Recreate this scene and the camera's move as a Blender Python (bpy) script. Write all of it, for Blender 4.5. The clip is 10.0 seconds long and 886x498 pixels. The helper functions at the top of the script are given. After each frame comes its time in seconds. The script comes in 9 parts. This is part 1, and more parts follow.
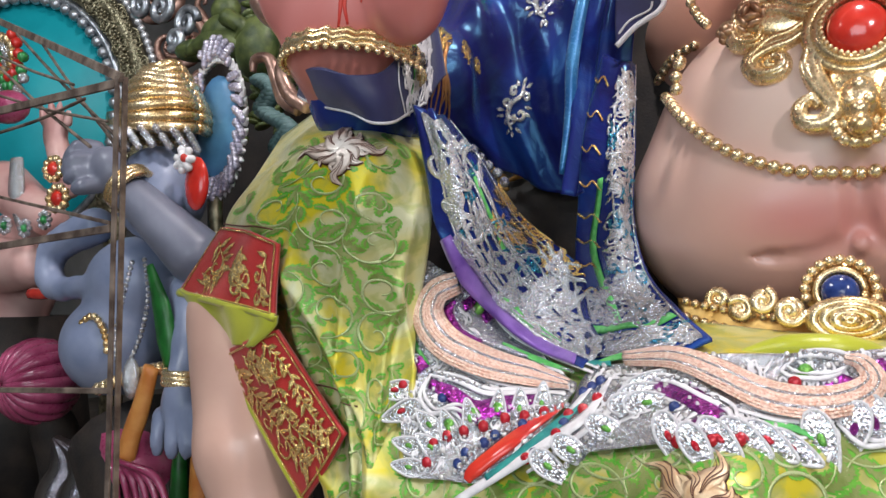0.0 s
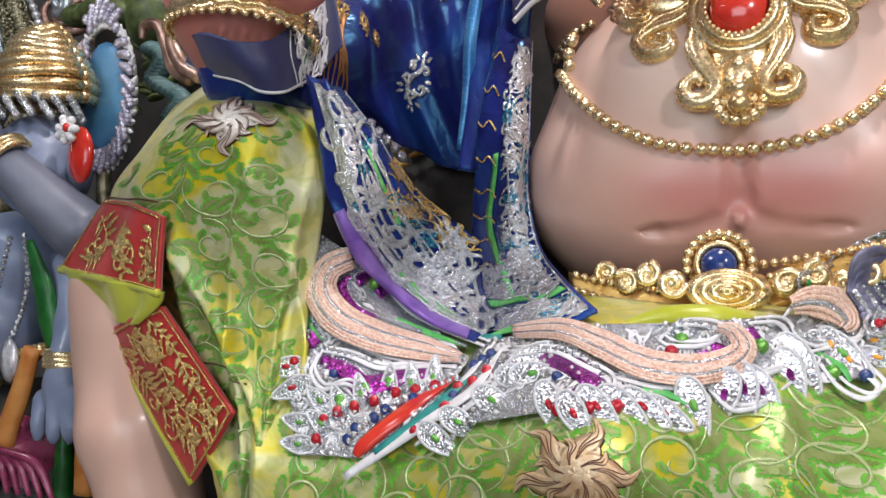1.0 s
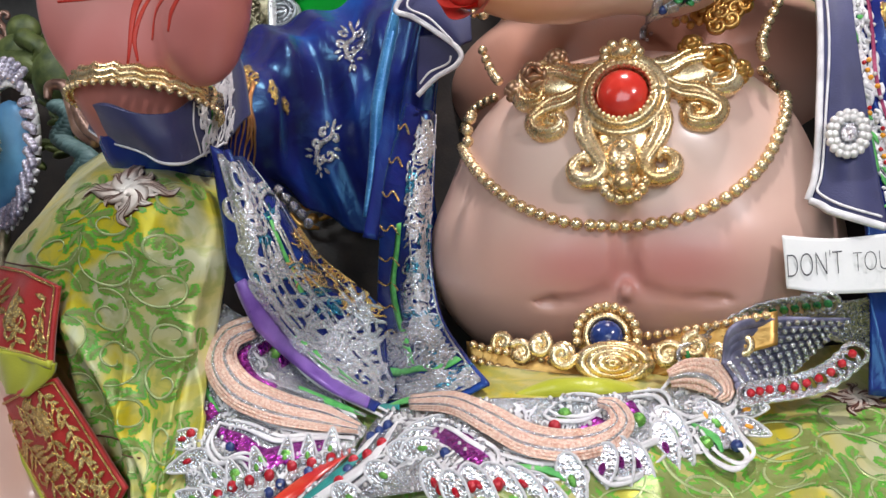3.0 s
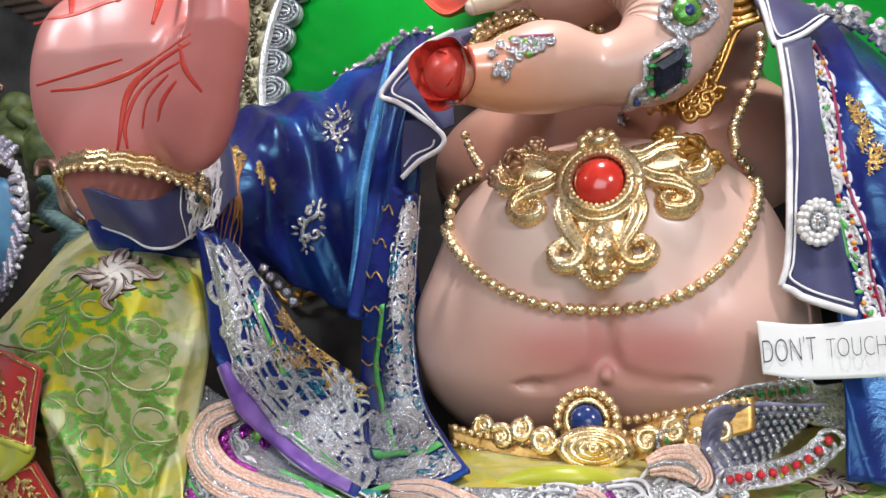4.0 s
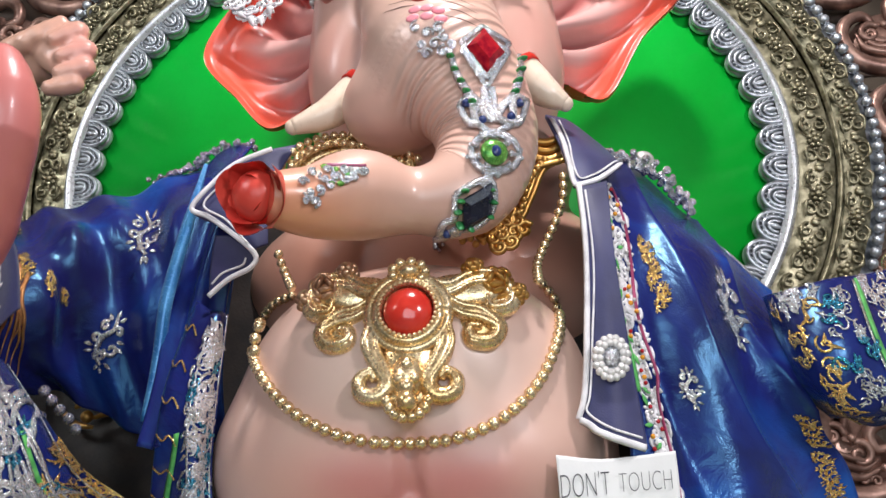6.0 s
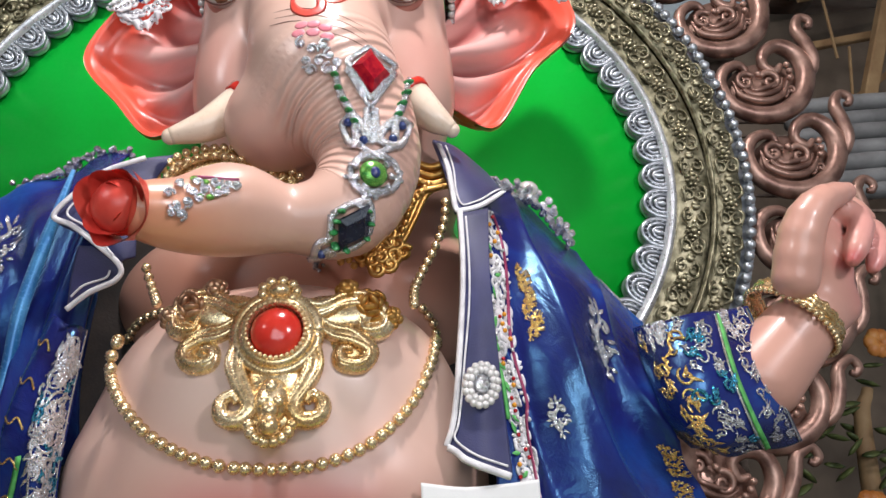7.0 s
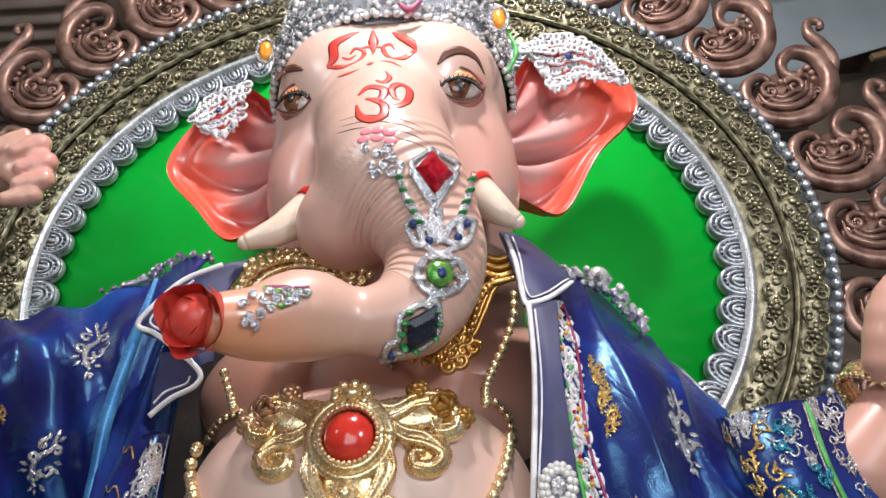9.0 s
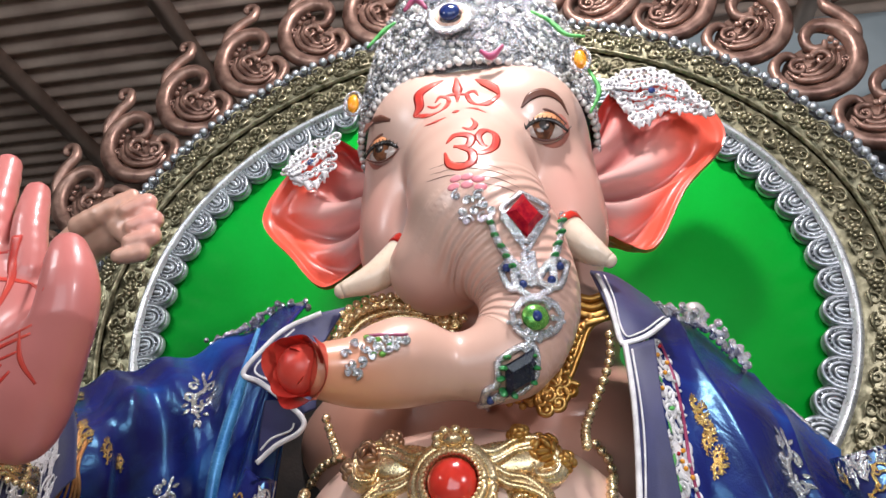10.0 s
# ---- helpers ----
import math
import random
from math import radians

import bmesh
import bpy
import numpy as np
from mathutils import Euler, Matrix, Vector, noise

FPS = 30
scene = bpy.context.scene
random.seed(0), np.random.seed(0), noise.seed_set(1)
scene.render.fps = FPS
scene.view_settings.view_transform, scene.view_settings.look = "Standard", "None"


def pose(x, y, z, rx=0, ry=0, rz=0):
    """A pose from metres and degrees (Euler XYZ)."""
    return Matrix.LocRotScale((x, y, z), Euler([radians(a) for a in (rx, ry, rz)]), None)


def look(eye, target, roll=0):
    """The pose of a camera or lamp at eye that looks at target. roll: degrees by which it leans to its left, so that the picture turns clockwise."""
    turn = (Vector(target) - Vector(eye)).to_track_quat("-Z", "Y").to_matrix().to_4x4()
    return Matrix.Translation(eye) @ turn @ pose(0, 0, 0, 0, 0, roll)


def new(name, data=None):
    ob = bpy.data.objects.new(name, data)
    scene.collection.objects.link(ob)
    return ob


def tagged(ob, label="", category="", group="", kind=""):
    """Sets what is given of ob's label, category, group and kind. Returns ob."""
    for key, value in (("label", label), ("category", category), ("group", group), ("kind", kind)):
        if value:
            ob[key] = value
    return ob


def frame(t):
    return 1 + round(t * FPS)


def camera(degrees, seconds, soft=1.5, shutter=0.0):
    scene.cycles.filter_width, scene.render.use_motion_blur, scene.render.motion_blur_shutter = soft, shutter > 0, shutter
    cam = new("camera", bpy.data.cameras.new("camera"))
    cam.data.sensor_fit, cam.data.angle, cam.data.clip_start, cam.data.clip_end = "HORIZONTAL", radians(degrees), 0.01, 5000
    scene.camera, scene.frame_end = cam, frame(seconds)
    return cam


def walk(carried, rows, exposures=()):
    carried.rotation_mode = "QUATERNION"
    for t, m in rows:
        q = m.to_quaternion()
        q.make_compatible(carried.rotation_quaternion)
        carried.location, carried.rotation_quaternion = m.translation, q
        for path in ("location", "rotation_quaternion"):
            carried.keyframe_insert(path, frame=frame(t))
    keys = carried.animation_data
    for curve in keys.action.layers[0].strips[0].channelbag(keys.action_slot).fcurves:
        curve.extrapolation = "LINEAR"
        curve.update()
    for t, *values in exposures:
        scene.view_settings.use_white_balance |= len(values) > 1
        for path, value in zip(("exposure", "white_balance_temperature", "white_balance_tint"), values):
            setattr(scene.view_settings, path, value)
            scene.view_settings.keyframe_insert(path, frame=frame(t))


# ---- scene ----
from mathutils.bvhtree import BVHTree

cam = camera(59.2, 10.0)
METRES, EYE, TILT, LEAN, TURN = 0.75, 1.40, 3.3, 0.0, 29.0
ROWS = [
    (0.0, 0.0, 0.0, 0.0, 0.0, 0.0, -0.0),
    (0.5, 0.033, 0.0164, -0.0105, -2.8, -0.62, -0.08),
    (1.0, 0.0873, 0.0277, -0.0317, -6.21, -1.3, -0.22),
    (1.5, 0.1452, 0.029, -0.0375, -8.0, -1.51, -0.3),
    (2.0, 0.1733, 0.0137, -0.0162, -9.4, -0.85, -0.37),
    (2.5, 0.1815, -0.0191, 0.025, -10.86, 0.33, -0.41),
    (4.0, 0.201, -0.1157, 0.1639, -12.29, 6.39, -0.43),
    (4.5, 0.2064, -0.1362, 0.2144, -13.9, 8.76, -0.22),
    (5.0, 0.232, -0.1376, 0.2706, -16.64, 11.08, 0.07),
    (5.5, 0.2645, -0.1176, 0.2868, -19.87, 12.68, 0.22),
    (6.0, 0.3179, -0.1207, 0.2876, -24.31, 13.69, -0.24),
    (7.5, 0.4806, -0.1554, 0.3191, -32.83, 16.43, -0.81),
    (8.0, 0.4854, -0.1777, 0.3582, -31.63, 17.69, -0.9),
    (8.5, 0.4722, -0.1963, 0.3835, -28.91, 19.28, -0.47),
    (9.0, 0.4541, -0.1973, 0.3984, -25.56, 20.63, -0.27),
    (9.5, 0.4154, -0.212, 0.413, -22.16, 21.91, -0.21),
    (10.0, 0.3786, -0.2263, 0.4243, -19.34, 23.1, -0.46),
]
walk(cam, [(t, pose(0, 0, EYE, TILT, LEAN, TURN) @ pose(METRES * x, METRES * y, METRES * z, 90 + pitch, roll, yaw)) for t, x, y, z, yaw, pitch, roll in ROWS],
     [(0.0, 0.15), (1.5, 0.06), (2.5, 0.04), (4.5, 0.14), (6.0, 0.02), (8.0, -0.06), (10.0, -0.06)])

# ---- light ----
world = bpy.data.worlds.new("workshop_air")
scene.world = world
world.use_nodes = True
world.node_tree.nodes["Background"].inputs[0].default_value = (0.80, 0.88, 1.0, 1)
world.node_tree.nodes["Background"].inputs[1].default_value = 0.35


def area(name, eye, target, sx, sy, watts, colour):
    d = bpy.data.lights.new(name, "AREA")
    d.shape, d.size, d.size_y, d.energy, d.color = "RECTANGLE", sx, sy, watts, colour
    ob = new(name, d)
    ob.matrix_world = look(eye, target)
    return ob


area("front_lamp", (0.42, 1.2, 6.45), (0.1, 3.0, 2.2), 0.45, 0.3, 205, (1.0, 0.95, 0.96))
# broad fill added in front to brighten the lower body, no known source
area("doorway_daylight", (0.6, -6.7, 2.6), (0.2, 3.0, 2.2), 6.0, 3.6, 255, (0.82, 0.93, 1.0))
# two more unseen fills, added to lift the right and lower left
area("side_lamp", (3.0, -1.6, 4.0), (-0.2, 2.6, 1.2), 0.6, 0.6, 105, (1.0, 0.95, 1.0))
area("left_lamp", (-3.6, -0.8, 5.0), (-1.8, 2.4, 0.9), 1.2, 1.2, 80, (0.92, 0.96, 1.0))

# ---- materials ----
def shader(name, rough=0.5, metal=0.0):
    m = bpy.data.materials.new(name)
    m.use_nodes = True
    nt = m.node_tree
    b = nt.nodes["Principled BSDF"]
    b.inputs["Roughness"].default_value, b.inputs["Metallic"].default_value = rough, metal
    return m, nt, b


def node(nt, kind, **inputs):
    n = nt.nodes.new(kind)
    for k, v in inputs.items():
        n.inputs[k.replace("_", " ")].default_value = v
    return n


def ramp(nt, fac, stops):
    r = nt.nodes.new("ShaderNodeValToRGB")
    el = r.color_ramp.elements
    while len(el) < len(stops):
        el.new(0.5)
    for e, (pos, col) in zip(el, stops):
        e.position, e.color = pos, (*col, 1) if len(col) == 3 else col
    nt.links.new(fac, r.inputs[0])
    return r.outputs[0]


def mixed(nt, fac, a, b, mode="MIX"):
    n = nt.nodes.new("ShaderNodeMix")
    n.data_type, n.blend_type = "RGBA", mode
    for sock, v in ((n.inputs[0], fac), (n.inputs[6], a), (n.inputs[7], b)):
        if hasattr(v, "is_linked"):
            nt.links.new(v, sock)
        elif isinstance(v, (int, float)):
            sock.default_value = v
        else:
            sock.default_value = (*v, 1)
    return n.outputs[2]


def coords(nt, uv=False):
    return nt.nodes.new("ShaderNodeTexCoord").outputs["UV" if uv else "Object"]


def noisy(nt, vec, scale, detail=4.0, dist=0.0):
    n = node(nt, "ShaderNodeTexNoise", Scale=scale, Detail=detail, Distortion=dist)
    nt.links.new(vec, n.inputs["Vector"])
    return n.outputs["Fac"]


def bump(nt, b, height, strength, distance=0.01):
    n = node(nt, "ShaderNodeBump", Strength=strength, Distance=distance)
    nt.links.new(height, n.inputs["Height"])
    nt.links.new(n.outputs[0], b.inputs["Normal"])
    return n


def plain(name, a, c, rough, metal=0.0, scale=6.0, fine=60.0, relief=0.15, uv=False, coat=0.0, sheen=0.0, spread=0.12):
    """Two-tone surface: broad patches from a to c, fine grain in gloss and relief."""
    m, nt, b = shader(name, rough, metal)
    v = coords(nt, uv)
    broad, grain = noisy(nt, v, scale, 5), noisy(nt, v, fine, 3)
    nt.links.new(ramp(nt, broad, [(0.35, a), (0.68, c)]), b.inputs["Base Color"])
    r = node(nt, "ShaderNodeMapRange", To_Min=max(0.03, rough - spread), To_Max=min(1, rough + spread))
    nt.links.new(grain, r.inputs[0])
    nt.links.new(r.outputs[0], b.inputs["Roughness"])
    if relief:
        bump(nt, b, grain, relief, 0.004)
    b.inputs["Coat Weight"].default_value = coat
    b.inputs["Sheen Weight"].default_value = sheen
    return m


def glitter(name, a, c, scale=220.0, rough=0.22, metal=0.9, sparkle=0.9):
    """Sequins and zari thread: every cell is turned its own way and tinted its own tone."""
    m, nt, b = shader(name, rough, metal)
    v = coords(nt)
    cell = node(nt, "ShaderNodeTexVoronoi", Scale=scale)
    nt.links.new(v, cell.inputs["Vector"])
    sep = nt.nodes.new("ShaderNodeSeparateColor")
    nt.links.new(cell.outputs["Color"], sep.inputs[0])
    nt.links.new(ramp(nt, sep.outputs[0], [(0.15, a), (0.85, c)]), b.inputs["Base Color"])
    bump(nt, b, cell.outputs["Distance"], sparkle, 0.004)
    return m


SKIN, skin_nt, skin_b = shader("painted_plaster", 0.36)
at = node(skin_nt, "ShaderNodeAttribute")
at.attribute_name = "paint"
soft_n = noisy(skin_nt, coords(skin_nt), 5, 4)
skin_nt.links.new(mixed(skin_nt, 0.10, at.outputs["Color"], ramp(skin_nt, soft_n, [(0.35, (0.40, 0.25, 0.20)), (0.65, (0.80, 0.62, 0.55))]), "OVERLAY"), skin_b.inputs["Base Color"])
wr = node(skin_nt, "ShaderNodeAttribute")
wr.attribute_name = "wrinkle"
deep = node(skin_nt, "ShaderNodeAttribute")
deep.attribute_name = "wrinkle_depth"
sine = node(skin_nt, "ShaderNodeMath")
sine.operation = "SINE"
skin_nt.links.new(wr.outputs["Fac"], sine.inputs[0])
scaled = node(skin_nt, "ShaderNodeMath")
scaled.operation = "MULTIPLY"
skin_nt.links.new(sine.outputs[0], scaled.inputs[0])
skin_nt.links.new(deep.outputs["Fac"], scaled.inputs[1])
bump(skin_nt, skin_b, scaled.outputs[0], 0.8, 0.006)
skin_b.inputs["Coat Weight"].default_value = 0.3
skin_b.inputs["Coat Roughness"].default_value = 0.16

GOLD = plain("gilded_plaster", (0.70, 0.46, 0.20), (0.95, 0.78, 0.50), 0.27, 0.85, 9, 90, 0.25)
DARKGOLD = plain("old_gilding", (0.45, 0.22, 0.05), (0.70, 0.42, 0.14), 0.32, 0.9, 12, 90, 0.3)
ROSEGOLD = plain("rosy_gilding", (0.36, 0.19, 0.11), (0.66, 0.44, 0.28), 0.32, 0.85, 14, 90, 0.3)
ZARI = glitter("gold_thread", (0.75, 0.45, 0.12), (0.95, 0.72, 0.35), 260)
COPPERY = plain("copper_thread", (0.40, 0.16, 0.05), (0.62, 0.33, 0.14), 0.35, 0.7, 20, 150, 0.4)
SILVER = glitter("silver_sequins", (0.42, 0.44, 0.48), (0.97, 0.97, 1.0), 240)
PEWTER = glitter("pewter_sequins", (0.22, 0.22, 0.28), (0.75, 0.75, 0.85), 240)
WHITECORD = plain("white_cord", (0.62, 0.60, 0.62), (0.86, 0.85, 0.86), 0.6, 0.0, 20, 250, 0.5)
PEACH = glitter("peach_beading", (0.74, 0.42, 0.30), (0.98, 0.76, 0.64), 200, 0.35, 0.15)
PURPLE = plain("purple_satin", (0.13, 0.05, 0.30), (0.30, 0.15, 0.55), 0.33, 0.1, 9, 90, 0.2, sheen=0.3)
MAGENTA = glitter("magenta_foil", (0.25, 0.01, 0.25), (0.65, 0.10, 0.60), 120, 0.2, 0.8)
PETALFOIL = glitter("petal_sequins", (0.50, 0.51, 0.55), (0.98, 0.98, 1.0), 15)
FEATHER = plain("violet_grey_satin", (0.10, 0.10, 0.17), (0.24, 0.23, 0.33), 0.4, 0.3, 20, 120, 0.3)
GREENFOIL = plain("green_foil", (0.05, 0.27, 0.05), (0.26, 0.52, 0.10), 0.25, 0.5, 40, 200, 0.2)
GREENCORD = plain("green_cord", (0.05, 0.32, 0.07), (0.15, 0.55, 0.14), 0.5, 0.0, 30, 250, 0.3)
TEALCORD = plain("teal_cord", (0.01, 0.18, 0.18), (0.03, 0.32, 0.28), 0.5, 0.0, 30, 250, 0.4)
RED = plain("red_lacquer", (0.50, 0.02, 0.015), (0.70, 0.05, 0.03), 0.18, 0.0, 8, 60, 0.05, coat=0.5)
REDCLOTH = plain("red_cloth", (0.40, 0.010, 0.012), (0.55, 0.026, 0.022), 0.5, 0.0, 8, 180, 0.35, uv=True, sheen=0.2)
BLUEGEM = plain("blue_stone", (0.01, 0.02, 0.10), (0.03, 0.06, 0.22), 0.15, 0.0, 30, 80, 0.1, coat=0.5)
REDGEM = plain("red_crystal", (0.30, 0.005, 0.02), (0.60, 0.02, 0.03), 0.12, 0.2, 40, 80, 0.1, coat=0.5)
GREENGEM = plain("green_crystal", (0.01, 0.12, 0.04), (0.06, 0.40, 0.10), 0.12, 0.2, 40, 80, 0.1, coat=0.5)
PEARL = plain("pearl", (0.50, 0.48, 0.46), (0.78, 0.76, 0.74), 0.22, 0.3, 20, 80, 0.0, coat=0.4)
BLACKSTONE = plain("navy_black_stone", (0.004, 0.005, 0.012), (0.012, 0.016, 0.04), 0.25, 0.0, 20, 80, 0.1)
ORANGE = plain("orange_stone", (0.75, 0.25, 0.01), (0.90, 0.42, 0.04), 0.25, 0.0, 20, 80, 0.05)
SCREEN = plain("green_painted_board", (0.0, 0.42, 0.030), (0.0, 0.52, 0.045), 0.42, 0.0, 2, 60, 0.05)
TEAL = plain("teal_painted_board", (0.0, 0.30, 0.36), (0.01, 0.42, 0.48), 0.5, 0.0, 2, 60, 0.05)
BRONZE = plain("copper_painted_plaster", (0.15, 0.080, 0.062), (0.50, 0.31, 0.245), 0.38, 0.6, 11, 60, 0.45)
STEEL = plain("silver_painted_plaster", (0.20, 0.22, 0.25), (0.58, 0.62, 0.66), 0.34, 0.75, 14, 60, 0.35)
RIM = plain("white_silver_rim", (0.55, 0.57, 0.60), (0.85, 0.87, 0.9), 0.3, 0.6, 12, 60, 0.3)
OLDBRASS = plain("antique_brass_plaster", (0.10, 0.09, 0.05), (0.46, 0.42, 0.28), 0.38, 0.7, 22, 70, 0.4)
PAPER = plain("white_paper", (0.72, 0.72, 0.71), (0.80, 0.80, 0.79), 0.85, 0.0, 5, 120, 0.1)
INK = plain("pencil_ink", (0.03, 0.03, 0.04), (0.06, 0.06, 0.07), 0.7, 0.0, 40, 120, 0.0)
IRON = plain("rusty_iron", (0.07, 0.045, 0.035), (0.26, 0.20, 0.16), 0.75, 0.3, 14, 120, 0.5)
ROOFTIN = plain("brown_roof_sheet", (0.46, 0.33, 0.27), (0.68, 0.53, 0.44), 0.7, 0.2, 2, 30, 0.3)
CONCRETE = plain("grey_concrete", (0.16, 0.16, 0.16), (0.30, 0.30, 0.29), 0.9, 0.0, 1.5, 25, 0.4)
DUST = plain("workshop_floor", (0.14, 0.12, 0.10), (0.26, 0.23, 0.20), 0.9, 0.0, 2, 40, 0.5)
WHITEWALL = plain("blue_grey_wall", (0.58, 0.66, 0.71), (0.70, 0.77, 0.81), 0.8, 0.0, 1, 30, 0.2)
TIMBER = plain("raw_timber", (0.26, 0.15, 0.07), (0.42, 0.28, 0.14), 0.7, 0.0, 5, 60, 0.3)
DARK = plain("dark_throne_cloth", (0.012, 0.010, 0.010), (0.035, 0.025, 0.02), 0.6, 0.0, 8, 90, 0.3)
PINKPAINT = plain("pink_enamel", (0.24, 0.025, 0.08), (0.46, 0.09, 0.19), 0.3, 0.0, 7, 60, 0.1, coat=0.3)
LEAFPAINT = plain("mossy_green_paint", (0.03, 0.05, 0.015), (0.14, 0.17, 0.05), 0.5, 0.1, 14, 70, 0.4)
DKGREEN = plain("dark_green_satin", (0.005, 0.06, 0.01), (0.02, 0.17, 0.03), 0.35, 0.0, 9, 90, 0.2)
SAFFRON = plain("saffron_cloth", (0.50, 0.16, 0.03), (0.66, 0.30, 0.08), 0.5, 0.0, 9, 120, 0.3)
LASH = plain("black_paint", (0.008, 0.005, 0.004), (0.015, 0.01, 0.008), 0.3, 0.0, 10, 60, 0.0)
BROWN = plain("brown_paint", (0.10, 0.03, 0.02), (0.15, 0.06, 0.04), 0.4, 0.0, 10, 60, 0.0)
ROSE = plain("rose_brown_eye_paint", (0.42, 0.15, 0.12), (0.55, 0.24, 0.18), 0.4, 0.0, 8, 60, 0.0)
IRIS = plain("brown_iris", (0.08, 0.028, 0.014), (0.27, 0.11, 0.05), 0.08, 0.0, 30, 60, 0.0, coat=1.0)
EYEWHITE = plain("eye_white", (0.50, 0.40, 0.36), (0.62, 0.52, 0.47), 0.1, 0.0, 10, 60, 0.0, coat=1.0)
LIDPAINT = plain("orange_eyelid", (0.70, 0.28, 0.14), (0.82, 0.48, 0.20), 0.35, 0.0, 8, 60, 0.0)
REDPAINT = plain("red_tilak_paint", (0.58, 0.04, 0.03), (0.72, 0.09, 0.06), 0.35, 0.0, 12, 60, 0.0)
PINKMARK = plain("pink_mark_paint", (0.72, 0.18, 0.24), (0.82, 0.30, 0.34), 0.35, 0.0, 12, 60, 0.0)
IVORY = plain("ivory_paint", (0.74, 0.56, 0.42), (0.84, 0.70, 0.56), 0.3, 0.0, 5, 60, 0.05, coat=0.3)


def velvet(name, a, c, glow):
    m, nt, b = shader(name, 0.27)
    v = coords(nt, True)
    # last stop puts highlight blue into the base colour, in noise patches
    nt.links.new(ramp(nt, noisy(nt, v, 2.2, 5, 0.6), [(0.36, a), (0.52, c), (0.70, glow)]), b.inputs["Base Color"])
    b.inputs["Sheen Weight"].default_value = 0.12
    b.inputs["Sheen Roughness"].default_value = 0.3
    b.inputs["Sheen Tint"].default_value = (0.15, 0.6, 1.0, 1)
    b.inputs["Specular Tint"].default_value = (0.25, 0.65, 1.0, 1)
    b.inputs["Specular IOR Level"].default_value = 0.9
    crush = node(nt, "ShaderNodeTexNoise", Scale=7.0, Detail=4.0, Distortion=1.8)
    nt.links.new(v, crush.inputs["Vector"])
    bump(nt, b, mixed(nt, 0.12, crush.outputs["Fac"], noisy(nt, v, 160, 2)), 0.22, 0.03)
    return m


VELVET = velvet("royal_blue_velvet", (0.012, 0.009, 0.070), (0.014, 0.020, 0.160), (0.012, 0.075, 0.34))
NAVY = plain("navy_cotton", (0.018, 0.020, 0.075), (0.042, 0.046, 0.150), 0.5, 0.0, 4, 200, 0.3, uv=True, sheen=0.1)


def brocade(name, silver, gold, deep):
    """Shot satin: silvery warp and yellow weft that trade places in broad patches, with a fine twill and faint self-coloured damask."""
    m, nt, b = shader(name, 0.38, 0.30)
    v = coords(nt, True)
    patchy = noisy(nt, v, 3.4, 3, 1.2)
    base = ramp(nt, patchy, [(0.36, silver), (0.50, [0.5 * (p + q) for p, q in zip(silver, gold)]), (0.60, gold)])
    cloud = ramp(nt, noisy(nt, v, 9.0, 3, 1.6), [(0.50, (0, 0, 0)), (0.62, (0.55, 0.55, 0.55))])
    base = mixed(nt, cloud, base, deep)
    nt.links.new(base, b.inputs["Base Color"])
    twill = node(nt, "ShaderNodeTexWave", Scale=150.0, Distortion=1.5)
    twill.bands_direction = "DIAGONAL"
    nt.links.new(v, twill.inputs["Vector"])
    bump(nt, b, twill.outputs["Fac"], 0.12, 0.002)
    b.inputs["Sheen Weight"].default_value = 0.15
    b.inputs["Coat Weight"].default_value = 0.12
    b.inputs["Coat Roughness"].default_value = 0.28
    return m


BROCADE = brocade("green_brocade", (0.62, 0.62, 0.38), (0.66, 0.55, 0.015), (0.34, 0.40, 0.09))
LIME = plain("lime_satin_lining", (0.40, 0.43, 0.02), (0.60, 0.60, 0.06), 0.33, 0.0, 4, 120, 0.2, uv=True, sheen=0.2)

# ---- mesh tools ----
FRONT = np.array((0.25, 0.0, 1.65))


def V(*a):
    return np.array(a, float)


def unit(a):
    a = np.asarray(a, float)
    return a / (np.linalg.norm(a, axis=-1, keepdims=True) + 1e-9)


def spline(points, n):
    """n points on a Catmull-Rom curve through the given ones."""
    p = np.asarray(points, float)
    if p.ndim == 1:
        return spline(p[:, None], n)[:, 0]
    q = np.vstack([2 * p[:1] - p[1:2], p, 2 * p[-1:] - p[-2:-1]])
    s = np.linspace(0, len(p) - 1, n)
    i = np.minimum(s.astype(int), len(p) - 2)
    f = (s - i)[:, None]
    a, b, c, d = q[i], q[i + 1], q[i + 2], q[i + 3]
    return 0.5 * (2 * b + (c - a) * f + (2 * a - 5 * b + 4 * c - d) * f**2 + (3 * b - a - 3 * c + d) * f**3)


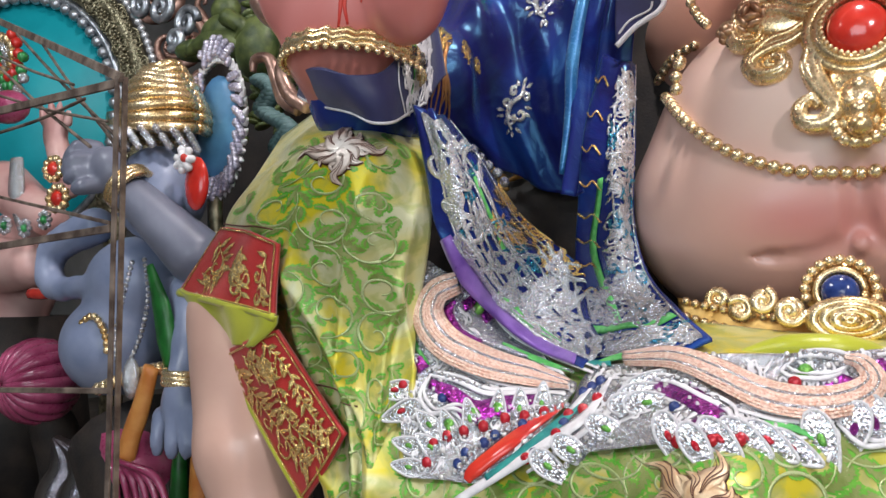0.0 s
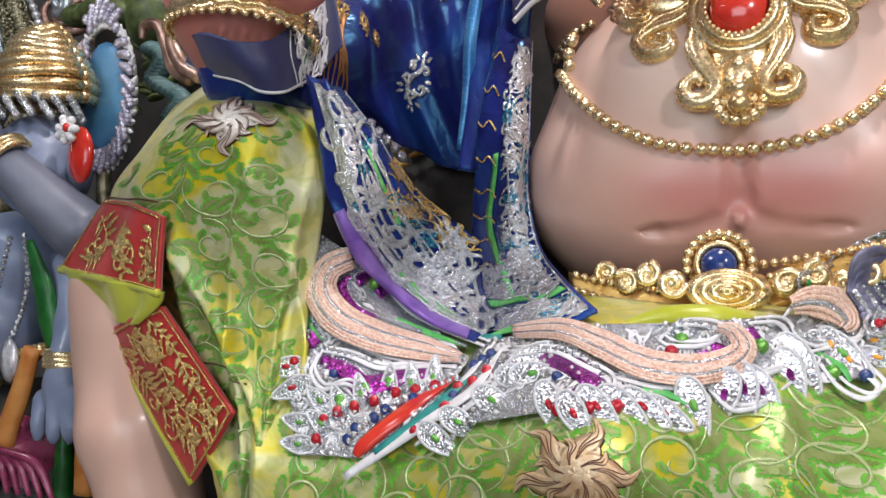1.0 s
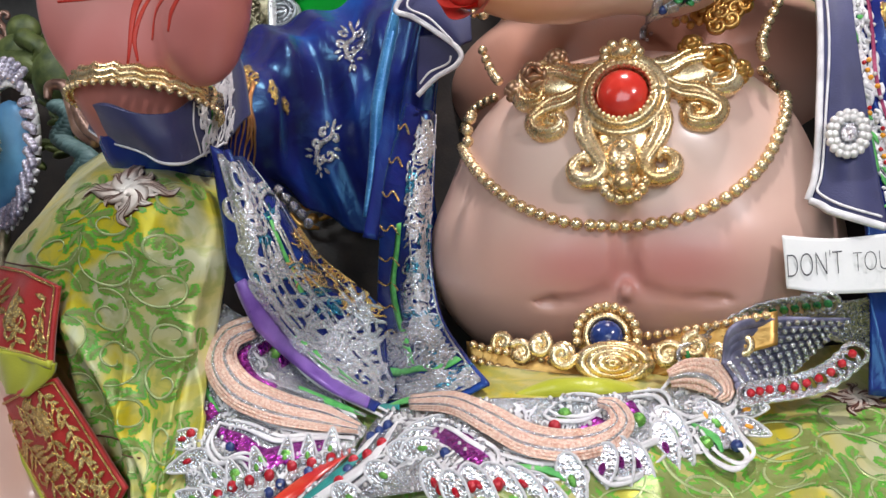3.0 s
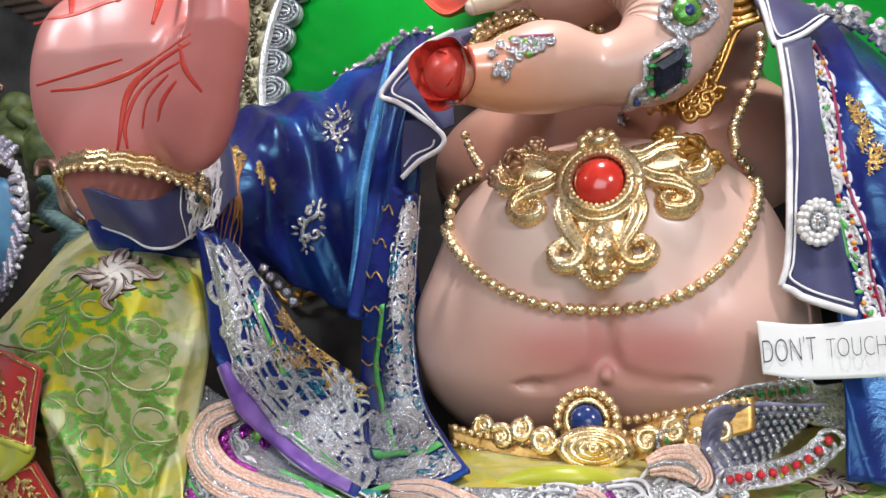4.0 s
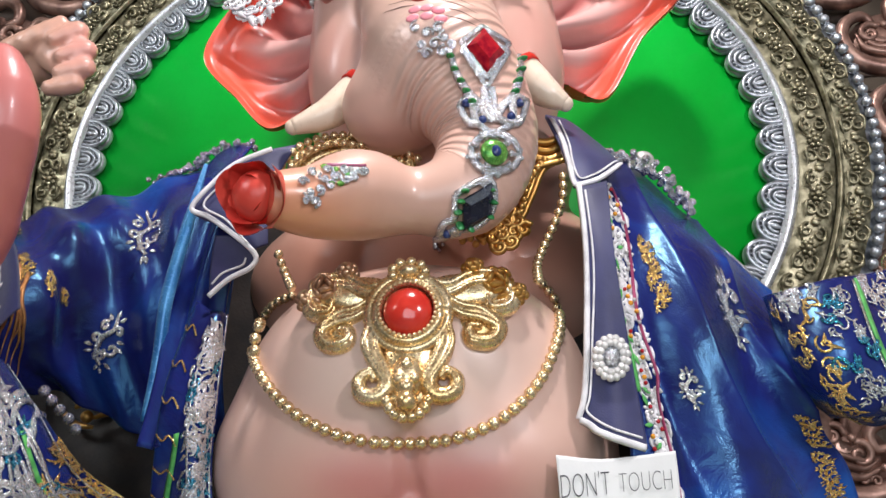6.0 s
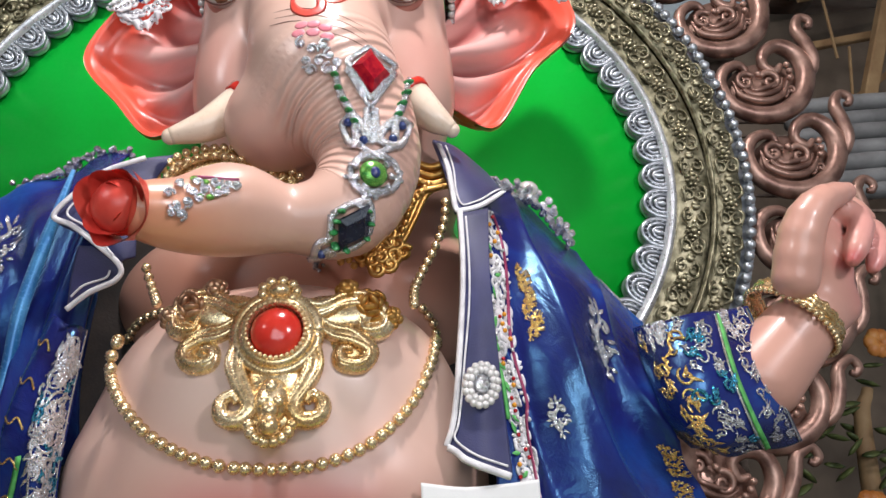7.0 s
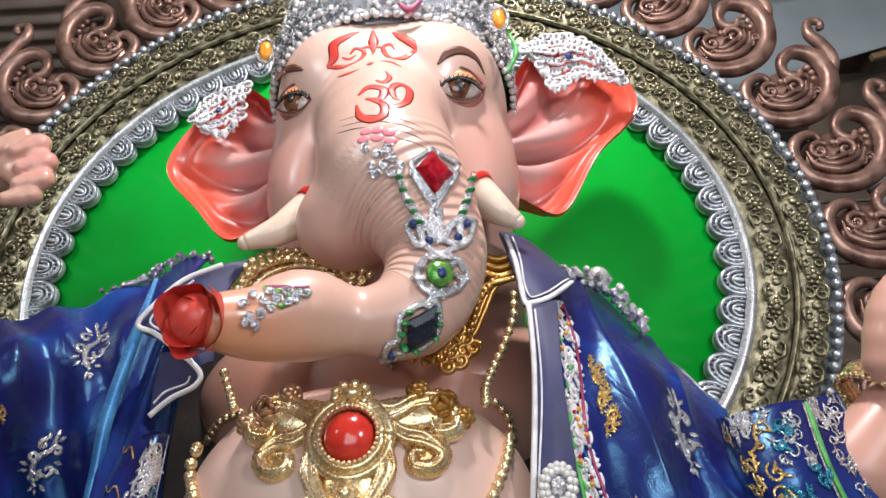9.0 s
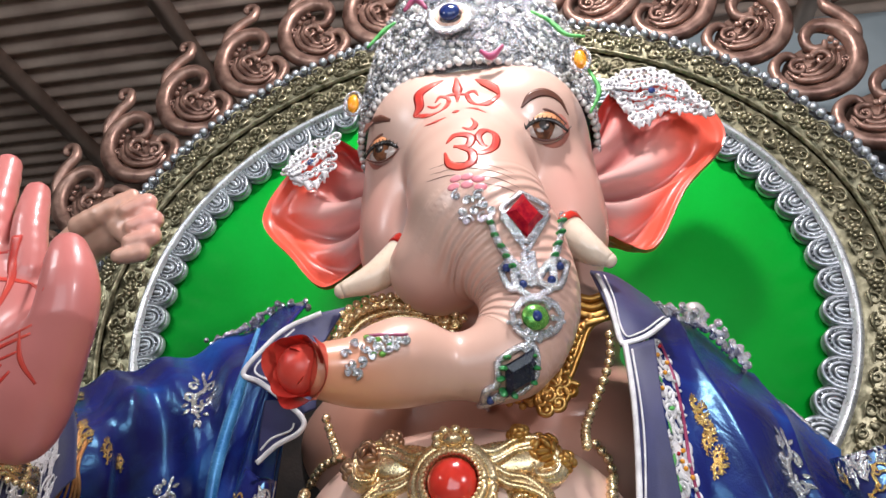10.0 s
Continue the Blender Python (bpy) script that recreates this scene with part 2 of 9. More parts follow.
class Soup:
    """Vertices and faces gathered for one mesh, with a material slot for each face."""

    def __init__(self):
        self.v, self.f, self.m, self.uv, self.n, self.cuts = [], [], [], [], 0, []

    def add(self, v, f, slot=0, uv=None):
        v = np.asarray(v, float).reshape(-1, 3)
        self.cuts.append((self.n, len(self.f), len(f)))
        self.v.append(v)
        self.uv.append(np.asarray(uv, float) if uv is not None else v[:, [0, 2]])
        self.f += [tuple(int(i) + self.n for i in q) for q in f]
        self.m += [slot] * len(f)
        self.n += len(v)
        return self

    def mesh(self, name, mats, smooth=True):
        me = bpy.data.meshes.new(name)
        v = np.vstack(self.v)
        me.from_pydata(v.tolist(), [], self.f)
        for m in mats if isinstance(mats, (list, tuple)) else [mats]:
            me.materials.append(m)
        me.polygons.foreach_set("material_index", self.m)
        me.polygons.foreach_set("use_smooth", [smooth] * len(me.polygons))
        lay = me.uv_layers.new(name="UVMap")
        loops = np.empty(len(me.loops), int)
        me.loops.foreach_get("vertex_index", loops)
        lay.data.foreach_set("uv", np.vstack(self.uv)[loops].ravel())
        me.update()
        return me


def part(name, soup, mats, parent=None, label=""):
    ob = new(name, soup.mesh(name, mats) if isinstance(soup, Soup) else soup)
    if parent is not None:
        ob.parent = parent
    if label:
        ob["label"] = label
    return ob


def each(name, soup, mats, parent, label=""):
    """Every piece of a gathering becomes a part of its own."""
    for k, (start, first, count) in enumerate(soup.cuts):
        s = Soup().add(soup.v[k], [tuple(i - start for i in q) for q in soup.f[first:first + count]], 0, soup.uv[k])
        part(name, s, mats, parent, label)


def thing(name, label, category, group="", kind=""):
    return tagged(new(name), label, category, group, kind)


def grid_faces(nu, nv, wrap=False):
    out = []
    for i in range(nu - 1):
        for j in range(nv if wrap else nv - 1):
            k = (j + 1) % nv
            out.append((i * nv + j, i * nv + k, (i + 1) * nv + k, (i + 1) * nv + j))
    return out


def tube(soup, path, radius, n=40, seg=8, flat=1.0, face=None, slot=0, smooth=True, even=False):
    """A tapered, capped tube on a curve. radius: one number, or several spread along it. flat: its thickness along face, over its width."""
    p = np.asarray(path, float) if even else spline(path, n)
    n = len(p)
    r = np.interp(np.linspace(0, 1, n), np.linspace(0, 1, len(np.atleast_1d(radius))), np.atleast_1d(radius))
    t = unit(np.gradient(p, axis=0))
    if face is None:
        f0 = V(0, 0, 1) if abs(t[0, 2]) < 0.9 else V(0, 1, 0)
        nor = [unit(f0 - t[0] * (f0 @ t[0]))]
        for i in range(1, n):
            w = nor[-1] - t[i] * (nor[-1] @ t[i])
            nor.append(unit(w))
        nor = np.array(nor)
    else:
        fa = np.broadcast_to(np.asarray(face, float), p.shape)
        nor = unit(fa - t * (fa * t).sum(1, keepdims=True))
    side = np.cross(t, nor)
    a = np.linspace(0, 2 * np.pi, seg, endpoint=False)
    rings = p[:, None] + r[:, None, None] * (np.cos(a)[None, :, None] * side[:, None] + flat * np.sin(a)[None, :, None] * nor[:, None])
    v = np.vstack([rings.reshape(-1, 3), p[:1], p[-1:]])
    f = grid_faces(n, seg, True)
    f += [(n * seg, (j + 1) % seg, j) for j in range(seg)] + [(n * seg + 1, (n - 1) * seg + j, (n - 1) * seg + (j + 1) % seg) for j in range(seg)]
    length = np.r_[0, np.cumsum(np.linalg.norm(np.diff(p, axis=0), axis=1))]
    uv = np.vstack([np.stack([np.repeat(length, seg), np.tile(a * 0.05, n)], 1), [[0, 0]], [[length[-1], 0]]])
    soup.add(v, f, slot, uv)
    return p


def ball(soup, c, r, seg=10, rings=6, slot=0, m=None):
    """An ellipsoid; r: one or three radii; m: a 3 x 3 turn."""
    r = np.broadcast_to(np.asarray(r, float), 3)
    th = np.linspace(0, np.pi, rings + 1)
    ph = np.linspace(0, 2 * np.pi, seg, endpoint=False)
    v = [(np.sin(t) * np.cos(q), np.sin(t) * np.sin(q), np.cos(t)) for t in th for q in ph]
    v = np.array(v) * r
    if m is not None:
        v = v @ np.asarray(m).T
    soup.add(v + np.asarray(c, float), grid_faces(rings + 1, seg, True), slot)


def frame_at(c, nor, up=(0, 0, 1)):
    """3 x 3 turn whose columns are right, up and out."""
    nor = unit(nor)
    u = np.asarray(up, float)
    u = unit(u - nor * (u @ nor))
    return np.stack([np.cross(u, nor), u, nor], 1)


def spiral(turns, r0, r1, n=36, start=0.0, hand=1):
    """A flat spiral in x, y from radius r0 to r1."""
    s = np.linspace(0, 1, n)
    r = r0 + (r1 - r0) * s
    a = start + hand * 2 * np.pi * turns * s
    return np.stack([r * np.cos(a), r * np.sin(a)], 1)


class Patch:
    """A cloth surface through a small grid of control points, rows from top to bottom."""

    def __init__(self, rows, nu=50, nv=50, folds=None, thick=0.012):
        c = np.asarray(rows, float)
        mid = np.stack([spline(c[:, j], nu) for j in range(c.shape[1])], 1)
        self.s = np.stack([spline(mid[i], nv) for i in range(nu)], 0)
        self.nu, self.nv, self.thick, self.flatness = nu, nv, thick, 0.5
        if folds is not None:
            uu, vv = np.meshgrid(np.linspace(0, 1, nu), np.linspace(0, 1, nv), indexing="ij")
            self.s = self.s + self.normals() * folds(uu, vv)[..., None]
        self.nor = self.normals()
        du = np.linalg.norm(np.diff(self.s, axis=0), axis=2).mean(1)
        dv = np.linalg.norm(np.diff(self.s, axis=1), axis=2).mean(0)
        self.lu, self.lv = np.r_[0, np.cumsum(du)], np.r_[0, np.cumsum(dv)]

    def normals(self):
        n = unit(np.cross(np.gradient(self.s, axis=0), np.gradient(self.s, axis=1)))
        return np.where((n[..., 1:2].mean() > 0), -n, n)

    def at(self, u, v, lift=0.0):
        """Points on the surface at down u and across v (both 0 to 1)."""
        u, v = np.clip(u, 0, 1) * (self.nu - 1), np.clip(v, 0, 1) * (self.nv - 1)
        i, j = np.minimum(u.astype(int), self.nu - 2), np.minimum(v.astype(int), self.nv - 2)
        a, b = (u - i)[:, None], (v - j)[:, None]
        g = lambda q: q[i, j] * (1 - a) * (1 - b) + q[i + 1, j] * a * (1 - b) + q[i, j + 1] * (1 - a) * b + q[i + 1, j + 1] * a * b
        nor = unit(g(self.nor))
        return g(self.s) + lift * nor, nor

    def uv(self, p):
        """Down and across of the place on the cloth that lies in the direction of p."""
        way = unit(self.s - FRONT) @ unit(V(*p) - FRONT)
        i, j = np.unravel_index(np.argmax(way), way.shape)
        return V(i / (self.nu - 1), j / (self.nv - 1))

    def line(self, soup, pts, width, n=24, lift=0.004, slot=0, seg=5, flat=None):
        self.thread(soup, [self.uv(p) for p in spline(pts, max(len(pts), 7))], width, n, lift, slot, seg, flat)

    def crest(self, soup, p, size, slot=0, tilt=0.0, w=0.005):
        """An embroidered spray: paired curls and leaves about a bent stem."""
        u, v = self.uv(p)
        def go(x, y):
            c, s = math.cos(tilt), math.sin(tilt)
            return u - (x * s + y * c) * size / self.lu[-1], v + (x * c - y * s) * size / self.lv[-1]
        self.thread(soup, [go(0.0, -0.9), go(-0.25, -0.5), go(-0.28, 0.1), go(0.05, 0.5), go(0.0, 0.95)], [w, w * 1.7, w], 26, slot=slot)
        for x, y, r, st, h in ((-0.1, -0.55, 0.22, 2.6, 1), (0.2, -0.2, 0.26, 3.4, -1), (-0.42, 0.15, 0.22, 0.2, 1), (0.25, 0.45, 0.20, 3.4, 1), (-0.3, 0.6, 0.18, 5.5, -1)):
            a, b = go(x, y)
            self.curl(soup, a, b, r * size, st + tilt, h, w, slot=slot)
        for x, y, ang in ((0.0, 0.9, -1.57), (-0.15, 0.8, -2.2), (0.15, 0.8, -0.9), (0.3, 0.1, 0.0), (0.35, -0.1, 0.4), (-0.45, -0.2, 3.1), (-0.4, -0.4, 2.7), (0.1, -0.75, 0.5), (-0.1, -0.9, 1.8), (0.0, -0.95, 1.4)):
            a, b = go(x, y)
            self.leaf(soup, a, b, ang - tilt, 0.32 * size, 0.075 * size, slot)

    def cloth(self, soup=None, slot=0):
        soup = soup or Soup()
        nu, nv = self.nu, self.nv
        front, back = self.s.reshape(-1, 3), (self.s - self.thick * self.nor).reshape(-1, 3)
        f = grid_faces(nu, nv)
        k = nu * nv
        fb = [(a + k, d + k, c + k, b + k) for a, b, c, d in f]
        rim = [i * nv for i in range(nu)] + [(nu - 1) * nv + j for j in range(1, nv)] + [i * nv + nv - 1 for i in range(nu - 2, -1, -1)] + list(range(nv - 2, 0, -1))
        fr = [(a, b, b + k, a + k) for a, b in zip(rim, rim[1:] + rim[:1])]
        uv = np.stack(np.meshgrid(self.lu, self.lv, indexing="ij"), -1).reshape(-1, 2)[:, ::-1]
        return soup.add(np.vstack([front, back]), f + fb + fr, slot, np.vstack([uv, uv]))

    def thread(self, soup, uv, width, n=24, lift=0.004, slot=0, seg=5, flat=None):
        """A cord or stitched line along a curve of (u, v) on the cloth."""
        q = spline(uv, n)
        flat = flat or self.flatness
        p, nor = self.at(q[:, 0], q[:, 1], lift * min(1, 2 * self.flatness))
        tube(soup, p, width, seg=seg, flat=flat, face=nor, slot=slot, even=True)

    def curl(self, soup, u, v, size, start, hand, width, turns=1.1, slot=0, n=22):
        """A spiral tendril; size in metres."""
        s = spiral(turns, size, size * 0.12, n, start, hand)
        self.thread(soup, np.stack([u + s[:, 1] / self.lu[-1], v + s[:, 0] / self.lv[-1]], 1), [width, width * 1.3, width * 0.6], n, slot=slot)

    def leaf(self, soup, u, v, ang, length, wide, slot=0, lift=0.004):
        """A stitched leaf, pointed at both ends."""
        d = V(math.sin(ang) / self.lu[-1], math.cos(ang) / self.lv[-1])
        q = V(u, v) + np.linspace(0, length, 7)[:, None] * d
        p, nor = self.at(q[:, 0], q[:, 1], lift)
        tube(soup, p, [0.001, wide * 0.8, wide, wide * 0.7, 0.001], seg=6, flat=0.3 * min(1, 2 * self.flatness), face=nor, slot=slot, even=True)


def vine(rng, patch, soup, line, width, size, step=0.06, slots=(0,), leafy=0.6):
    """A wavy stem along a (u, v) line with curls and leaves to both sides."""
    line = spline(line, 60)
    p, _ = patch.at(line[:, 0], line[:, 1])
    length = np.r_[0, np.cumsum(np.linalg.norm(np.diff(p, axis=0), axis=1))]
    patch.thread(soup, line, width, 60, slot=slots[0])
    k, hand = step * 0.5, 1
    while k < length[-1]:
        i = int(np.searchsorted(length, k))
        i = min(max(i, 1), 58)
        d = line[i + 1] - line[i - 1]
        ang = math.atan2(d[0] * patch.lu[-1], d[1] * patch.lv[-1])
        side = ang + hand * (0.9 + 0.4 * rng.random())
        s = size * (0.7 + 0.6 * rng.random())
        slot = slots[rng.randrange(len(slots))]
        if rng.random() < leafy:
            for w, k2 in ((0.0, 1.0), (0.35, 0.55)):
                patch.leaf(soup, line[i, 0], line[i, 1], side + w, s * 1.7 * k2, s * 0.24 * k2, slot)
        else:
            cu = line[i, 0] + math.sin(side) * s / patch.lu[-1]
            cv = line[i, 1] + math.cos(side) * s / patch.lv[-1]
            patch.curl(soup, cu, cv, s, side + math.pi, hand, width, slot=slot)
        k, hand = k + step * (0.7 + 0.6 * rng.random()), -hand


def beads(parent, name, mesh, points, turns=None):
    for i, c in enumerate(points):
        ob = new(name, mesh)
        ob.parent = parent
        ob.location = c
        if turns is not None:
            ob.rotation_euler = Matrix(turns[i].tolist()).to_euler()


def bead_mesh(name, r, mat, seg=10, rings=6):
    s = Soup()
    ball(s, (0, 0, 0), r, seg, rings)
    return s.mesh(name, mat)


def spaced(path, step, n=600):
    p = spline(path, n)
    length = np.r_[0, np.cumsum(np.linalg.norm(np.diff(p, axis=0), axis=1))]
    want = np.arange(step / 2, length[-1], step)
    return np.stack([np.interp(want, length, p[:, k]) for k in range(3)], 1)


# ---- sculpting: blended solids on a grid, skinned by surface nets ----
class Clay:
    def __init__(self, lo, hi, h):
        self.lo, self.h = V(*lo), h
        self.n = np.ceil((V(*hi) - self.lo) / h).astype(int) + 1
        self.d = np.full(self.n, 9.0, np.float32)

    def window(self, lo, hi):
        a = np.clip(((np.asarray(lo) - self.lo) / self.h).astype(int), 0, self.n - 1)
        b = np.clip(((np.asarray(hi) - self.lo) / self.h).astype(int) + 2, 1, self.n)
        sl = tuple(slice(i, j) for i, j in zip(a, b))
        ax = [self.lo[k] + self.h * np.arange(a[k], b[k]) for k in range(3)]
        return sl, np.stack(np.meshgrid(*ax, indexing="ij"), -1)

    def blend(self, sl, d, k, cut=False):
        old = self.d[sl]
        if cut:
            d = -d
            w = np.clip(0.5 - 0.5 * (d - old) / k, 0, 1)
            self.d[sl] = old * w + d * (1 - w) + k * w * (1 - w)
        else:
            w = np.clip(0.5 + 0.5 * (old - d) / k, 0, 1)
            self.d[sl] = old * (1 - w) + d * w - k * w * (1 - w)

    def egg(self, c, r, k=0.06, turn=None, cut=False):
        c, r = V(*c), np.broadcast_to(np.asarray(r, float), 3)
        big = r.max() + 2 * k + 0.1
        sl, p = self.window(c - big, c + big)
        q = p - c
        if turn is not None:
            q = q @ np.asarray(turn)
        a = np.linalg.norm(q / r, axis=-1)
        g = np.linalg.norm(q / r**2, axis=-1) + 1e-6
        self.blend(sl, a * (a - 1) / g, k, cut)
        return self

    def limb(self, a, b, ra, rb, k=0.05, cut=False):
        a, b = V(*a), V(*b)
        big = max(ra, rb) + 2 * k + 0.06
        sl, p = self.window(np.minimum(a, b) - big, np.maximum(a, b) + big)
        t = np.clip(((p - a) @ (b - a)) / ((b - a) @ (b - a)), 0, 1)
        self.blend(sl, np.linalg.norm(p - a - t[..., None] * (b - a), axis=-1) - (ra + (rb - ra) * t), k, cut)
        return self

    def chain(self, pts, radii, n=14, k=0.04, cut=False):
        p = spline(pts, n)
        r = spline(np.asarray(radii, float), n)
        for i in range(n - 1):
            self.limb(p[i], p[i + 1], r[i], r[i + 1], k if i == 0 else k * 0.6, cut)
        return self

    def skin(self):
        d = self.d
        inside = d < 0
        total, count = np.zeros((*(np.array(d.shape) - 1), 3)), np.zeros(np.array(d.shape) - 1)
        for ax in range(3):
            o1, o2 = [a for a in range(3) if a != ax]
            lo = [slice(None)] * 3
            hi = [slice(None)] * 3
            lo[ax], hi[ax] = slice(0, -1), slice(1, None)
            a, b = d[tuple(lo)], d[tuple(hi)]
            cross = (a < 0) != (b < 0)
            t = np.where(cross, a / np.where(cross, a - b, 1), 0)
            for i in (0, 1):
                for j in (0, 1):
                    sl = [slice(None)] * 3
                    sl[o1] = slice(i, d.shape[o1] - 1 + i)
                    sl[o2] = slice(j, d.shape[o2] - 1 + j)
                    c, tt = cross[tuple(sl)], t[tuple(sl)]
                    off = np.zeros((*c.shape, 3))
                    off[..., ax], off[..., o1], off[..., o2] = tt, i, j
                    total += off * c[..., None]
                    count += c
        used = count > 0
        index = np.full(used.shape, -1)
        index[used] = np.arange(used.sum())
        cell = np.argwhere(used)
        v = self.lo + self.h * (cell + total[used] / count[used][:, None])
        faces = []
        for ax in range(3):
            o1, o2 = [(1, 2), (2, 0), (0, 1)][ax]
            lo = [slice(1, -1)] * 3
            hi = [slice(1, -1)] * 3
            lo[ax], hi[ax] = slice(0, -1), slice(1, None)
            a, b = inside[tuple(lo)], inside[tuple(hi)]
            for which, flip in ((a & ~b, False), (~a & b, True)):
                e = np.argwhere(which)
                e = e + 1
                e[:, ax] -= 1
                q = []
                for i, j in ((0, 0), (1, 0), (1, 1), (0, 1)):
                    c = e.copy()
                    c[:, o1] -= 1 - i
                    c[:, o2] -= 1 - j
                    q.append(index[c[:, 0], c[:, 1], c[:, 2]])
                q = np.stack(q, 1)
                q = q[(q >= 0).all(1)]
                faces.append(q[:, ::-1] if flip else q)
        return v, np.vstack(faces)

# ---- workshop shell ----
def slab(name, c, size, mat, label, kind="structure", category=""):
    s = Soup()
    x, y, z = np.asarray(size) / 2
    v = [(i * x, j * y, k * z) for i in (-1, 1) for j in (-1, 1) for k in (-1, 1)]
    s.add(np.array(v) + c, [(0, 1, 3, 2), (4, 6, 7, 5), (0, 4, 5, 1), (2, 3, 7, 6), (0, 2, 6, 4), (1, 5, 7, 3)])
    ob = part(name, s, mat)
    ob.data.polygons.foreach_set("use_smooth", [False] * 6)
    return tagged(ob, label, category or name.split("_")[0], "", kind)


slab("floor", (-1, 1, -0.1), (17, 17, 0.2), DUST, "dusty grey concrete workshop floor")
slab("wall_north", (-1, 9.2, 3.5), (17, 0.2, 7.4), CONCRETE, "bare grey concrete workshop wall")
# south side is unseen; its opening is made up to let the fill in
slab("wall_south", (-6.2, -7.2, 3.5), (6.6, 0.2, 7.4), CONCRETE, "bare grey concrete workshop wall")
slab("wall_south_b", (5.7, -7.2, 3.5), (3.6, 0.2, 7.4), CONCRETE, "bare grey concrete workshop wall")
slab("wall_south_c", (0.5, -7.2, 5.9), (6.8, 0.2, 2.6), CONCRETE, "concrete wall above an opening added for the fill lamp")
slab("wall_east", (7.4, 1, 3.5), (0.2, 16.2, 7.4), WHITEWALL, "pale blue-grey workshop wall")
slab("wall_west", (-9.4, 1, 3.5), (0.2, 16.2, 7.4), CONCRETE, "bare grey concrete workshop wall")


def roof():
    """Corrugated sheet on purlins."""
    y = np.linspace(-7.2, 9.2, 560)
    x = (-9.4, 7.4)
    z = 7.15 + 0.05 * np.sin(y * 2 * np.pi / 0.24)
    v = [(a, b, c) for b, c in zip(y, z) for a in x]
    s = Soup().add(v, grid_faces(len(y), 2))
    s.add(np.array(v) + (0, 0, 0.02), [q[::-1] for q in grid_faces(len(y), 2)])
    for xx in (-7.2, -5.2, -3.2, -1.2, 0.8, 2.8, 4.8):
        s.add([(xx, -7.2, 6.92), (xx + 0.12, -7.2, 6.92), (xx, -7.2, 7.1), (xx + 0.12, -7.2, 7.1), (xx, 9.2, 6.92), (xx + 0.12, 9.2, 6.92), (xx, 9.2, 7.1), (xx + 0.12, 9.2, 7.1)],
              [(0, 1, 3, 2), (4, 6, 7, 5), (0, 4, 5, 1), (2, 3, 7, 6), (0, 2, 6, 4), (1, 5, 7, 3)])
    tagged(part("ceiling", s, ROOFTIN), "brown corrugated metal roof on purlins", "ceiling", "", "structure")


roof()


def beam(a, b, w, d, mat, name, label, category, parent=None):
    """A straight bar with bevelled edges between two points."""
    a, b = V(*a), V(*b)
    m = frame_at(a, b - a, (0, 1, 0) if abs(unit(b - a)[1]) < 0.9 else (0, 0, 1))
    k = 0.12 * min(w, d)
    c = [(-w / 2 + k, -d / 2), (w / 2 - k, -d / 2), (w / 2, -d / 2 + k), (w / 2, d / 2 - k), (w / 2 - k, d / 2), (-w / 2 + k, d / 2), (-w / 2, d / 2 - k), (-w / 2, -d / 2 + k)]
    v = [p + m @ V(x, y, 0) for p in (a, b) for x, y in c]
    f = [(i, (i + 1) % 8, 8 + (i + 1) % 8, 8 + i) for i in range(8)] + [tuple(range(7, -1, -1)), tuple(range(8, 16))]
    ob = part(name, Soup().add(v, f), mat, parent)
    ob.data.polygons.foreach_set("use_smooth", [False] * len(f))
    return ob if parent is not None else tagged(ob, label, category)

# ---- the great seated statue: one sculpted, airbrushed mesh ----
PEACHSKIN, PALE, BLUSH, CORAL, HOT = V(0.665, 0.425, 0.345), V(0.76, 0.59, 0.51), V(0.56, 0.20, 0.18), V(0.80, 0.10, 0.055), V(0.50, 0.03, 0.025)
TRUNK = [(0.01, 2.92, 3.55), (0.003, 2.660, 3.400), (0.062, 2.520, 3.097), (0.179, 2.460, 2.883), (0.229, 2.420, 2.682), (0.154, 2.360, 2.499), (-0.017, 2.320, 2.462), (-0.165, 2.260, 2.468), (-0.273, 2.150, 2.410), (-0.368, 2.060, 2.391)]
TRUNK_R = [0.33, 0.245, 0.255, 0.195, 0.165, 0.142, 0.100, 0.138, 0.105, 0.078]

body = Clay((-0.95, 1.85, 1.05), (0.95, 3.75, 4.25), 0.0135)
body.egg((-0.07, 2.83, 1.72), (0.66, 0.50, 0.47), 0.1)
body.egg((-0.36, 2.74, 1.66), (0.34, 0.36, 0.32), 0.16).egg((0.26, 2.74, 1.66), (0.33, 0.36, 0.32), 0.16)
body.egg((-0.05, 2.73, 1.98), (0.56, 0.43, 0.37), 0.12)
body.egg((-0.03, 3.24, 2.42), (0.80, 0.36, 0.42), 0.05)
body.egg((0.0, 3.14, 2.85), (0.58, 0.34, 0.34), 0.08)
body.egg((0.0, 3.06, 3.58), (0.53, 0.40, 0.50), 0.08)
body.egg((-0.17, 2.93, 3.77), (0.30, 0.30, 0.26), 0.12).egg((0.19, 2.93, 3.77), (0.30, 0.30, 0.26), 0.12)
body.egg((-0.33, 3.00, 3.28), (0.20, 0.24, 0.34), 0.10).egg((0.36, 3.00, 3.28), (0.20, 0.24, 0.34), 0.10)
body.chain(TRUNK, TRUNK_R, 30, 0.028)
body.egg((-0.111, 2.620, 2.941), (0.19, 0.20, 0.17), 0.09)
body.chain([(-0.03, 2.33, 1.74), (-0.03, 2.335, 1.62), (-0.03, 2.36, 1.56)], [0.006, 0.016, 0.02], 8, 0.07, cut=True)
for sgn in (-1, 1):
    body.chain([(-0.03 + sgn * 0.02, 2.35, 1.535), (-0.03 + sgn * 0.14, 2.36, 1.50), (-0.03 + sgn * 0.28, 2.40, 1.51)], [0.022, 0.018, 0.006], 6, 0.04, cut=True)
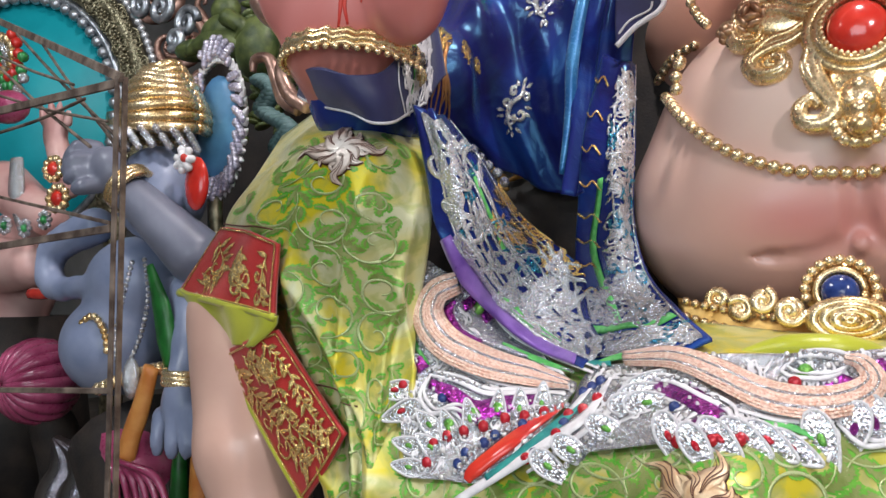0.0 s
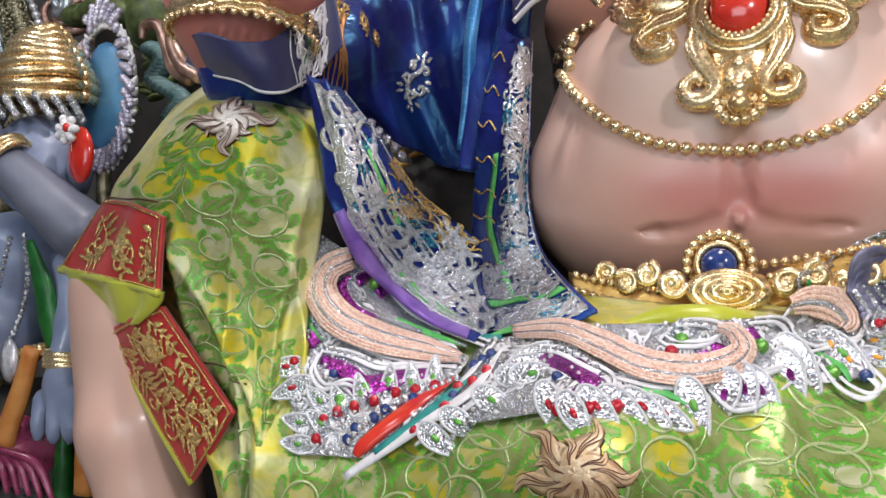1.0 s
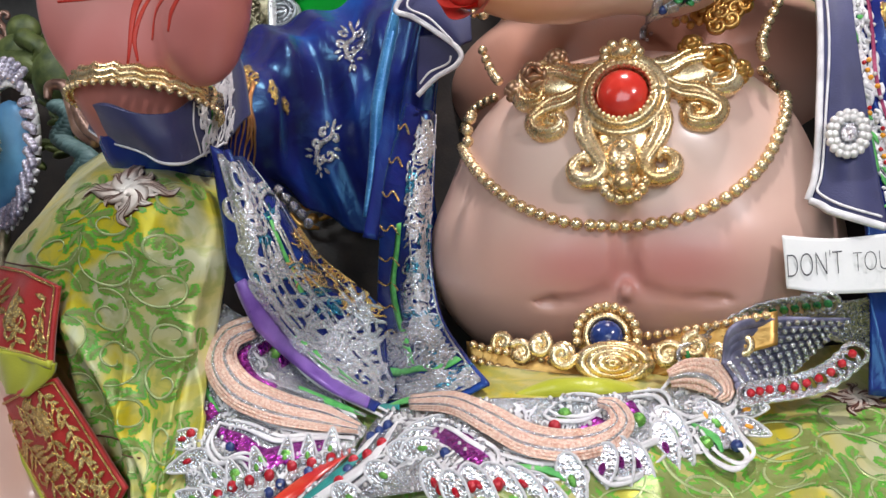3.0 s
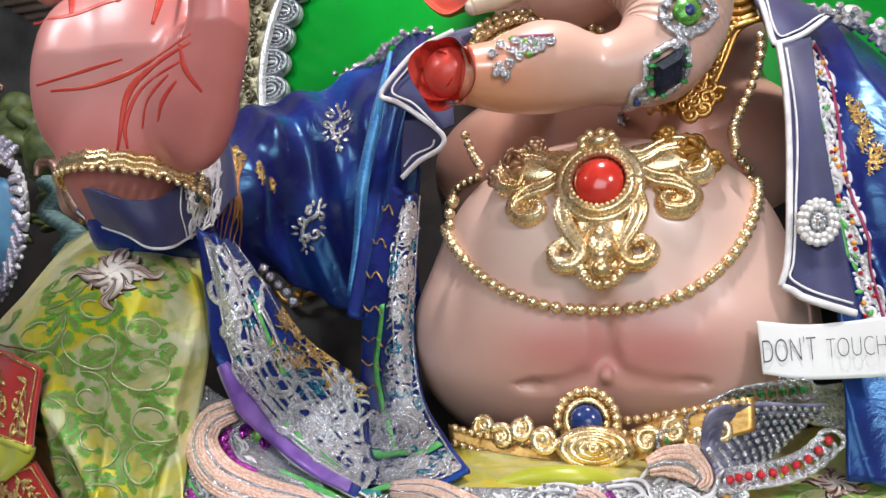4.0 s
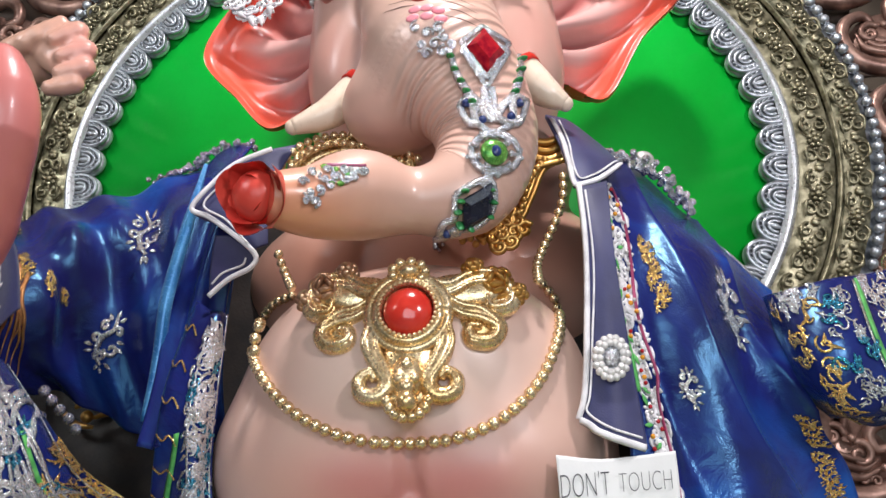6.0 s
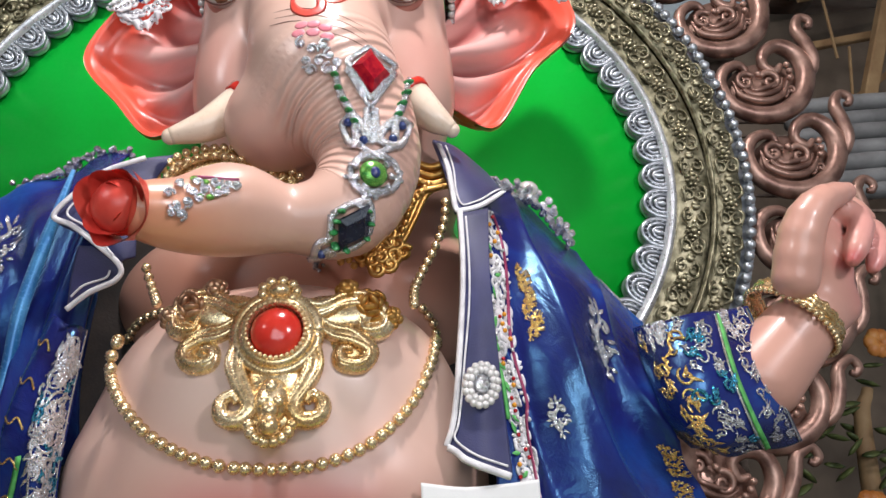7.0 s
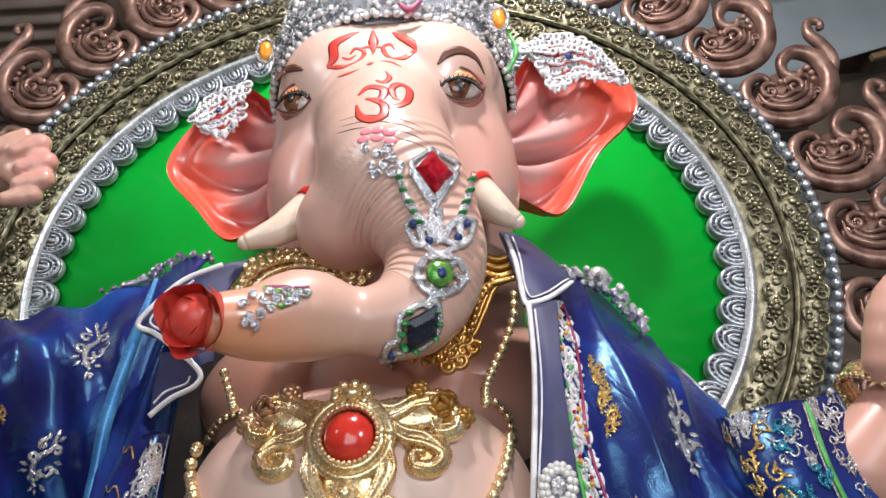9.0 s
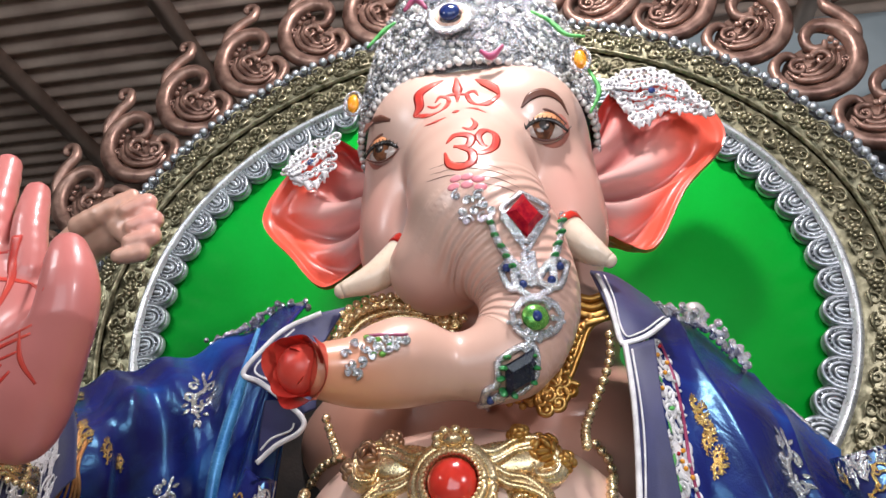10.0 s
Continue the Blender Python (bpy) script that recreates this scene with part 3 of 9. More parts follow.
body.egg((-0.03, 2.375, 1.535), (0.022, 0.022, 0.028), 0.02)
bv, bf = body.skin()


def tinted(v, base, spots):
    c = np.tile(base, (len(v), 1))
    for centre, radius, colour, amount in spots:
        w = amount * np.exp(-(((v - V(*centre)) / np.asarray(radius)) ** 2).sum(1))
        c = c * (1 - w[:, None]) + np.asarray(colour) * w[:, None]
    return c


spots = [
    # brow paler than the rest of the face
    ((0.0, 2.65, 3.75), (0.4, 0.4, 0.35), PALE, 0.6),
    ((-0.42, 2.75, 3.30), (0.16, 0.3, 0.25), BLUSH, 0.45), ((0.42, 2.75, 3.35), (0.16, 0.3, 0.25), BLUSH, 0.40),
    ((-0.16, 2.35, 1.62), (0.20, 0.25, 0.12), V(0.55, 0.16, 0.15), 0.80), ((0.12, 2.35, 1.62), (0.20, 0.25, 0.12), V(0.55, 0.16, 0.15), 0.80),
    # underside of the belly browned, its shade put into the colour
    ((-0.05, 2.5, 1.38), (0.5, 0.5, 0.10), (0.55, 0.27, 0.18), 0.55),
    # upper belly paled in its colour, as if lit from above
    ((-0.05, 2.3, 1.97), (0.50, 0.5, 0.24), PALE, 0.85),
    # orange airbrush on trunk tip and chest; shade is painted over chest and neck
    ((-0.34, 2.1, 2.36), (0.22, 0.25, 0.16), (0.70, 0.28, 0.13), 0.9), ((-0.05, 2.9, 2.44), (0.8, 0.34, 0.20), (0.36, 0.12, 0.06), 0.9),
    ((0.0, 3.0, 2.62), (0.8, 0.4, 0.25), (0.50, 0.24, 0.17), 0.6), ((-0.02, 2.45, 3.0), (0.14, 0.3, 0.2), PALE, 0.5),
]
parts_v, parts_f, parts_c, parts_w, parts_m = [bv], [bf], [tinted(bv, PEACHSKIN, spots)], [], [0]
tp, tr = spline(TRUNK, 200), spline(np.asarray(TRUNK_R, float), 200)
front = (bv[:, 2] > 2.3) & (bv[:, 1] < 2.75)
near = np.zeros(len(bv), int)
near[front] = [np.argmin(((tp - q) ** 2).sum(1)) for q in bv[front]]
step = np.gradient(tp, axis=0)
run = near + ((bv - tp[near]) * step[near]).sum(1) / (step[near] ** 2).sum(1).clip(1e-9)
gap = np.linalg.norm(tp[near] - bv, axis=1) - tr[near]
fold = np.where(front, run * 1.5, 0.0)
parts_w.append(fold)
depth = np.clip((0.045 - gap) / 0.03, 0, 1) * np.clip((run - 44) / 12, 0, 1) * np.clip((112 - run) / 14, 0, 1) * front


def extra(clay, colour, spots=(), shape=None):
    v, f = clay.skin()
    v = v if shape is None else shape(v)
    parts_v.append(v), parts_f.append(f), parts_c.append(tinted(v, colour, spots)), parts_w.append(np.zeros(len(v))), parts_m.append(0)


# open palm raised in blessing
palm = Clay((-2.15, 1.55, 1.75), (-0.80, 2.5, 3.35), 0.0115)
PX, PY = -1.48, 1.98
palm.egg((-1.476, 1.980, 2.574), (0.275, 0.115, 0.30), 0.06)
palm.egg((-1.465, 2.000, 2.293), (0.22, 0.125, 0.17), 0.08)
palm.egg((-1.190, 1.930, 2.400), (0.13, 0.12, 0.20), 0.07)
palm.egg((-1.673, 1.950, 2.527), (0.12, 0.11, 0.22), 0.07)
palm.limb((-1.490, 2.050, 2.253), (-1.570, 2.250, 2.050), 0.185, 0.15, 0.08)
for base, tip, r in (
    ((-1.797, 1.960, 2.829), (-1.757, 2.000, 2.983), 0.050),
    ((-1.613, 1.960, 2.802), (-1.650, 2.000, 3.158), 0.054),
    ((-1.447, 1.960, 2.778), (-1.517, 2.000, 3.193), 0.054),
    ((-1.302, 1.960, 2.757), (-1.375, 2.000, 3.068), 0.050),
):
    palm.chain([base, (V(*base) + V(*tip)) / 2 + V(0, -0.015, 0), tip], [r * 1.12, r * 1.05, r * 0.85], 8, 0.02)
palm.chain([(-1.140, 1.900, 2.393), (-1.081, 1.880, 2.557), (-1.074, 1.860, 2.656), (-1.100, 1.860, 2.762)], [0.10, 0.085, 0.075, 0.055], 8, 0.04)
PINK = V(0.62, 0.20, 0.185)


def lean(v):
    """The palm tips forward towards its fingers, and its heel sinks into the cuff."""
    e = V(0.185, -0.015, 1.56)
    v = e + (v - e) * (1 - 0.065 * np.clip((v[:, 2:3] - 2.2) / 0.35, 0, 1))
    return v - V(0, 0, 0.065) * np.clip((2.55 - v[:, 2:3]) / 0.28, 0, 1)


# palm paler in the middle, browner and darker towards the wrist
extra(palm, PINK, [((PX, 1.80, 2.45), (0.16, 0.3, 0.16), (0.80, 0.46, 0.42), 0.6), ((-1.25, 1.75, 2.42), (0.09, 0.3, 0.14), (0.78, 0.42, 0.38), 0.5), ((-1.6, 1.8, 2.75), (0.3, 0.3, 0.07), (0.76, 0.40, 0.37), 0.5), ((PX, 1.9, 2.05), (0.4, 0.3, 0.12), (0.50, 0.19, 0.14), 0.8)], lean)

# the hand behind it, and the one on the far side
back_hand = Clay((-2.35, 2.6, 2.9), (-1.30, 3.35, 3.95), 0.0115)
back_hand.limb((-2.119, 3.000, 3.166), (-1.910, 3.000, 3.415), 0.12, 0.11)
back_hand.egg((-1.741, 2.970, 3.475), (0.17, 0.13, 0.11), 0.06, frame_at((0, 0, 0), (0, -1, 0), (-0.4, 0, 1)))
for pts in (
    [(-1.746, 2.900, 3.485), (-1.536, 2.880, 3.528), (-1.617, 2.840, 3.472)],
    [(-1.746, 2.900, 3.485), (-1.493, 2.880, 3.439), (-1.573, 2.840, 3.385)],
    [(-1.746, 2.900, 3.485), (-1.491, 2.880, 3.360), (-1.570, 2.840, 3.307)],
    [(-1.746, 2.900, 3.485), (-1.529, 2.880, 3.291), (-1.608, 2.840, 3.239)],
):
    back_hand.chain(pts, [0.05, 0.047, 0.035], 6, 0.02)
back_hand.chain([(-1.854, 2.860, 3.429), (-1.723, 2.840, 3.480), (-1.609, 2.860, 3.570)], [0.05, 0.045, 0.03], 6, 0.02)
extra(back_hand, V(0.60, 0.36, 0.27), [((-1.481, 2.850, 3.431), (0.12, 0.2, 0.15), (0.70, 0.30, 0.27), 0.7)])

fist = Clay((1.30, 2.2, 1.75), (2.30, 3.0, 2.95), 0.0115)
fist.limb((1.554, 2.660, 2.018), (1.748, 2.620, 2.224), 0.145, 0.115, 0.05)
fist.egg((1.796, 2.620, 2.450), (0.11, 0.11, 0.18), 0.07)
fist.chain([(1.650, 2.500, 2.322), (1.681, 2.460, 2.479), (1.751, 2.450, 2.574), (1.866, 2.480, 2.624)], [0.078, 0.07, 0.052, 0.034], 8, 0.03)
for pts in (
    [(1.853, 2.560, 2.600), (1.920, 2.520, 2.533), (1.858, 2.460, 2.420), (1.827, 2.450, 2.367)],
    [(1.901, 2.600, 2.572), (1.989, 2.560, 2.495), (1.947, 2.500, 2.403), (1.911, 2.480, 2.351)],
    [(1.913, 2.640, 2.522), (2.038, 2.600, 2.466), (2.028, 2.550, 2.408), (2.023, 2.530, 2.382)],
    [(1.839, 2.640, 2.586), (1.942, 2.620, 2.624), (2.007, 2.600, 2.573)],
):
    fist.chain(pts, [0.05, 0.045, 0.038, 0.024], 8, 0.008)
fist.limb((1.778, 2.600, 2.402), (1.854, 2.620, 2.254), 0.11, 0.07, 0.05)
extra(fist, V(0.60, 0.33, 0.26), [((1.824, 2.440, 2.374), (0.035, 0.2, 0.03), (0.50, 0.03, 0.04), 0.9), ((1.909, 2.470, 2.357), (0.03, 0.2, 0.03), (0.50, 0.03, 0.04), 0.9), ((1.923, 2.500, 2.433), (0.10, 0.2, 0.16), (0.72, 0.32, 0.30), 0.8), ((1.909, 2.600, 2.280), (0.08, 0.2, 0.10), (0.55, 0.20, 0.17), 0.6)])

leg = Clay((-2.25, 1.7, 0.0), (-1.1, 2.6, 1.7), 0.016)
leg.limb((-2.123, 2.250, 1.315), (-1.952, 2.120, 0.861), 0.21, 0.19, 0.05).limb((-1.952, 2.120, 0.861), (-1.72, 2.1, 0.12), 0.19, 0.13, 0.05)
leg.egg((-1.72, 1.98, 0.10), (0.14, 0.25, 0.10), 0.06)
extra(leg, PEACHSKIN)


def ear(rim, root, belly, hand):
    """A broad ear: a dished sheet from the root to the rim with ridges along it."""
    n, m = 96, 30
    rim = spline(rim, n)
    root = spline(root, n)
    v, c = [], []
    for i in range(n):
        for j in range(m):
            s = j / (m - 1)
            q = root[i] * (1 - s) + rim[i] * s
            low = i / (n - 1)
            wave = math.sin(2 * math.pi * (5.2 * low + 0.55 * s * s))
            inner = max(0.0, 1 - (s / 0.84) ** 4) * math.sin(math.pi * min(1, s * 4) / 2) * math.sin(math.pi * min(1, low * 1.04)) ** 0.6
            ridge = 0.055 * (abs(wave) ** 0.55 * (1 if wave > 0 else -1)) * inner
            lip = -0.035 * math.exp(-((s - 0.97) / 0.06) ** 2)
            q = q + V(0, belly * math.sin(math.pi * min(s * 1.05, 1)) - ridge + lip, 0)
            v.append(q)
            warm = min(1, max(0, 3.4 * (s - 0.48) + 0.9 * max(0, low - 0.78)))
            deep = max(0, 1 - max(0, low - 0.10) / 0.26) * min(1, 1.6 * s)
            # valleys between ridges are darkened, shade put into the ear's colour
            crease_shade = max(0.0, -wave) ** 1.6 * inner
            col = V(0.70, 0.40, 0.37) * (1 - crease_shade) + V(0.30, 0.08, 0.075) * crease_shade
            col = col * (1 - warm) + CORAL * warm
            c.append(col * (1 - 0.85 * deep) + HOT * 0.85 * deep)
    v, c = np.array(v), np.array(c)
    k = len(v)
    f = grid_faces(n, m)
    f2 = [tuple(a + k for a in q[::-1]) for q in f]
    edge = [i * m + m - 1 for i in range(n)]
    fr = [(a, b, b + k, a + k) for a, b in zip(edge, edge[1:])]
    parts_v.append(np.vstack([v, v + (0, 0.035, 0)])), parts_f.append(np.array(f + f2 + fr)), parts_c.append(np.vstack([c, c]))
    parts_w.append(np.zeros(2 * k)), parts_m.append(0)


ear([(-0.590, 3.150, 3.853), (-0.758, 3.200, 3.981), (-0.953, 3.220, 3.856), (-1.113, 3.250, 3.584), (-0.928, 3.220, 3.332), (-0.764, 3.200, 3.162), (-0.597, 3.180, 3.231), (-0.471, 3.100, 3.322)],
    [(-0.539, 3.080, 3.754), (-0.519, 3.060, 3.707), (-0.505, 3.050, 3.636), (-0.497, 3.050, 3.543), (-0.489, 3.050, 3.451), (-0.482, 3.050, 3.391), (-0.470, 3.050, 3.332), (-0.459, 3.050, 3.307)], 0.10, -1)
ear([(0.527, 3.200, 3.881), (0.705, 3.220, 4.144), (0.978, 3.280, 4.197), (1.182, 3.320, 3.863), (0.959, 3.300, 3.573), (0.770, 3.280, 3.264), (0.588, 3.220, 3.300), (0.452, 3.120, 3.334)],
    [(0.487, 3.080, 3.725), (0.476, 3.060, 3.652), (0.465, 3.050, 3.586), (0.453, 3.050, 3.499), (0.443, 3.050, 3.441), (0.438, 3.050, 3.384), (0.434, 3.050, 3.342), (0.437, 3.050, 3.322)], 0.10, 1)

statue_mesh_v = np.vstack(parts_v)
solid = BVHTree.FromPolygons([tuple(q) for q in bv], [tuple(map(int, q)) for q in bf])


def onto(p, lift=0.0):
    """The place on the statue's front in the direction of p, and the normal there."""
    way = unit(V(*p) - FRONT)
    hit, nor, _, _ = solid.ray_cast(Vector(FRONT), Vector(way))
    if hit is None:
        return V(*p), V(0, -1, 0)
    nor = V(*nor)
    nor = nor if nor @ way < 0 else -nor
    return V(*hit) + lift * nor, nor


def laid(points, n, lift):
    """A smooth curve laid on the statue's skin."""
    q = [onto(p, lift) for p in spline(points, n)]
    return np.array([a for a, _ in q]), np.array([b for _, b in q])


features = Soup()
SLOTS = [SKIN, IVORY, EYEWHITE, IRIS, LASH, LIDPAINT, BROWN, REDPAINT, PINKMARK, RED, ROSE]


def stroke(pts, r, slot, n=20, lift=0.002, flat=0.25):
    p, nor = laid(pts, n, lift)
    tube(features, p, r, seg=6, flat=flat, face=nor, slot=slot, even=True)


def eye(at10, w):
    """An almond eye with a painted lid, lashes and brow."""
    c, nor = onto(at10)
    nor = unit(nor * 0.6 + V(0, -0.6, 0))
    m = frame_at(c, nor)
    pt = lambda x, y, o=0.0: c + m @ V(x * w, y * w, o)
    ball(features, pt(0, 0.12, -0.030), (w * 0.72, w * 0.62, 0.036), 24, 12, 10, m)
    ball(features, pt(0, 0.22, -0.018), (w * 0.56, w * 0.38, 0.040), 22, 12, 5, m)
    ball(features, pt(0, -0.06, -0.006), (w * 0.52, w * 0.31, 0.036), 22, 12, 2, m)
    ball(features, pt(-0.02, 0.0, 0.010), (w * 0.33, w * 0.33, 0.026), 18, 10, 3, m)
    ball(features, pt(-0.02, 0.03, 0.029), (w * 0.16, w * 0.17, 0.009), 12, 8, 4, m)
    # white dot set on the pupil as its glint
    ball(features, pt(0.05, 0.04, 0.037), (w * 0.035, w * 0.035, 0.003), 8, 6, 2, m)
    arc = lambda ys, o, k: [pt(x, y, o) for x, y in zip((-0.56, -0.3, 0.0, 0.3, 0.58), ys)]
    tube(features, arc((-0.12, 0.13, 0.20, 0.14, -0.10), 0.030, 1), [0.004, 0.010, 0.012, 0.012, 0.005], 20, 6, 0.6, nor, 4)
    tube(features, arc((-0.10, -0.26, -0.33, -0.27, -0.08), 0.018, 1), [0.003, 0.006, 0.004], 20, 6, 0.6, nor, 6)
    tube(features, arc((0.12, 0.42, 0.54, 0.44, 0.14), 0.012, 1), [0.003, 0.007, 0.003], 20, 6, 0.6, nor, 6)
    for x in np.linspace(-0.5, 0.55, 11):
        y = 0.20 - 0.95 * x * x
        tube(features, [pt(x, y, 0.030), pt(x * 1.08 + 0.01, y + 0.05, 0.042), pt(x * 1.14 + 0.02, y + 0.09, 0.046)], [0.003, 0.001], 5, 4, slot=4)


eye((-0.372, 2.750, 3.585), 0.15)
eye((0.322, 2.750, 3.615), 0.165)


stroke([(-0.469, 2.750, 3.698), (-0.440, 2.750, 3.749), (-0.396, 2.750, 3.765), (-0.345, 2.750, 3.755)], [0.004, 0.018, 0.020, 0.007], 6, 20, 0.001, 0.1)
stroke([(0.236, 2.750, 3.744), (0.279, 2.750, 3.798), (0.341, 2.750, 3.811), (0.398, 2.750, 3.764), (0.429, 2.750, 3.677)], [0.004, 0.018, 0.021, 0.014, 0.003], 6, 24, 0.001, 0.1)


def tusk(a, b, c):
    tube(features, [a, b, c], [0.075, 0.066, 0.052, 0.030], 20, 14, slot=1)
    ball(features, c, 0.030, 12, 8, 1)
    tube(features, [V(*a) - (V(*b) - V(*a)) * 0.1, V(*a) + (V(*b) - V(*a)) * 0.12], [0.086, 0.080], 4, 14, slot=9)


tusk((-0.251, 2.660, 3.045), (-0.359, 2.620, 2.935), (-0.485, 2.600, 2.878))
tusk((0.371, 2.720, 3.114), (0.450, 2.700, 3.018), (0.525, 2.700, 2.962))

# painted marks on brow and trunk
for pts, r in (
    ([(-0.229, 2.700, 3.722), (-0.204, 2.700, 3.770), (-0.205, 2.700, 3.837), (-0.144, 2.700, 3.881), (-0.098, 2.700, 3.899)], [0.004, 0.014, 0.015, 0.010, 0.003]),
    ([(-0.229, 2.700, 3.722), (-0.154, 2.700, 3.721), (-0.092, 2.700, 3.749), (-0.074, 2.700, 3.792), (-0.111, 2.700, 3.812), (-0.134, 2.700, 3.782)], [0.004, 0.011, 0.009, 0.006, 0.005, 0.002]),
    ([(-0.169, 2.700, 3.768), (-0.137, 2.700, 3.758), (-0.107, 2.700, 3.778)], [0.002, 0.006, 0.002]),
    ([(0.148, 2.700, 3.785), (0.127, 2.700, 3.824), (0.082, 2.700, 3.861), (0.045, 2.700, 3.885)], [0.003, 0.013, 0.013, 0.003]),
    ([(0.148, 2.700, 3.785), (0.088, 2.700, 3.748), (0.032, 2.700, 3.762), (0.006, 2.700, 3.808), (0.038, 2.700, 3.821), (0.057, 2.700, 3.792)], [0.004, 0.012, 0.009, 0.006, 0.005, 0.002]),
    ([(-0.040, 2.700, 3.903), (-0.036, 2.700, 3.841), (-0.035, 2.700, 3.774)], [0.003, 0.016, 0.002]),
    ([(-0.091, 2.700, 3.812), (-0.036, 2.700, 3.817), (0.013, 2.700, 3.804)], [0.002, 0.008, 0.002]),
    ([(-0.048, 2.700, 3.731), (-0.038, 2.700, 3.730), (-0.028, 2.700, 3.728)], 0.010),
    ([(-0.177, 2.700, 3.671), (-0.125, 2.700, 3.688), (-0.080, 2.700, 3.706)], [0.002, 0.008, 0.002]),
    ([(0.004, 2.700, 3.742), (0.048, 2.700, 3.733), (0.091, 2.700, 3.706)], [0.002, 0.008, 0.002]),
    ([(-0.008, 2.700, 3.646), (0.028, 2.700, 3.633), (0.048, 2.700, 3.656), (0.030, 2.700, 3.688)], [0.003, 0.008, 0.007, 0.002]),
    ([(-0.077, 2.700, 3.574), (-0.035, 2.700, 3.612), (0.027, 2.700, 3.598), (0.016, 2.700, 3.554), (-0.046, 2.700, 3.556)], [0.003, 0.012, 0.012, 0.010, 0.005]),
    ([(-0.022, 2.700, 3.550), (0.030, 2.700, 3.524), (0.033, 2.700, 3.476), (-0.015, 2.700, 3.454), (-0.065, 2.700, 3.474), (-0.083, 2.700, 3.529)], [0.005, 0.011, 0.012, 0.012, 0.010, 0.003]),
    ([(0.025, 2.700, 3.528), (0.072, 2.700, 3.511), (0.125, 2.700, 3.532), (0.132, 2.700, 3.588), (0.090, 2.700, 3.619), (0.061, 2.700, 3.597), (0.074, 2.700, 3.555), (0.097, 2.700, 3.541)], [0.005, 0.009, 0.011, 0.011, 0.008, 0.003]),
):
    stroke(pts, np.asarray(r) * 1.5, 7, 34, 0.001, 0.06)
# fine painted creases across the trunk
for pts in (
    [(-0.142, 2.650, 3.422), (-0.059, 2.650, 3.442), (0.034, 2.650, 3.436), (0.125, 2.650, 3.407), (0.203, 2.650, 3.363)],
    [(-0.135, 2.650, 3.396), (-0.048, 2.650, 3.413), (0.044, 2.650, 3.408), (0.135, 2.650, 3.379), (0.212, 2.650, 3.330)],
    [(-0.154, 2.650, 3.363), (-0.084, 2.650, 3.382), (-0.032, 2.650, 3.387)],
    [(0.073, 2.650, 3.370), (0.145, 2.650, 3.346), (0.221, 2.650, 3.295)],
    [(0.088, 2.650, 3.331), (0.155, 2.650, 3.308), (0.226, 2.650, 3.263)],
):
    stroke(pts, [0.0008, 0.0022, 0.0008], 6, 24, 0.001, 0.2)
for q in ((-0.026, 2.600, 3.335), (0.019, 2.600, 3.340), (0.064, 2.600, 3.325), (-0.036, 2.600, 3.299), (0.072, 2.600, 3.287), (0.019, 2.600, 3.304)):
    c, nor = onto(q)
    ball(features, c, (0.024, 0.017, 0.004), 10, 6, 8, frame_at(c, nor))
# creases of the raised palm
FRONT_KEEP = solid
solid = BVHTree.FromPolygons([tuple(q) for q in parts_v[1]], [tuple(map(int, q)) for q in parts_f[1]])
for pts, r in (
    ([(-1.703, 1.900, 2.425), (-1.533, 1.900, 2.426), (-1.372, 1.900, 2.464), (-1.199, 1.900, 2.544)], [0.002, 0.004, 0.002]),
    ([(-1.761, 1.900, 2.450), (-1.581, 1.900, 2.478), (-1.437, 1.900, 2.499)], [0.002, 0.003, 0.002]),
    ([(-1.197, 1.900, 2.517), (-1.312, 1.900, 2.466), (-1.406, 1.900, 2.385), (-1.429, 1.900, 2.207)], [0.002, 0.005, 0.006, 0.002]),
    ([(-1.223, 1.900, 2.465), (-1.356, 1.900, 2.398), (-1.407, 1.900, 2.294), (-1.393, 1.900, 2.213)], [0.002, 0.003, 0.004, 0.002]),
    ([(-1.238, 1.900, 2.531), (-1.211, 1.900, 2.436), (-1.147, 1.900, 2.358)], [0.003, 0.005, 0.002]),
    ([(-1.269, 1.900, 2.425), (-1.333, 1.900, 2.359), (-1.345, 1.900, 2.271)], [0.002, 0.004, 0.002]),
    ([(-1.238, 1.900, 2.403), (-1.282, 1.900, 2.345), (-1.293, 1.900, 2.284)], [0.002, 0.004, 0.002]),
    ([(-1.790, 1.900, 2.678), (-1.646, 1.900, 2.674), (-1.478, 1.900, 2.704), (-1.321, 1.900, 2.696), (-1.188, 1.900, 2.658)], [0.003, 0.005, 0.003]),
    ([(-1.661, 1.900, 2.900), (-1.651, 1.900, 2.778), (-1.646, 1.900, 2.674)], [0.010, 0.008, 0.004]), ([(-1.484, 1.900, 2.872), (-1.478, 1.900, 2.772), (-1.466, 1.900, 2.693)], [0.010, 0.008, 0.004]),
    ([(-1.328, 1.900, 2.848), (-1.325, 1.900, 2.769), (-1.311, 1.900, 2.690), (-1.334, 1.900, 2.599)], [0.010, 0.008, 0.003]),
    ([(-1.815, 1.900, 2.822), (-1.738, 1.900, 2.801), (-1.672, 1.900, 2.805)], 0.004), ([(-1.629, 1.900, 2.815), (-1.551, 1.900, 2.799), (-1.492, 1.900, 2.802)], 0.004),
    ([(-1.462, 1.900, 2.806), (-1.392, 1.900, 2.791), (-1.336, 1.900, 2.794)], 0.004),
):
    stroke(pts, np.asarray(r) * 1.8, 7, 22, 0.0005, 0.12)
solid = FRONT_KEEP
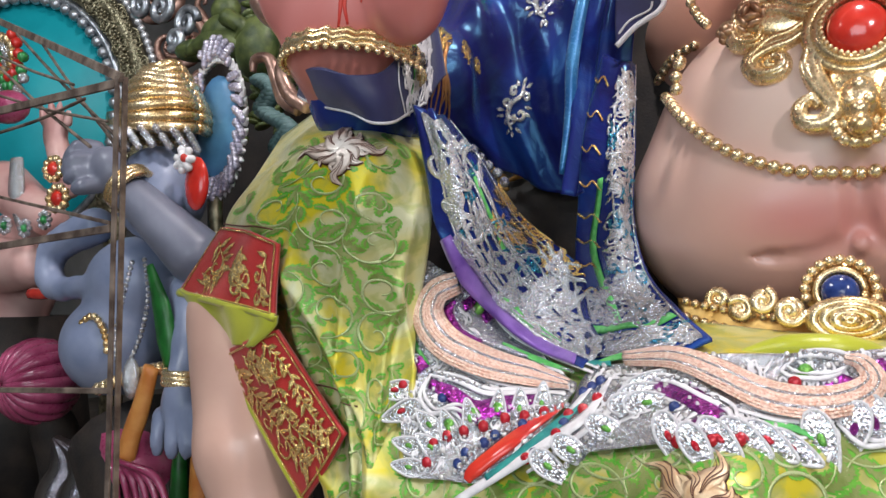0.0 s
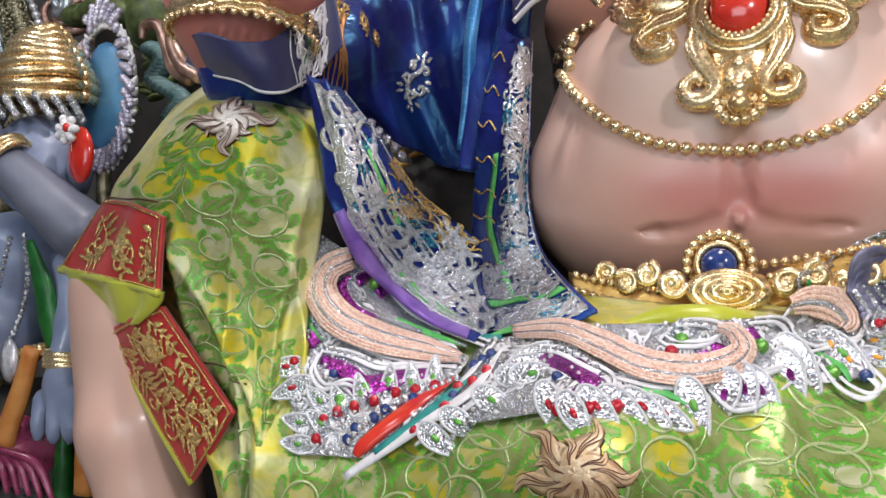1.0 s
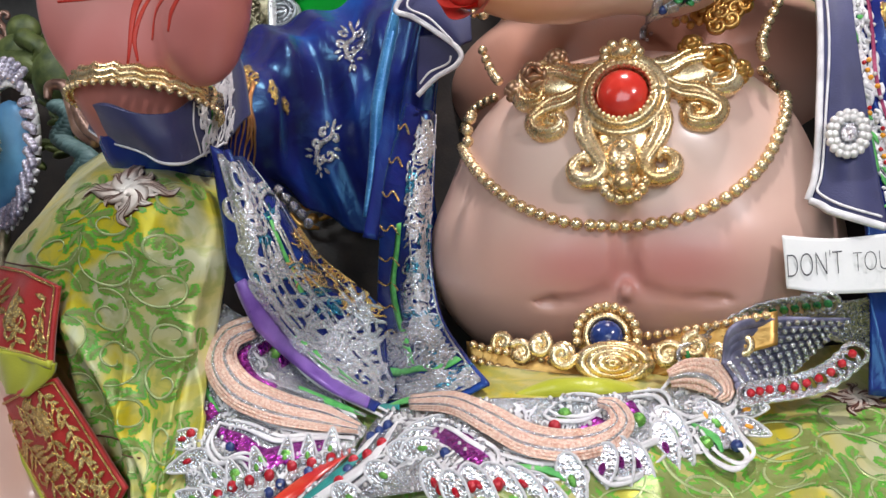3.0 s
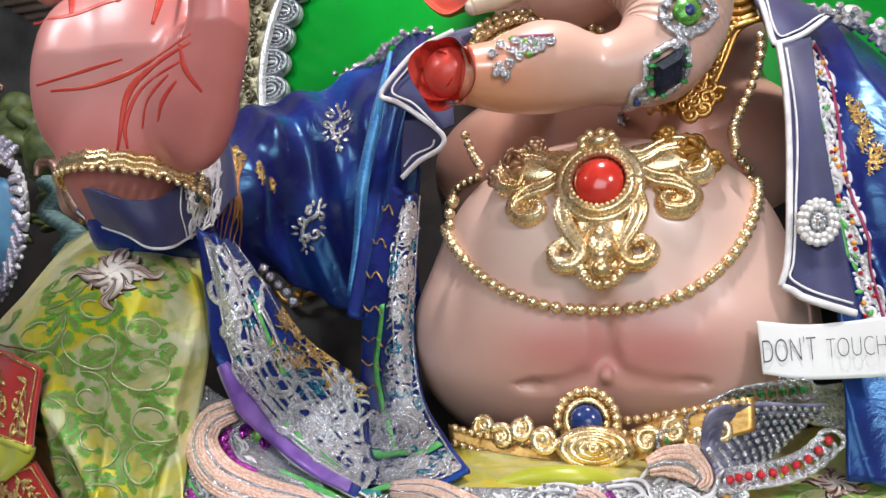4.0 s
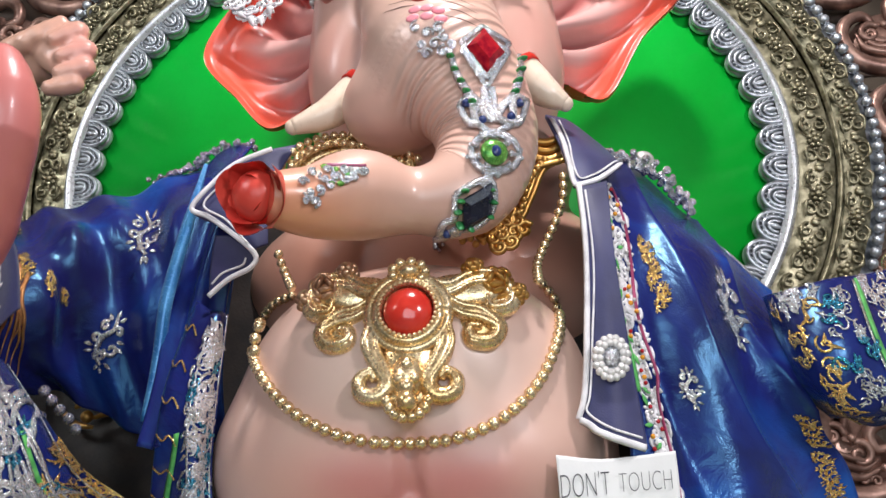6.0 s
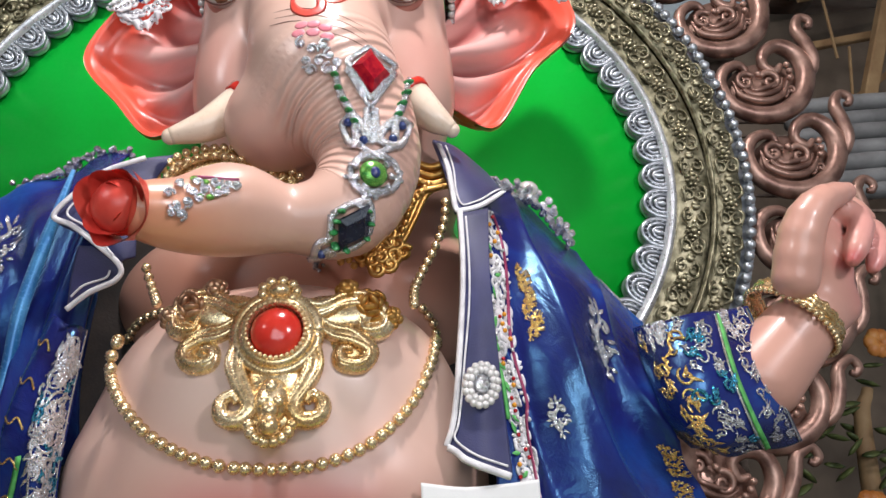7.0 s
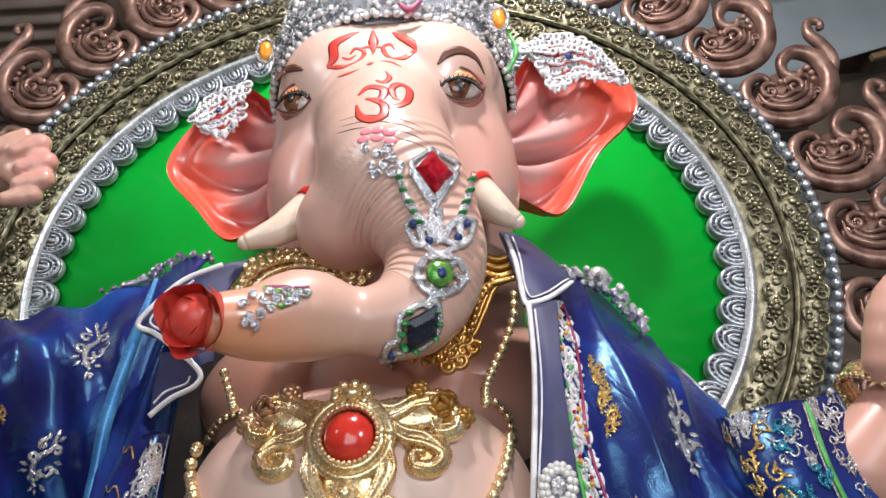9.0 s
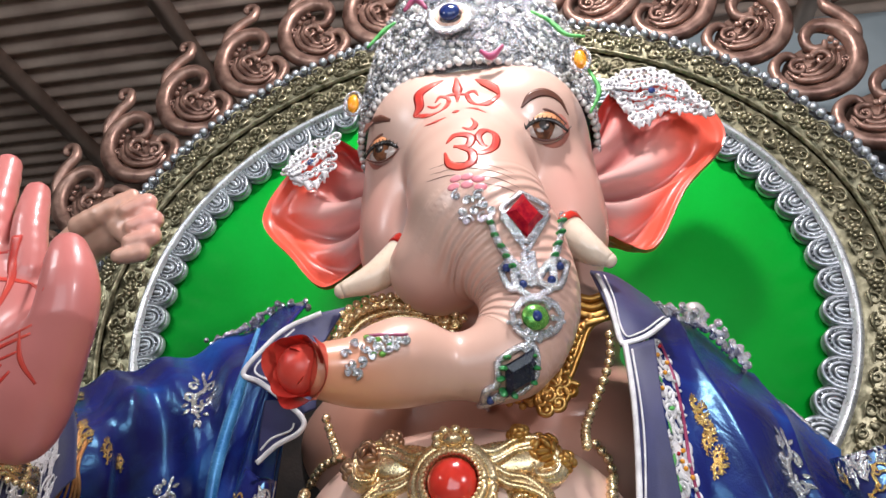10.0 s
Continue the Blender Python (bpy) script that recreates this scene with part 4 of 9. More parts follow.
# the rolled red tip of the trunk
tip, tdir = V(*(-0.404, 2.060, 2.396)), unit(V(-0.34, -0.90, -0.20))
tm = frame_at(tip, tdir)
for k, (r0, r1, tall, turn) in enumerate(((0.075, 0.098, 0.085, 0.0), (0.055, 0.076, 0.09, 2.0), (0.034, 0.050, 0.085, 4.2), (0.014, 0.026, 0.08, 1.0))):
    a = np.linspace(0, 2 * np.pi * 1.12, 44)
    s = np.linspace(0, 1, 9)
    v = []
    for q in a:
        grow = 1 + 0.16 * (q / 7.0) + 0.05 * math.sin(3 * q + turn)
        for z in s:
            r = (r0 + (r1 - r0) * z**1.6) * grow
            v.append(tip + tm @ V(r * math.cos(q + turn), r * math.sin(q + turn), tall * z - 0.02 + 0.018 * math.sin(3 * q + turn) * z))
    features.add(v, grid_faces(len(a), 9), 7)
    features.add(np.array(v) + 0.004 * tdir, [q[::-1] for q in grid_faces(len(a), 9)], 7)

ball(features, tip + 0.02 * tdir, 0.078, 16, 10, 7)
statue = Soup()
for v, f, m in zip(parts_v, parts_f, parts_m):
    statue.v.append(v)
    statue.uv.append(v[:, [0, 2]])
    statue.f += [tuple(q) for q in (f + statue.n).tolist()]
    statue.m += [m] * len(f)
    statue.n += len(v)
base_n = statue.n
statue.add(np.vstack(features.v), [], 0)
statue.f += [tuple(i + base_n for i in q) for q in features.f]
statue.m += features.m
me = statue.mesh("seated_statue", SLOTS)
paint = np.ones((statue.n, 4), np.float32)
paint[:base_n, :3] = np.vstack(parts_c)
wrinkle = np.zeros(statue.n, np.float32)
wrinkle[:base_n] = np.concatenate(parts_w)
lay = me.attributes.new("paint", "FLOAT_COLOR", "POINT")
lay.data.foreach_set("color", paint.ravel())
lay = me.attributes.new("wrinkle", "FLOAT", "POINT")
lay.data.foreach_set("value", wrinkle)
full = np.zeros(statue.n, np.float32)
full[:len(depth)] = depth
lay = me.attributes.new("wrinkle_depth", "FLOAT", "POINT")
lay.data.foreach_set("value", full)
tagged(new("seated_statue", me), "giant seated elephant-headed statue of airbrushed peach plaster", "statue")

# ---- the ornate arch behind the statue ----
CX, CZ, AY = -0.143, 3.20, 3.75
A0, B0 = 1.84, 1.50


def oval(k, a, grow=0.0, y=AY):
    """A point on the arch's oval, grown outwards, at the angle a."""
    return V(CX + (A0 + grow) * math.cos(a) * k, y, CZ + (B0 + grow) * math.sin(a) * k)


def oval_path(grow, y, n=160, a0=-0.75, a1=math.pi + 0.75):
    return np.array([oval(1, a, grow, y) for a in np.linspace(a0, a1, n)])


def pillar(x):
    s = Soup()
    prof = [(0.0, 0.20), (0.08, 0.20), (0.12, 0.15), (0.5, 0.13), (1.6, 0.13), (1.9, 0.15), (2.0, 0.19), (2.35, 0.19)]
    n = 20
    v = [(x + r * math.cos(a), AY + 0.1 + r * math.sin(a), z) for z, r in prof for a in np.linspace(0, 2 * np.pi, n, endpoint=False)]
    s.add(v, grid_faces(len(prof), n, True) + [tuple(range(n))[::-1], tuple(range(n * 7, n * 8))])
    part("pillar", s, BRONZE, arch, "copper painted pillar")


arch = thing("ornate_arch", "tall oval arch with a green board, silver scallops and copper scrolls", "arch")
# green board
pillar(CX - 1.75)
pillar(CX + 1.75)
s = Soup()
ring = [oval(1, a, 0.05, AY + 0.05) for a in np.linspace(0, 2 * np.pi, 96, endpoint=False)]
ring = np.array(ring)
s.add(np.vstack([ring, ring + (0, 0.03, 0), [(CX, AY + 0.05, CZ)]]), [(i, (i + 1) % 96, 192) for i in range(96)] + [(i, i + 96, (i + 1) % 96 + 96, (i + 1) % 96) for i in range(96)])
part("board", s, SCREEN, arch, "flat bright green painted board")


def band(name, g0, g1, y, bulge, mat, label, seg=7):
    """A moulded ring between two growths of the oval."""
    s = Soup()
    n = 200
    v, uv = [], []
    for i, a in enumerate(np.linspace(-0.85, math.pi + 0.85, n)):
        for j in range(seg):
            q = j / (seg - 1)
            p = oval(1, a, g0 + (g1 - g0) * q, y - bulge * math.sin(math.pi * q))
            v.append(p)
            uv.append((a * 2.0, q * (g1 - g0)))
    k = len(v)
    f = grid_faces(n, seg)
    s.add(np.vstack([v, np.array(v) + (0, 0.10, 0)]), f + [tuple(a + k for a in q[::-1]) for q in f], 0, np.vstack([uv, uv]))
    return part(name, s, mat, arch, label)


band("rim", 0.0, 0.055, AY - 0.02, 0.03, RIM, "white silver rolled rim")
band("inner_band", 0.055, 0.235, AY, 0.012, OLDBRASS, "carved antique brass inner band")
band("outer_band", 0.255, 0.40, AY - 0.005, 0.02, OLDBRASS, "carved antique brass outer band")
band("middle_rib", 0.235, 0.262, AY - 0.02, 0.02, OLDBRASS, "raised brass rib")
band("bead_channel", 0.40, 0.475, AY + 0.01, -0.01, STEEL, "dark silver channel")


def scallop_mesh():
    s = Soup()
    for r, w in ((0.075, 0.014), (0.052, 0.011), (0.030, 0.010)):
        a = np.linspace(-0.35, math.pi + 0.35, 18)
        p = np.stack([r * np.cos(a) * 0.95, 0 * a - 0.01, -r * 1.25 * np.sin(a)], 1)
        tube(s, p, w, seg=6, even=True)
    for a in np.linspace(0, math.pi, 9):
        ball(s, (0.062 * math.cos(a) * 0.95, -0.016, -0.078 * math.sin(a)), 0.008, 6, 4)
    ball(s, (0, -0.012, -0.01), (0.016, 0.014, 0.03), 8, 6)
    a = np.linspace(0, 2 * np.pi, 20, endpoint=False)
    rim = np.stack([0.078 * np.cos(a), 0 * a + 0.01, -0.03 - 0.075 * np.sin(a)], 1)
    s.add(np.vstack([rim, rim + (0, 0.03, 0), [(0, 0.004, -0.03)]]), [(i, (i + 1) % 20, 40) for i in range(20)] + [(i, i + 20, (i + 1) % 20 + 20, (i + 1) % 20) for i in range(20)])
    return s.mesh("scallop", STEEL)


def along(grow, step, y, a0=-0.75, a1=math.pi + 0.75):
    p = oval_path(grow, y, 1200, a0, a1)
    length = np.r_[0, np.cumsum(np.linalg.norm(np.diff(p, axis=0), axis=1))]
    out = []
    for w in np.arange(step / 2, length[-1], step):
        i = min(int(np.searchsorted(length, w)), 1198)
        out.append((p[i], unit(p[i + 1] - p[i])))
    return out


scal = scallop_mesh()
for p, d in along(-0.02, 0.158, AY - 0.005):
    ob = new("scallop", scal)
    ob.parent, ob.location = arch, p
    ob.rotation_euler = (0, -math.atan2(d[2], d[0]) + math.pi, 0)
pearl = bead_mesh("bead", 0.027, STEEL, 10, 6)
beads(arch, "bead", pearl, [p for p, _ in along(0.44, 0.062, AY - 0.02)])


def boss_mesh(name, seedling):
    """One repeat of the band's carving: a rosette with curling leaves."""
    rng = random.Random(seedling)
    s = Soup()
    for a in np.linspace(0, 2 * np.pi, 7, endpoint=False):
        ball(s, (0.030 * math.cos(a), -0.012, 0.030 * math.sin(a)), (0.014, 0.012, 0.014), 6, 4)
    ball(s, (0, -0.016, 0), 0.016, 8, 6)
    for sx in (-1, 1):
        for sz in (-1, 1):
            q = spiral(1.2, 0.036, 0.006, 16, rng.random(), sx * sz)
            tube(s, np.stack([sx * 0.085 + q[:, 0], 0 * q[:, 0] - 0.008, sz * 0.032 + q[:, 1]], 1), [0.009, 0.008, 0.005], seg=5, even=True)
            tube(s, [(sx * 0.03, -0.006, sz * 0.035), (sx * 0.06, -0.02, sz * 0.058), (sx * 0.125, -0.008, sz * 0.05)], [0.004, 0.011, 0.003], 8, 5)
    for sx in (-1, 1):
        ball(s, (sx * 0.135, -0.010, 0), (0.016, 0.012, 0.022), 8, 6)
        ball(s, (sx * 0.05, -0.012, 0.0), (0.010, 0.010, 0.010), 6, 4)
    return s.mesh(name, OLDBRASS)


for grow, y, k in ((0.328, AY - 0.028, 1), (0.145, AY - 0.014, 2)):
    boss = boss_mesh("carving", k)
    for p, d in along(grow, 0.285, y):
        ob = new("carving", boss)
        ob.parent, ob.location = arch, p
        ob.rotation_euler = (0, -math.atan2(d[2], d[0]), 0)


def volute_mesh():
    """A copper C-scroll with an eye, a small inner scroll, fluting and a flicked tail."""
    s = Soup()
    outer = [(-0.055, -0.005), (-0.075, 0.045), (-0.115, 0.055), (-0.165, 0.025), (-0.185, -0.045), (-0.155, -0.125), (-0.07, -0.175), (0.04, -0.175), (0.135, -0.115), (0.185, -0.01), (0.165, 0.085), (0.095, 0.135), (0.03, 0.105), (0.015, 0.045), (0.06, 0.015), (0.09, 0.045)]
    p = spline([(x, -0.02, z) for x, z in outer], 70)
    tube(s, p, [0.012, 0.022, 0.026, 0.031, 0.040, 0.042, 0.036, 0.028, 0.020, 0.012], seg=8, even=True)
    tail = [(0.17, -0.03, -0.06), (0.225, -0.03, 0.03), (0.215, -0.03, 0.13), (0.19, -0.03, 0.20), (0.215, -0.03, 0.255), (0.255, -0.03, 0.245), (0.255, -0.03, 0.215), (0.235, -0.03, 0.21)]
    tube(s, tail, [0.012, 0.030, 0.026, 0.018, 0.016, 0.012], 40, 8)
    for k, (w, r) in enumerate(((0.0, 0.016), (0.028, 0.013), (0.054, 0.011))):
        q = [(-0.135 + w, -0.03, -0.02), (-0.115 + w, -0.035, -0.09 + w * 0.4), (-0.03, -0.04, -0.125 + w), (0.055 - w * 0.3, -0.035, -0.10 + w), (0.105 - w, -0.03, -0.02)]
        tube(s, q, [0.005, r, r, 0.005], 24, 6)
    q = spiral(1.4, 0.042, 0.006, 24, 0.5, 1)
    tube(s, np.stack([-0.085 + q[:, 0], 0 * q[:, 0] - 0.035, -0.03 + q[:, 1]], 1), [0.014, 0.011, 0.006], seg=6, even=True)
    q = spiral(1.3, 0.045, 0.006, 24, 2.6, -1)
    tube(s, np.stack([0.02 + q[:, 0], 0 * q[:, 0] - 0.035, -0.035 + q[:, 1]], 1), [0.014, 0.011, 0.006], seg=6, even=True)
    for x, z in ((0.10, 0.03), (0.105, 0.0), (0.10, -0.03), (-0.03, -0.005)):
        ball(s, (x, -0.045, z), 0.014, 8, 6)
    for k in range(7):
        q = spiral(1.2, 0.020, 0.004, 14, k * 1.7, 1 if k % 2 else -1)
        tube(s, np.stack([-0.10 + 0.034 * k + q[:, 0], 0 * q[:, 0] - 0.03, -0.075 - 0.03 * math.sin(k * 0.5) + q[:, 1]], 1), 0.007, seg=5, even=True)
    a = np.linspace(0, 2 * np.pi, 24, endpoint=False)
    plate = np.stack([0.01 + 0.165 * np.cos(a), 0 * a + 0.005, -0.055 + 0.125 * np.sin(a)], 1)
    s.add(np.vstack([plate, plate + (0, 0.03, 0), [(0, 0.0, -0.05)]]), [(i, (i + 1) % 24, 48) for i in range(24)] + [(i, i + 24, (i + 1) % 24 + 24, (i + 1) % 24) for i in range(24)])
    return s.mesh("scroll", BRONZE)


def mirrored(me):
    m2 = me.copy()
    m2.transform(Matrix.Diagonal((-1, 1, 1, 1)))
    m2.flip_normals()
    return m2


vol = volute_mesh()
vol_l = mirrored(vol)
BIG = 1.34
for p, d in along(0.475 + 0.265, 0.455, AY + 0.05, -0.80, math.pi + 0.80):
    ang = math.atan2((p[2] - CZ) / (B0 + 0.67), (p[0] - CX) / (A0 + 0.67))
    right = p[0] > CX
    ob = new("scroll", vol if right else vol_l)
    ob.parent, ob.location, ob.scale = arch, p, (BIG, BIG, BIG)
    # the scroll leans over with the oval
    lean = (ang if right else math.pi - ang) * 0.72 - 0.12
    ob.rotation_euler = (0, -lean if right else lean, 0)

# ---- clothing: lap cloth and knee drape ----
rng = random.Random(4)
dhoti = thing("draped_skirt", "green and gold brocade skirt draped over the statue's lap", "skirt")


def lap_folds(u, v):
    pleat = 1 - np.abs(np.sin(v * 26 + 3.0 * u + 1.6 * np.sin(3 * u + 5 * v)))
    side = np.clip((v - 0.50) * 5, 0.12, 1) * np.clip((u - 0.20) * 3.0, 0, 1)
    return 0.105 * pleat**1.4 * side + 0.016 * np.sin(v * 57 + 7 * u) * side + 0.014 * np.sin(v * 11 + 2 * np.sin(4 * u))


lap = Patch([
    [(-1.35, 2.25, 1.38), (-0.85, 2.32, 1.36), (-0.4, 2.30, 1.33), (0.0, 2.28, 1.30), (0.45, 2.30, 1.36), (0.95, 2.40, 1.45)],
    [(-1.35, 2.02, 1.24), (-0.85, 2.05, 1.26), (-0.4, 2.04, 1.24), (0.0, 2.02, 1.22), (0.5, 2.06, 1.24), (1.0, 2.2, 1.32)],
    [(-1.30, 1.90, 1.00), (-0.85, 1.90, 1.02), (-0.4, 1.88, 1.00), (0.05, 1.86, 1.00), (0.6, 1.90, 1.02), (1.15, 2.05, 1.08)],
    [(-1.25, 1.80, 0.70), (-0.85, 1.80, 0.70), (-0.4, 1.78, 0.70), (0.1, 1.78, 0.70), (0.7, 1.80, 0.70), (1.25, 1.95, 0.75)],
    [(-1.25, 1.74, 0.10), (-0.85, 1.74, 0.10), (-0.4, 1.72, 0.10), (0.1, 1.72, 0.10), (0.7, 1.74, 0.10), (1.3, 1.9, 0.10)],
], 70, 120, lap_folds)
lap.ob = part("lap_cloth", lap.cloth(), BROCADE, dhoti)

knee = Patch([
    [(-2.240, 2.600, 2.089), (-1.972, 2.550, 2.167), (-1.733, 2.550, 2.143), (-1.481, 2.500, 2.028)],
    [(-1.970, 2.150, 1.835), (-1.599, 1.980, 1.895), (-1.345, 1.950, 1.875), (-1.252, 2.150, 1.855)],
    [(-2.051, 2.080, 1.646), (-1.577, 1.860, 1.697), (-1.274, 1.820, 1.674), (-1.151, 2.020, 1.654)],
    [(-1.965, 2.080, 1.441), (-1.535, 1.840, 1.486), (-1.258, 1.800, 1.480), (-1.143, 1.980, 1.484)],
    [(-1.839, 2.060, 1.246), (-1.484, 1.860, 1.283), (-1.266, 1.840, 1.289), (-1.163, 1.950, 1.303)],
    [(-1.671, 2.040, 1.029), (-1.392, 1.880, 1.069), (-1.259, 1.860, 1.080), (-1.164, 1.920, 1.111)],
    [(-1.560, 2.020, 0.790), (-1.378, 1.920, 0.833), (-1.265, 1.900, 0.850), (-1.144, 1.920, 0.860)],
    [(-1.490, 2.020, 0.417), (-1.349, 1.940, 0.472), (-1.237, 1.920, 0.500), (-1.119, 1.940, 0.516)],
], 90, 70, lambda u, v: (0.040 * (1 - np.abs(np.sin(v * 6.5 - 6 * u + 0.6))) ** 2 + 0.022 * (1 - np.abs(np.sin(v * 12 + 5 * u))) ** 3 + 0.006 * np.sin(v * 26 + 11 * u)) * np.clip((u - 0.18) * 2.5, 0, 1))
knee.ob = part("knee_drape", knee.cloth(), BROCADE, dhoti)

flap = Patch([
    [(-1.985, 2.000, 1.633), (-1.755, 1.880, 1.604), (-1.563, 1.800, 1.550)],
    [(-2.091, 2.000, 1.511), (-1.770, 1.860, 1.473), (-1.553, 1.790, 1.443)],
    [(-2.193, 2.000, 1.405), (-1.794, 1.850, 1.365), (-1.555, 1.790, 1.331)],
], 30, 40, lambda u, v: 0.006 * np.sin(v * 12 + 3 * u))
flap.ob = part("border_flap", flap.cloth(), REDCLOTH, dhoti, "red border woven with gold flowers")
lining = Patch([
    [(-2.182, 1.990, 1.417), (-1.785, 1.840, 1.365), (-1.547, 1.785, 1.331)],
    [(-2.104, 1.990, 1.341), (-1.779, 1.860, 1.302), (-1.574, 1.800, 1.292)],
    [(-2.023, 2.020, 1.243), (-1.816, 1.900, 1.236), (-1.688, 1.840, 1.235)],
], 24, 34, lambda u, v: 0.008 * np.sin(v * 16))
lining.ob = part("lining", lining.cloth(), LIME, dhoti, "lime yellow satin turned outwards")
tail = Patch([
    [(-1.946, 1.970, 1.200), (-1.725, 1.860, 1.256), (-1.576, 1.820, 1.291)],
    [(-1.829, 1.970, 1.042), (-1.617, 1.860, 1.133), (-1.489, 1.820, 1.193)],
    [(-1.712, 1.970, 0.891), (-1.525, 1.870, 1.007), (-1.412, 1.830, 1.093)],
    [(-1.594, 1.970, 0.744), (-1.443, 1.890, 0.884), (-1.338, 1.840, 0.997)],
], 36, 34)
tail.ob = part("border_tail", tail.cloth(), REDCLOTH, dhoti, "red border woven with gold flowers")

# ---- jacket ----
jacket = thing("velvet_jacket", "royal blue velvet coat with silver and gold embroidery on the statue", "jacket")


def sleeve_folds(u, v):
    return 0.045 * np.sin(13 * v + 7 * u + 1.5 * np.sin(5 * u)) * np.sin(np.pi * u) + 0.018 * np.sin(29 * v - 11 * u)


sleeve_l = Patch([
    [(-1.687, 2.650, 2.551), (-1.556, 2.950, 2.742), (-1.220, 3.050, 2.858), (-0.807, 3.100, 3.073)],
    [(-1.510, 2.380, 2.300), (-1.389, 2.720, 2.521), (-1.110, 2.820, 2.574), (-0.783, 2.800, 2.679)],
    [(-1.420, 2.300, 2.130), (-1.344, 2.660, 2.289), (-1.094, 2.800, 2.303), (-0.768, 2.760, 2.338)],
    [(-1.474, 2.360, 2.002), (-1.381, 2.700, 2.072), (-1.149, 2.880, 2.065), (-0.797, 2.850, 2.020)],
    [(-1.500, 2.550, 1.904), (-1.409, 2.850, 1.956), (-1.149, 2.950, 1.817), (-0.790, 2.900, 1.759)],
], 70, 80, sleeve_folds)
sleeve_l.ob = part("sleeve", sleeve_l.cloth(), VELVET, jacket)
cuff_l = Patch([
    [(-1.755, 2.100, 2.170), (-1.465, 1.835, 2.075), (-1.270, 1.890, 2.050), (-1.300, 2.200, 2.270), (-1.390, 2.400, 2.480)],
    [(-1.732, 2.090, 2.120), (-1.427, 1.865, 2.010), (-1.250, 1.905, 1.985), (-1.304, 2.220, 2.165), (-1.371, 2.450, 2.372)],
    [(-1.764, 2.120, 2.097), (-1.400, 1.920, 1.949), (-1.256, 1.940, 1.907), (-1.316, 2.220, 2.030), (-1.338, 2.450, 2.197)],
], 30, 50, lambda u, v: 0.008 * np.sin(18 * v))
cuff_l.ob = part("cuff", cuff_l.cloth(), NAVY, jacket, "navy turned-back cuff")
panel_l = Patch([
    [(-0.852, 2.720, 2.268), (-0.765, 2.660, 2.222), (-0.720, 2.720, 2.214)],
    [(-0.863, 2.550, 1.942), (-0.744, 2.480, 1.912), (-0.693, 2.600, 1.920)],
    [(-0.815, 2.380, 1.650), (-0.687, 2.320, 1.632), (-0.666, 2.480, 1.654)],
    [(-0.751, 2.200, 1.464), (-0.623, 2.140, 1.454), (-0.574, 2.280, 1.464)],
    [(-0.702, 2.040, 1.306), (-0.549, 2.000, 1.310), (-0.457, 2.140, 1.351)],
    [(-0.669, 1.980, 1.228), (-0.505, 1.960, 1.244), (-0.366, 2.050, 1.283)],
], 60, 40, lambda u, v: 0.008 * np.sin(11 * v + 3 * u))
panel_l.ob = part("front_panel", panel_l.cloth(), VELVET, jacket)
drape_l = Patch([
    [(-0.905, 2.800, 2.766), (-0.756, 2.720, 2.742), (-0.640, 2.720, 2.658)],
    [(-0.963, 2.720, 2.321), (-0.823, 2.660, 2.295), (-0.725, 2.700, 2.320)],
    [(-0.938, 2.620, 1.993), (-0.833, 2.580, 1.982), (-0.725, 2.640, 2.027)],
    [(-0.946, 2.550, 1.741), (-0.861, 2.500, 1.736), (-0.744, 2.520, 1.734)],
], 40, 30, lambda u, v: 0.015 * np.sin(14 * v))
drape_l.ob = part("front_drape", drape_l.cloth(), VELVET, jacket)
lapel_l = Patch([
    [(-0.688, 2.620, 2.763), (-0.598, 2.620, 2.798), (-0.491, 2.680, 2.845)],
    [(-0.837, 2.580, 2.572), (-0.700, 2.560, 2.595), (-0.560, 2.600, 2.638)],
    [(-0.703, 2.570, 2.482), (-0.632, 2.550, 2.490), (-0.555, 2.580, 2.514)],
    [(-0.599, 2.570, 2.399), (-0.579, 2.560, 2.407), (-0.551, 2.580, 2.423)],
], 40, 30)
lapel_under = Patch([
    [(-0.754, 2.600, 2.471), (-0.677, 2.590, 2.460), (-0.594, 2.580, 2.406)],
    [(-0.762, 2.600, 2.362), (-0.688, 2.590, 2.364), (-0.603, 2.580, 2.343)],
    [(-0.761, 2.600, 2.250), (-0.727, 2.590, 2.275), (-0.688, 2.590, 2.306)],
], 24, 20)
lapel_under.ob = part("lapel", lapel_under.cloth(), NAVY, jacket, "navy lapel piped in white")
lapel_l.ob = part("lapel", lapel_l.cloth(), NAVY, jacket, "navy lapel piped in white")
sleeve_r = Patch([
    [(0.579, 2.850, 2.832), (0.794, 2.980, 2.816), (1.025, 3.000, 2.558), (1.260, 2.950, 2.271)],
    [(0.578, 2.620, 2.499), (0.780, 2.660, 2.471), (0.980, 2.700, 2.318), (1.191, 2.720, 2.120)],
    [(0.594, 2.540, 2.163), (0.764, 2.520, 2.121), (0.968, 2.560, 2.018), (1.184, 2.620, 1.952)],
    [(0.627, 2.500, 1.873), (0.776, 2.460, 1.817), (0.994, 2.520, 1.769), (1.252, 2.660, 1.756)],
    [(0.631, 2.460, 1.565), (0.785, 2.400, 1.549), (1.023, 2.500, 1.557), (1.346, 2.700, 1.632)],
    [(0.598, 2.380, 1.245), (0.769, 2.320, 1.250), (1.008, 2.420, 1.268), (1.338, 2.620, 1.370)],
], 80, 80, lambda u, v: 0.042 * np.sin(10 * v + 4 * u + 1.3 * np.sin(5 * u)) * np.clip(u * 3, 0, 1) + 0.020 * (1 - np.abs(np.sin(8 * v - 5 * u + 1.0))) ** 3)
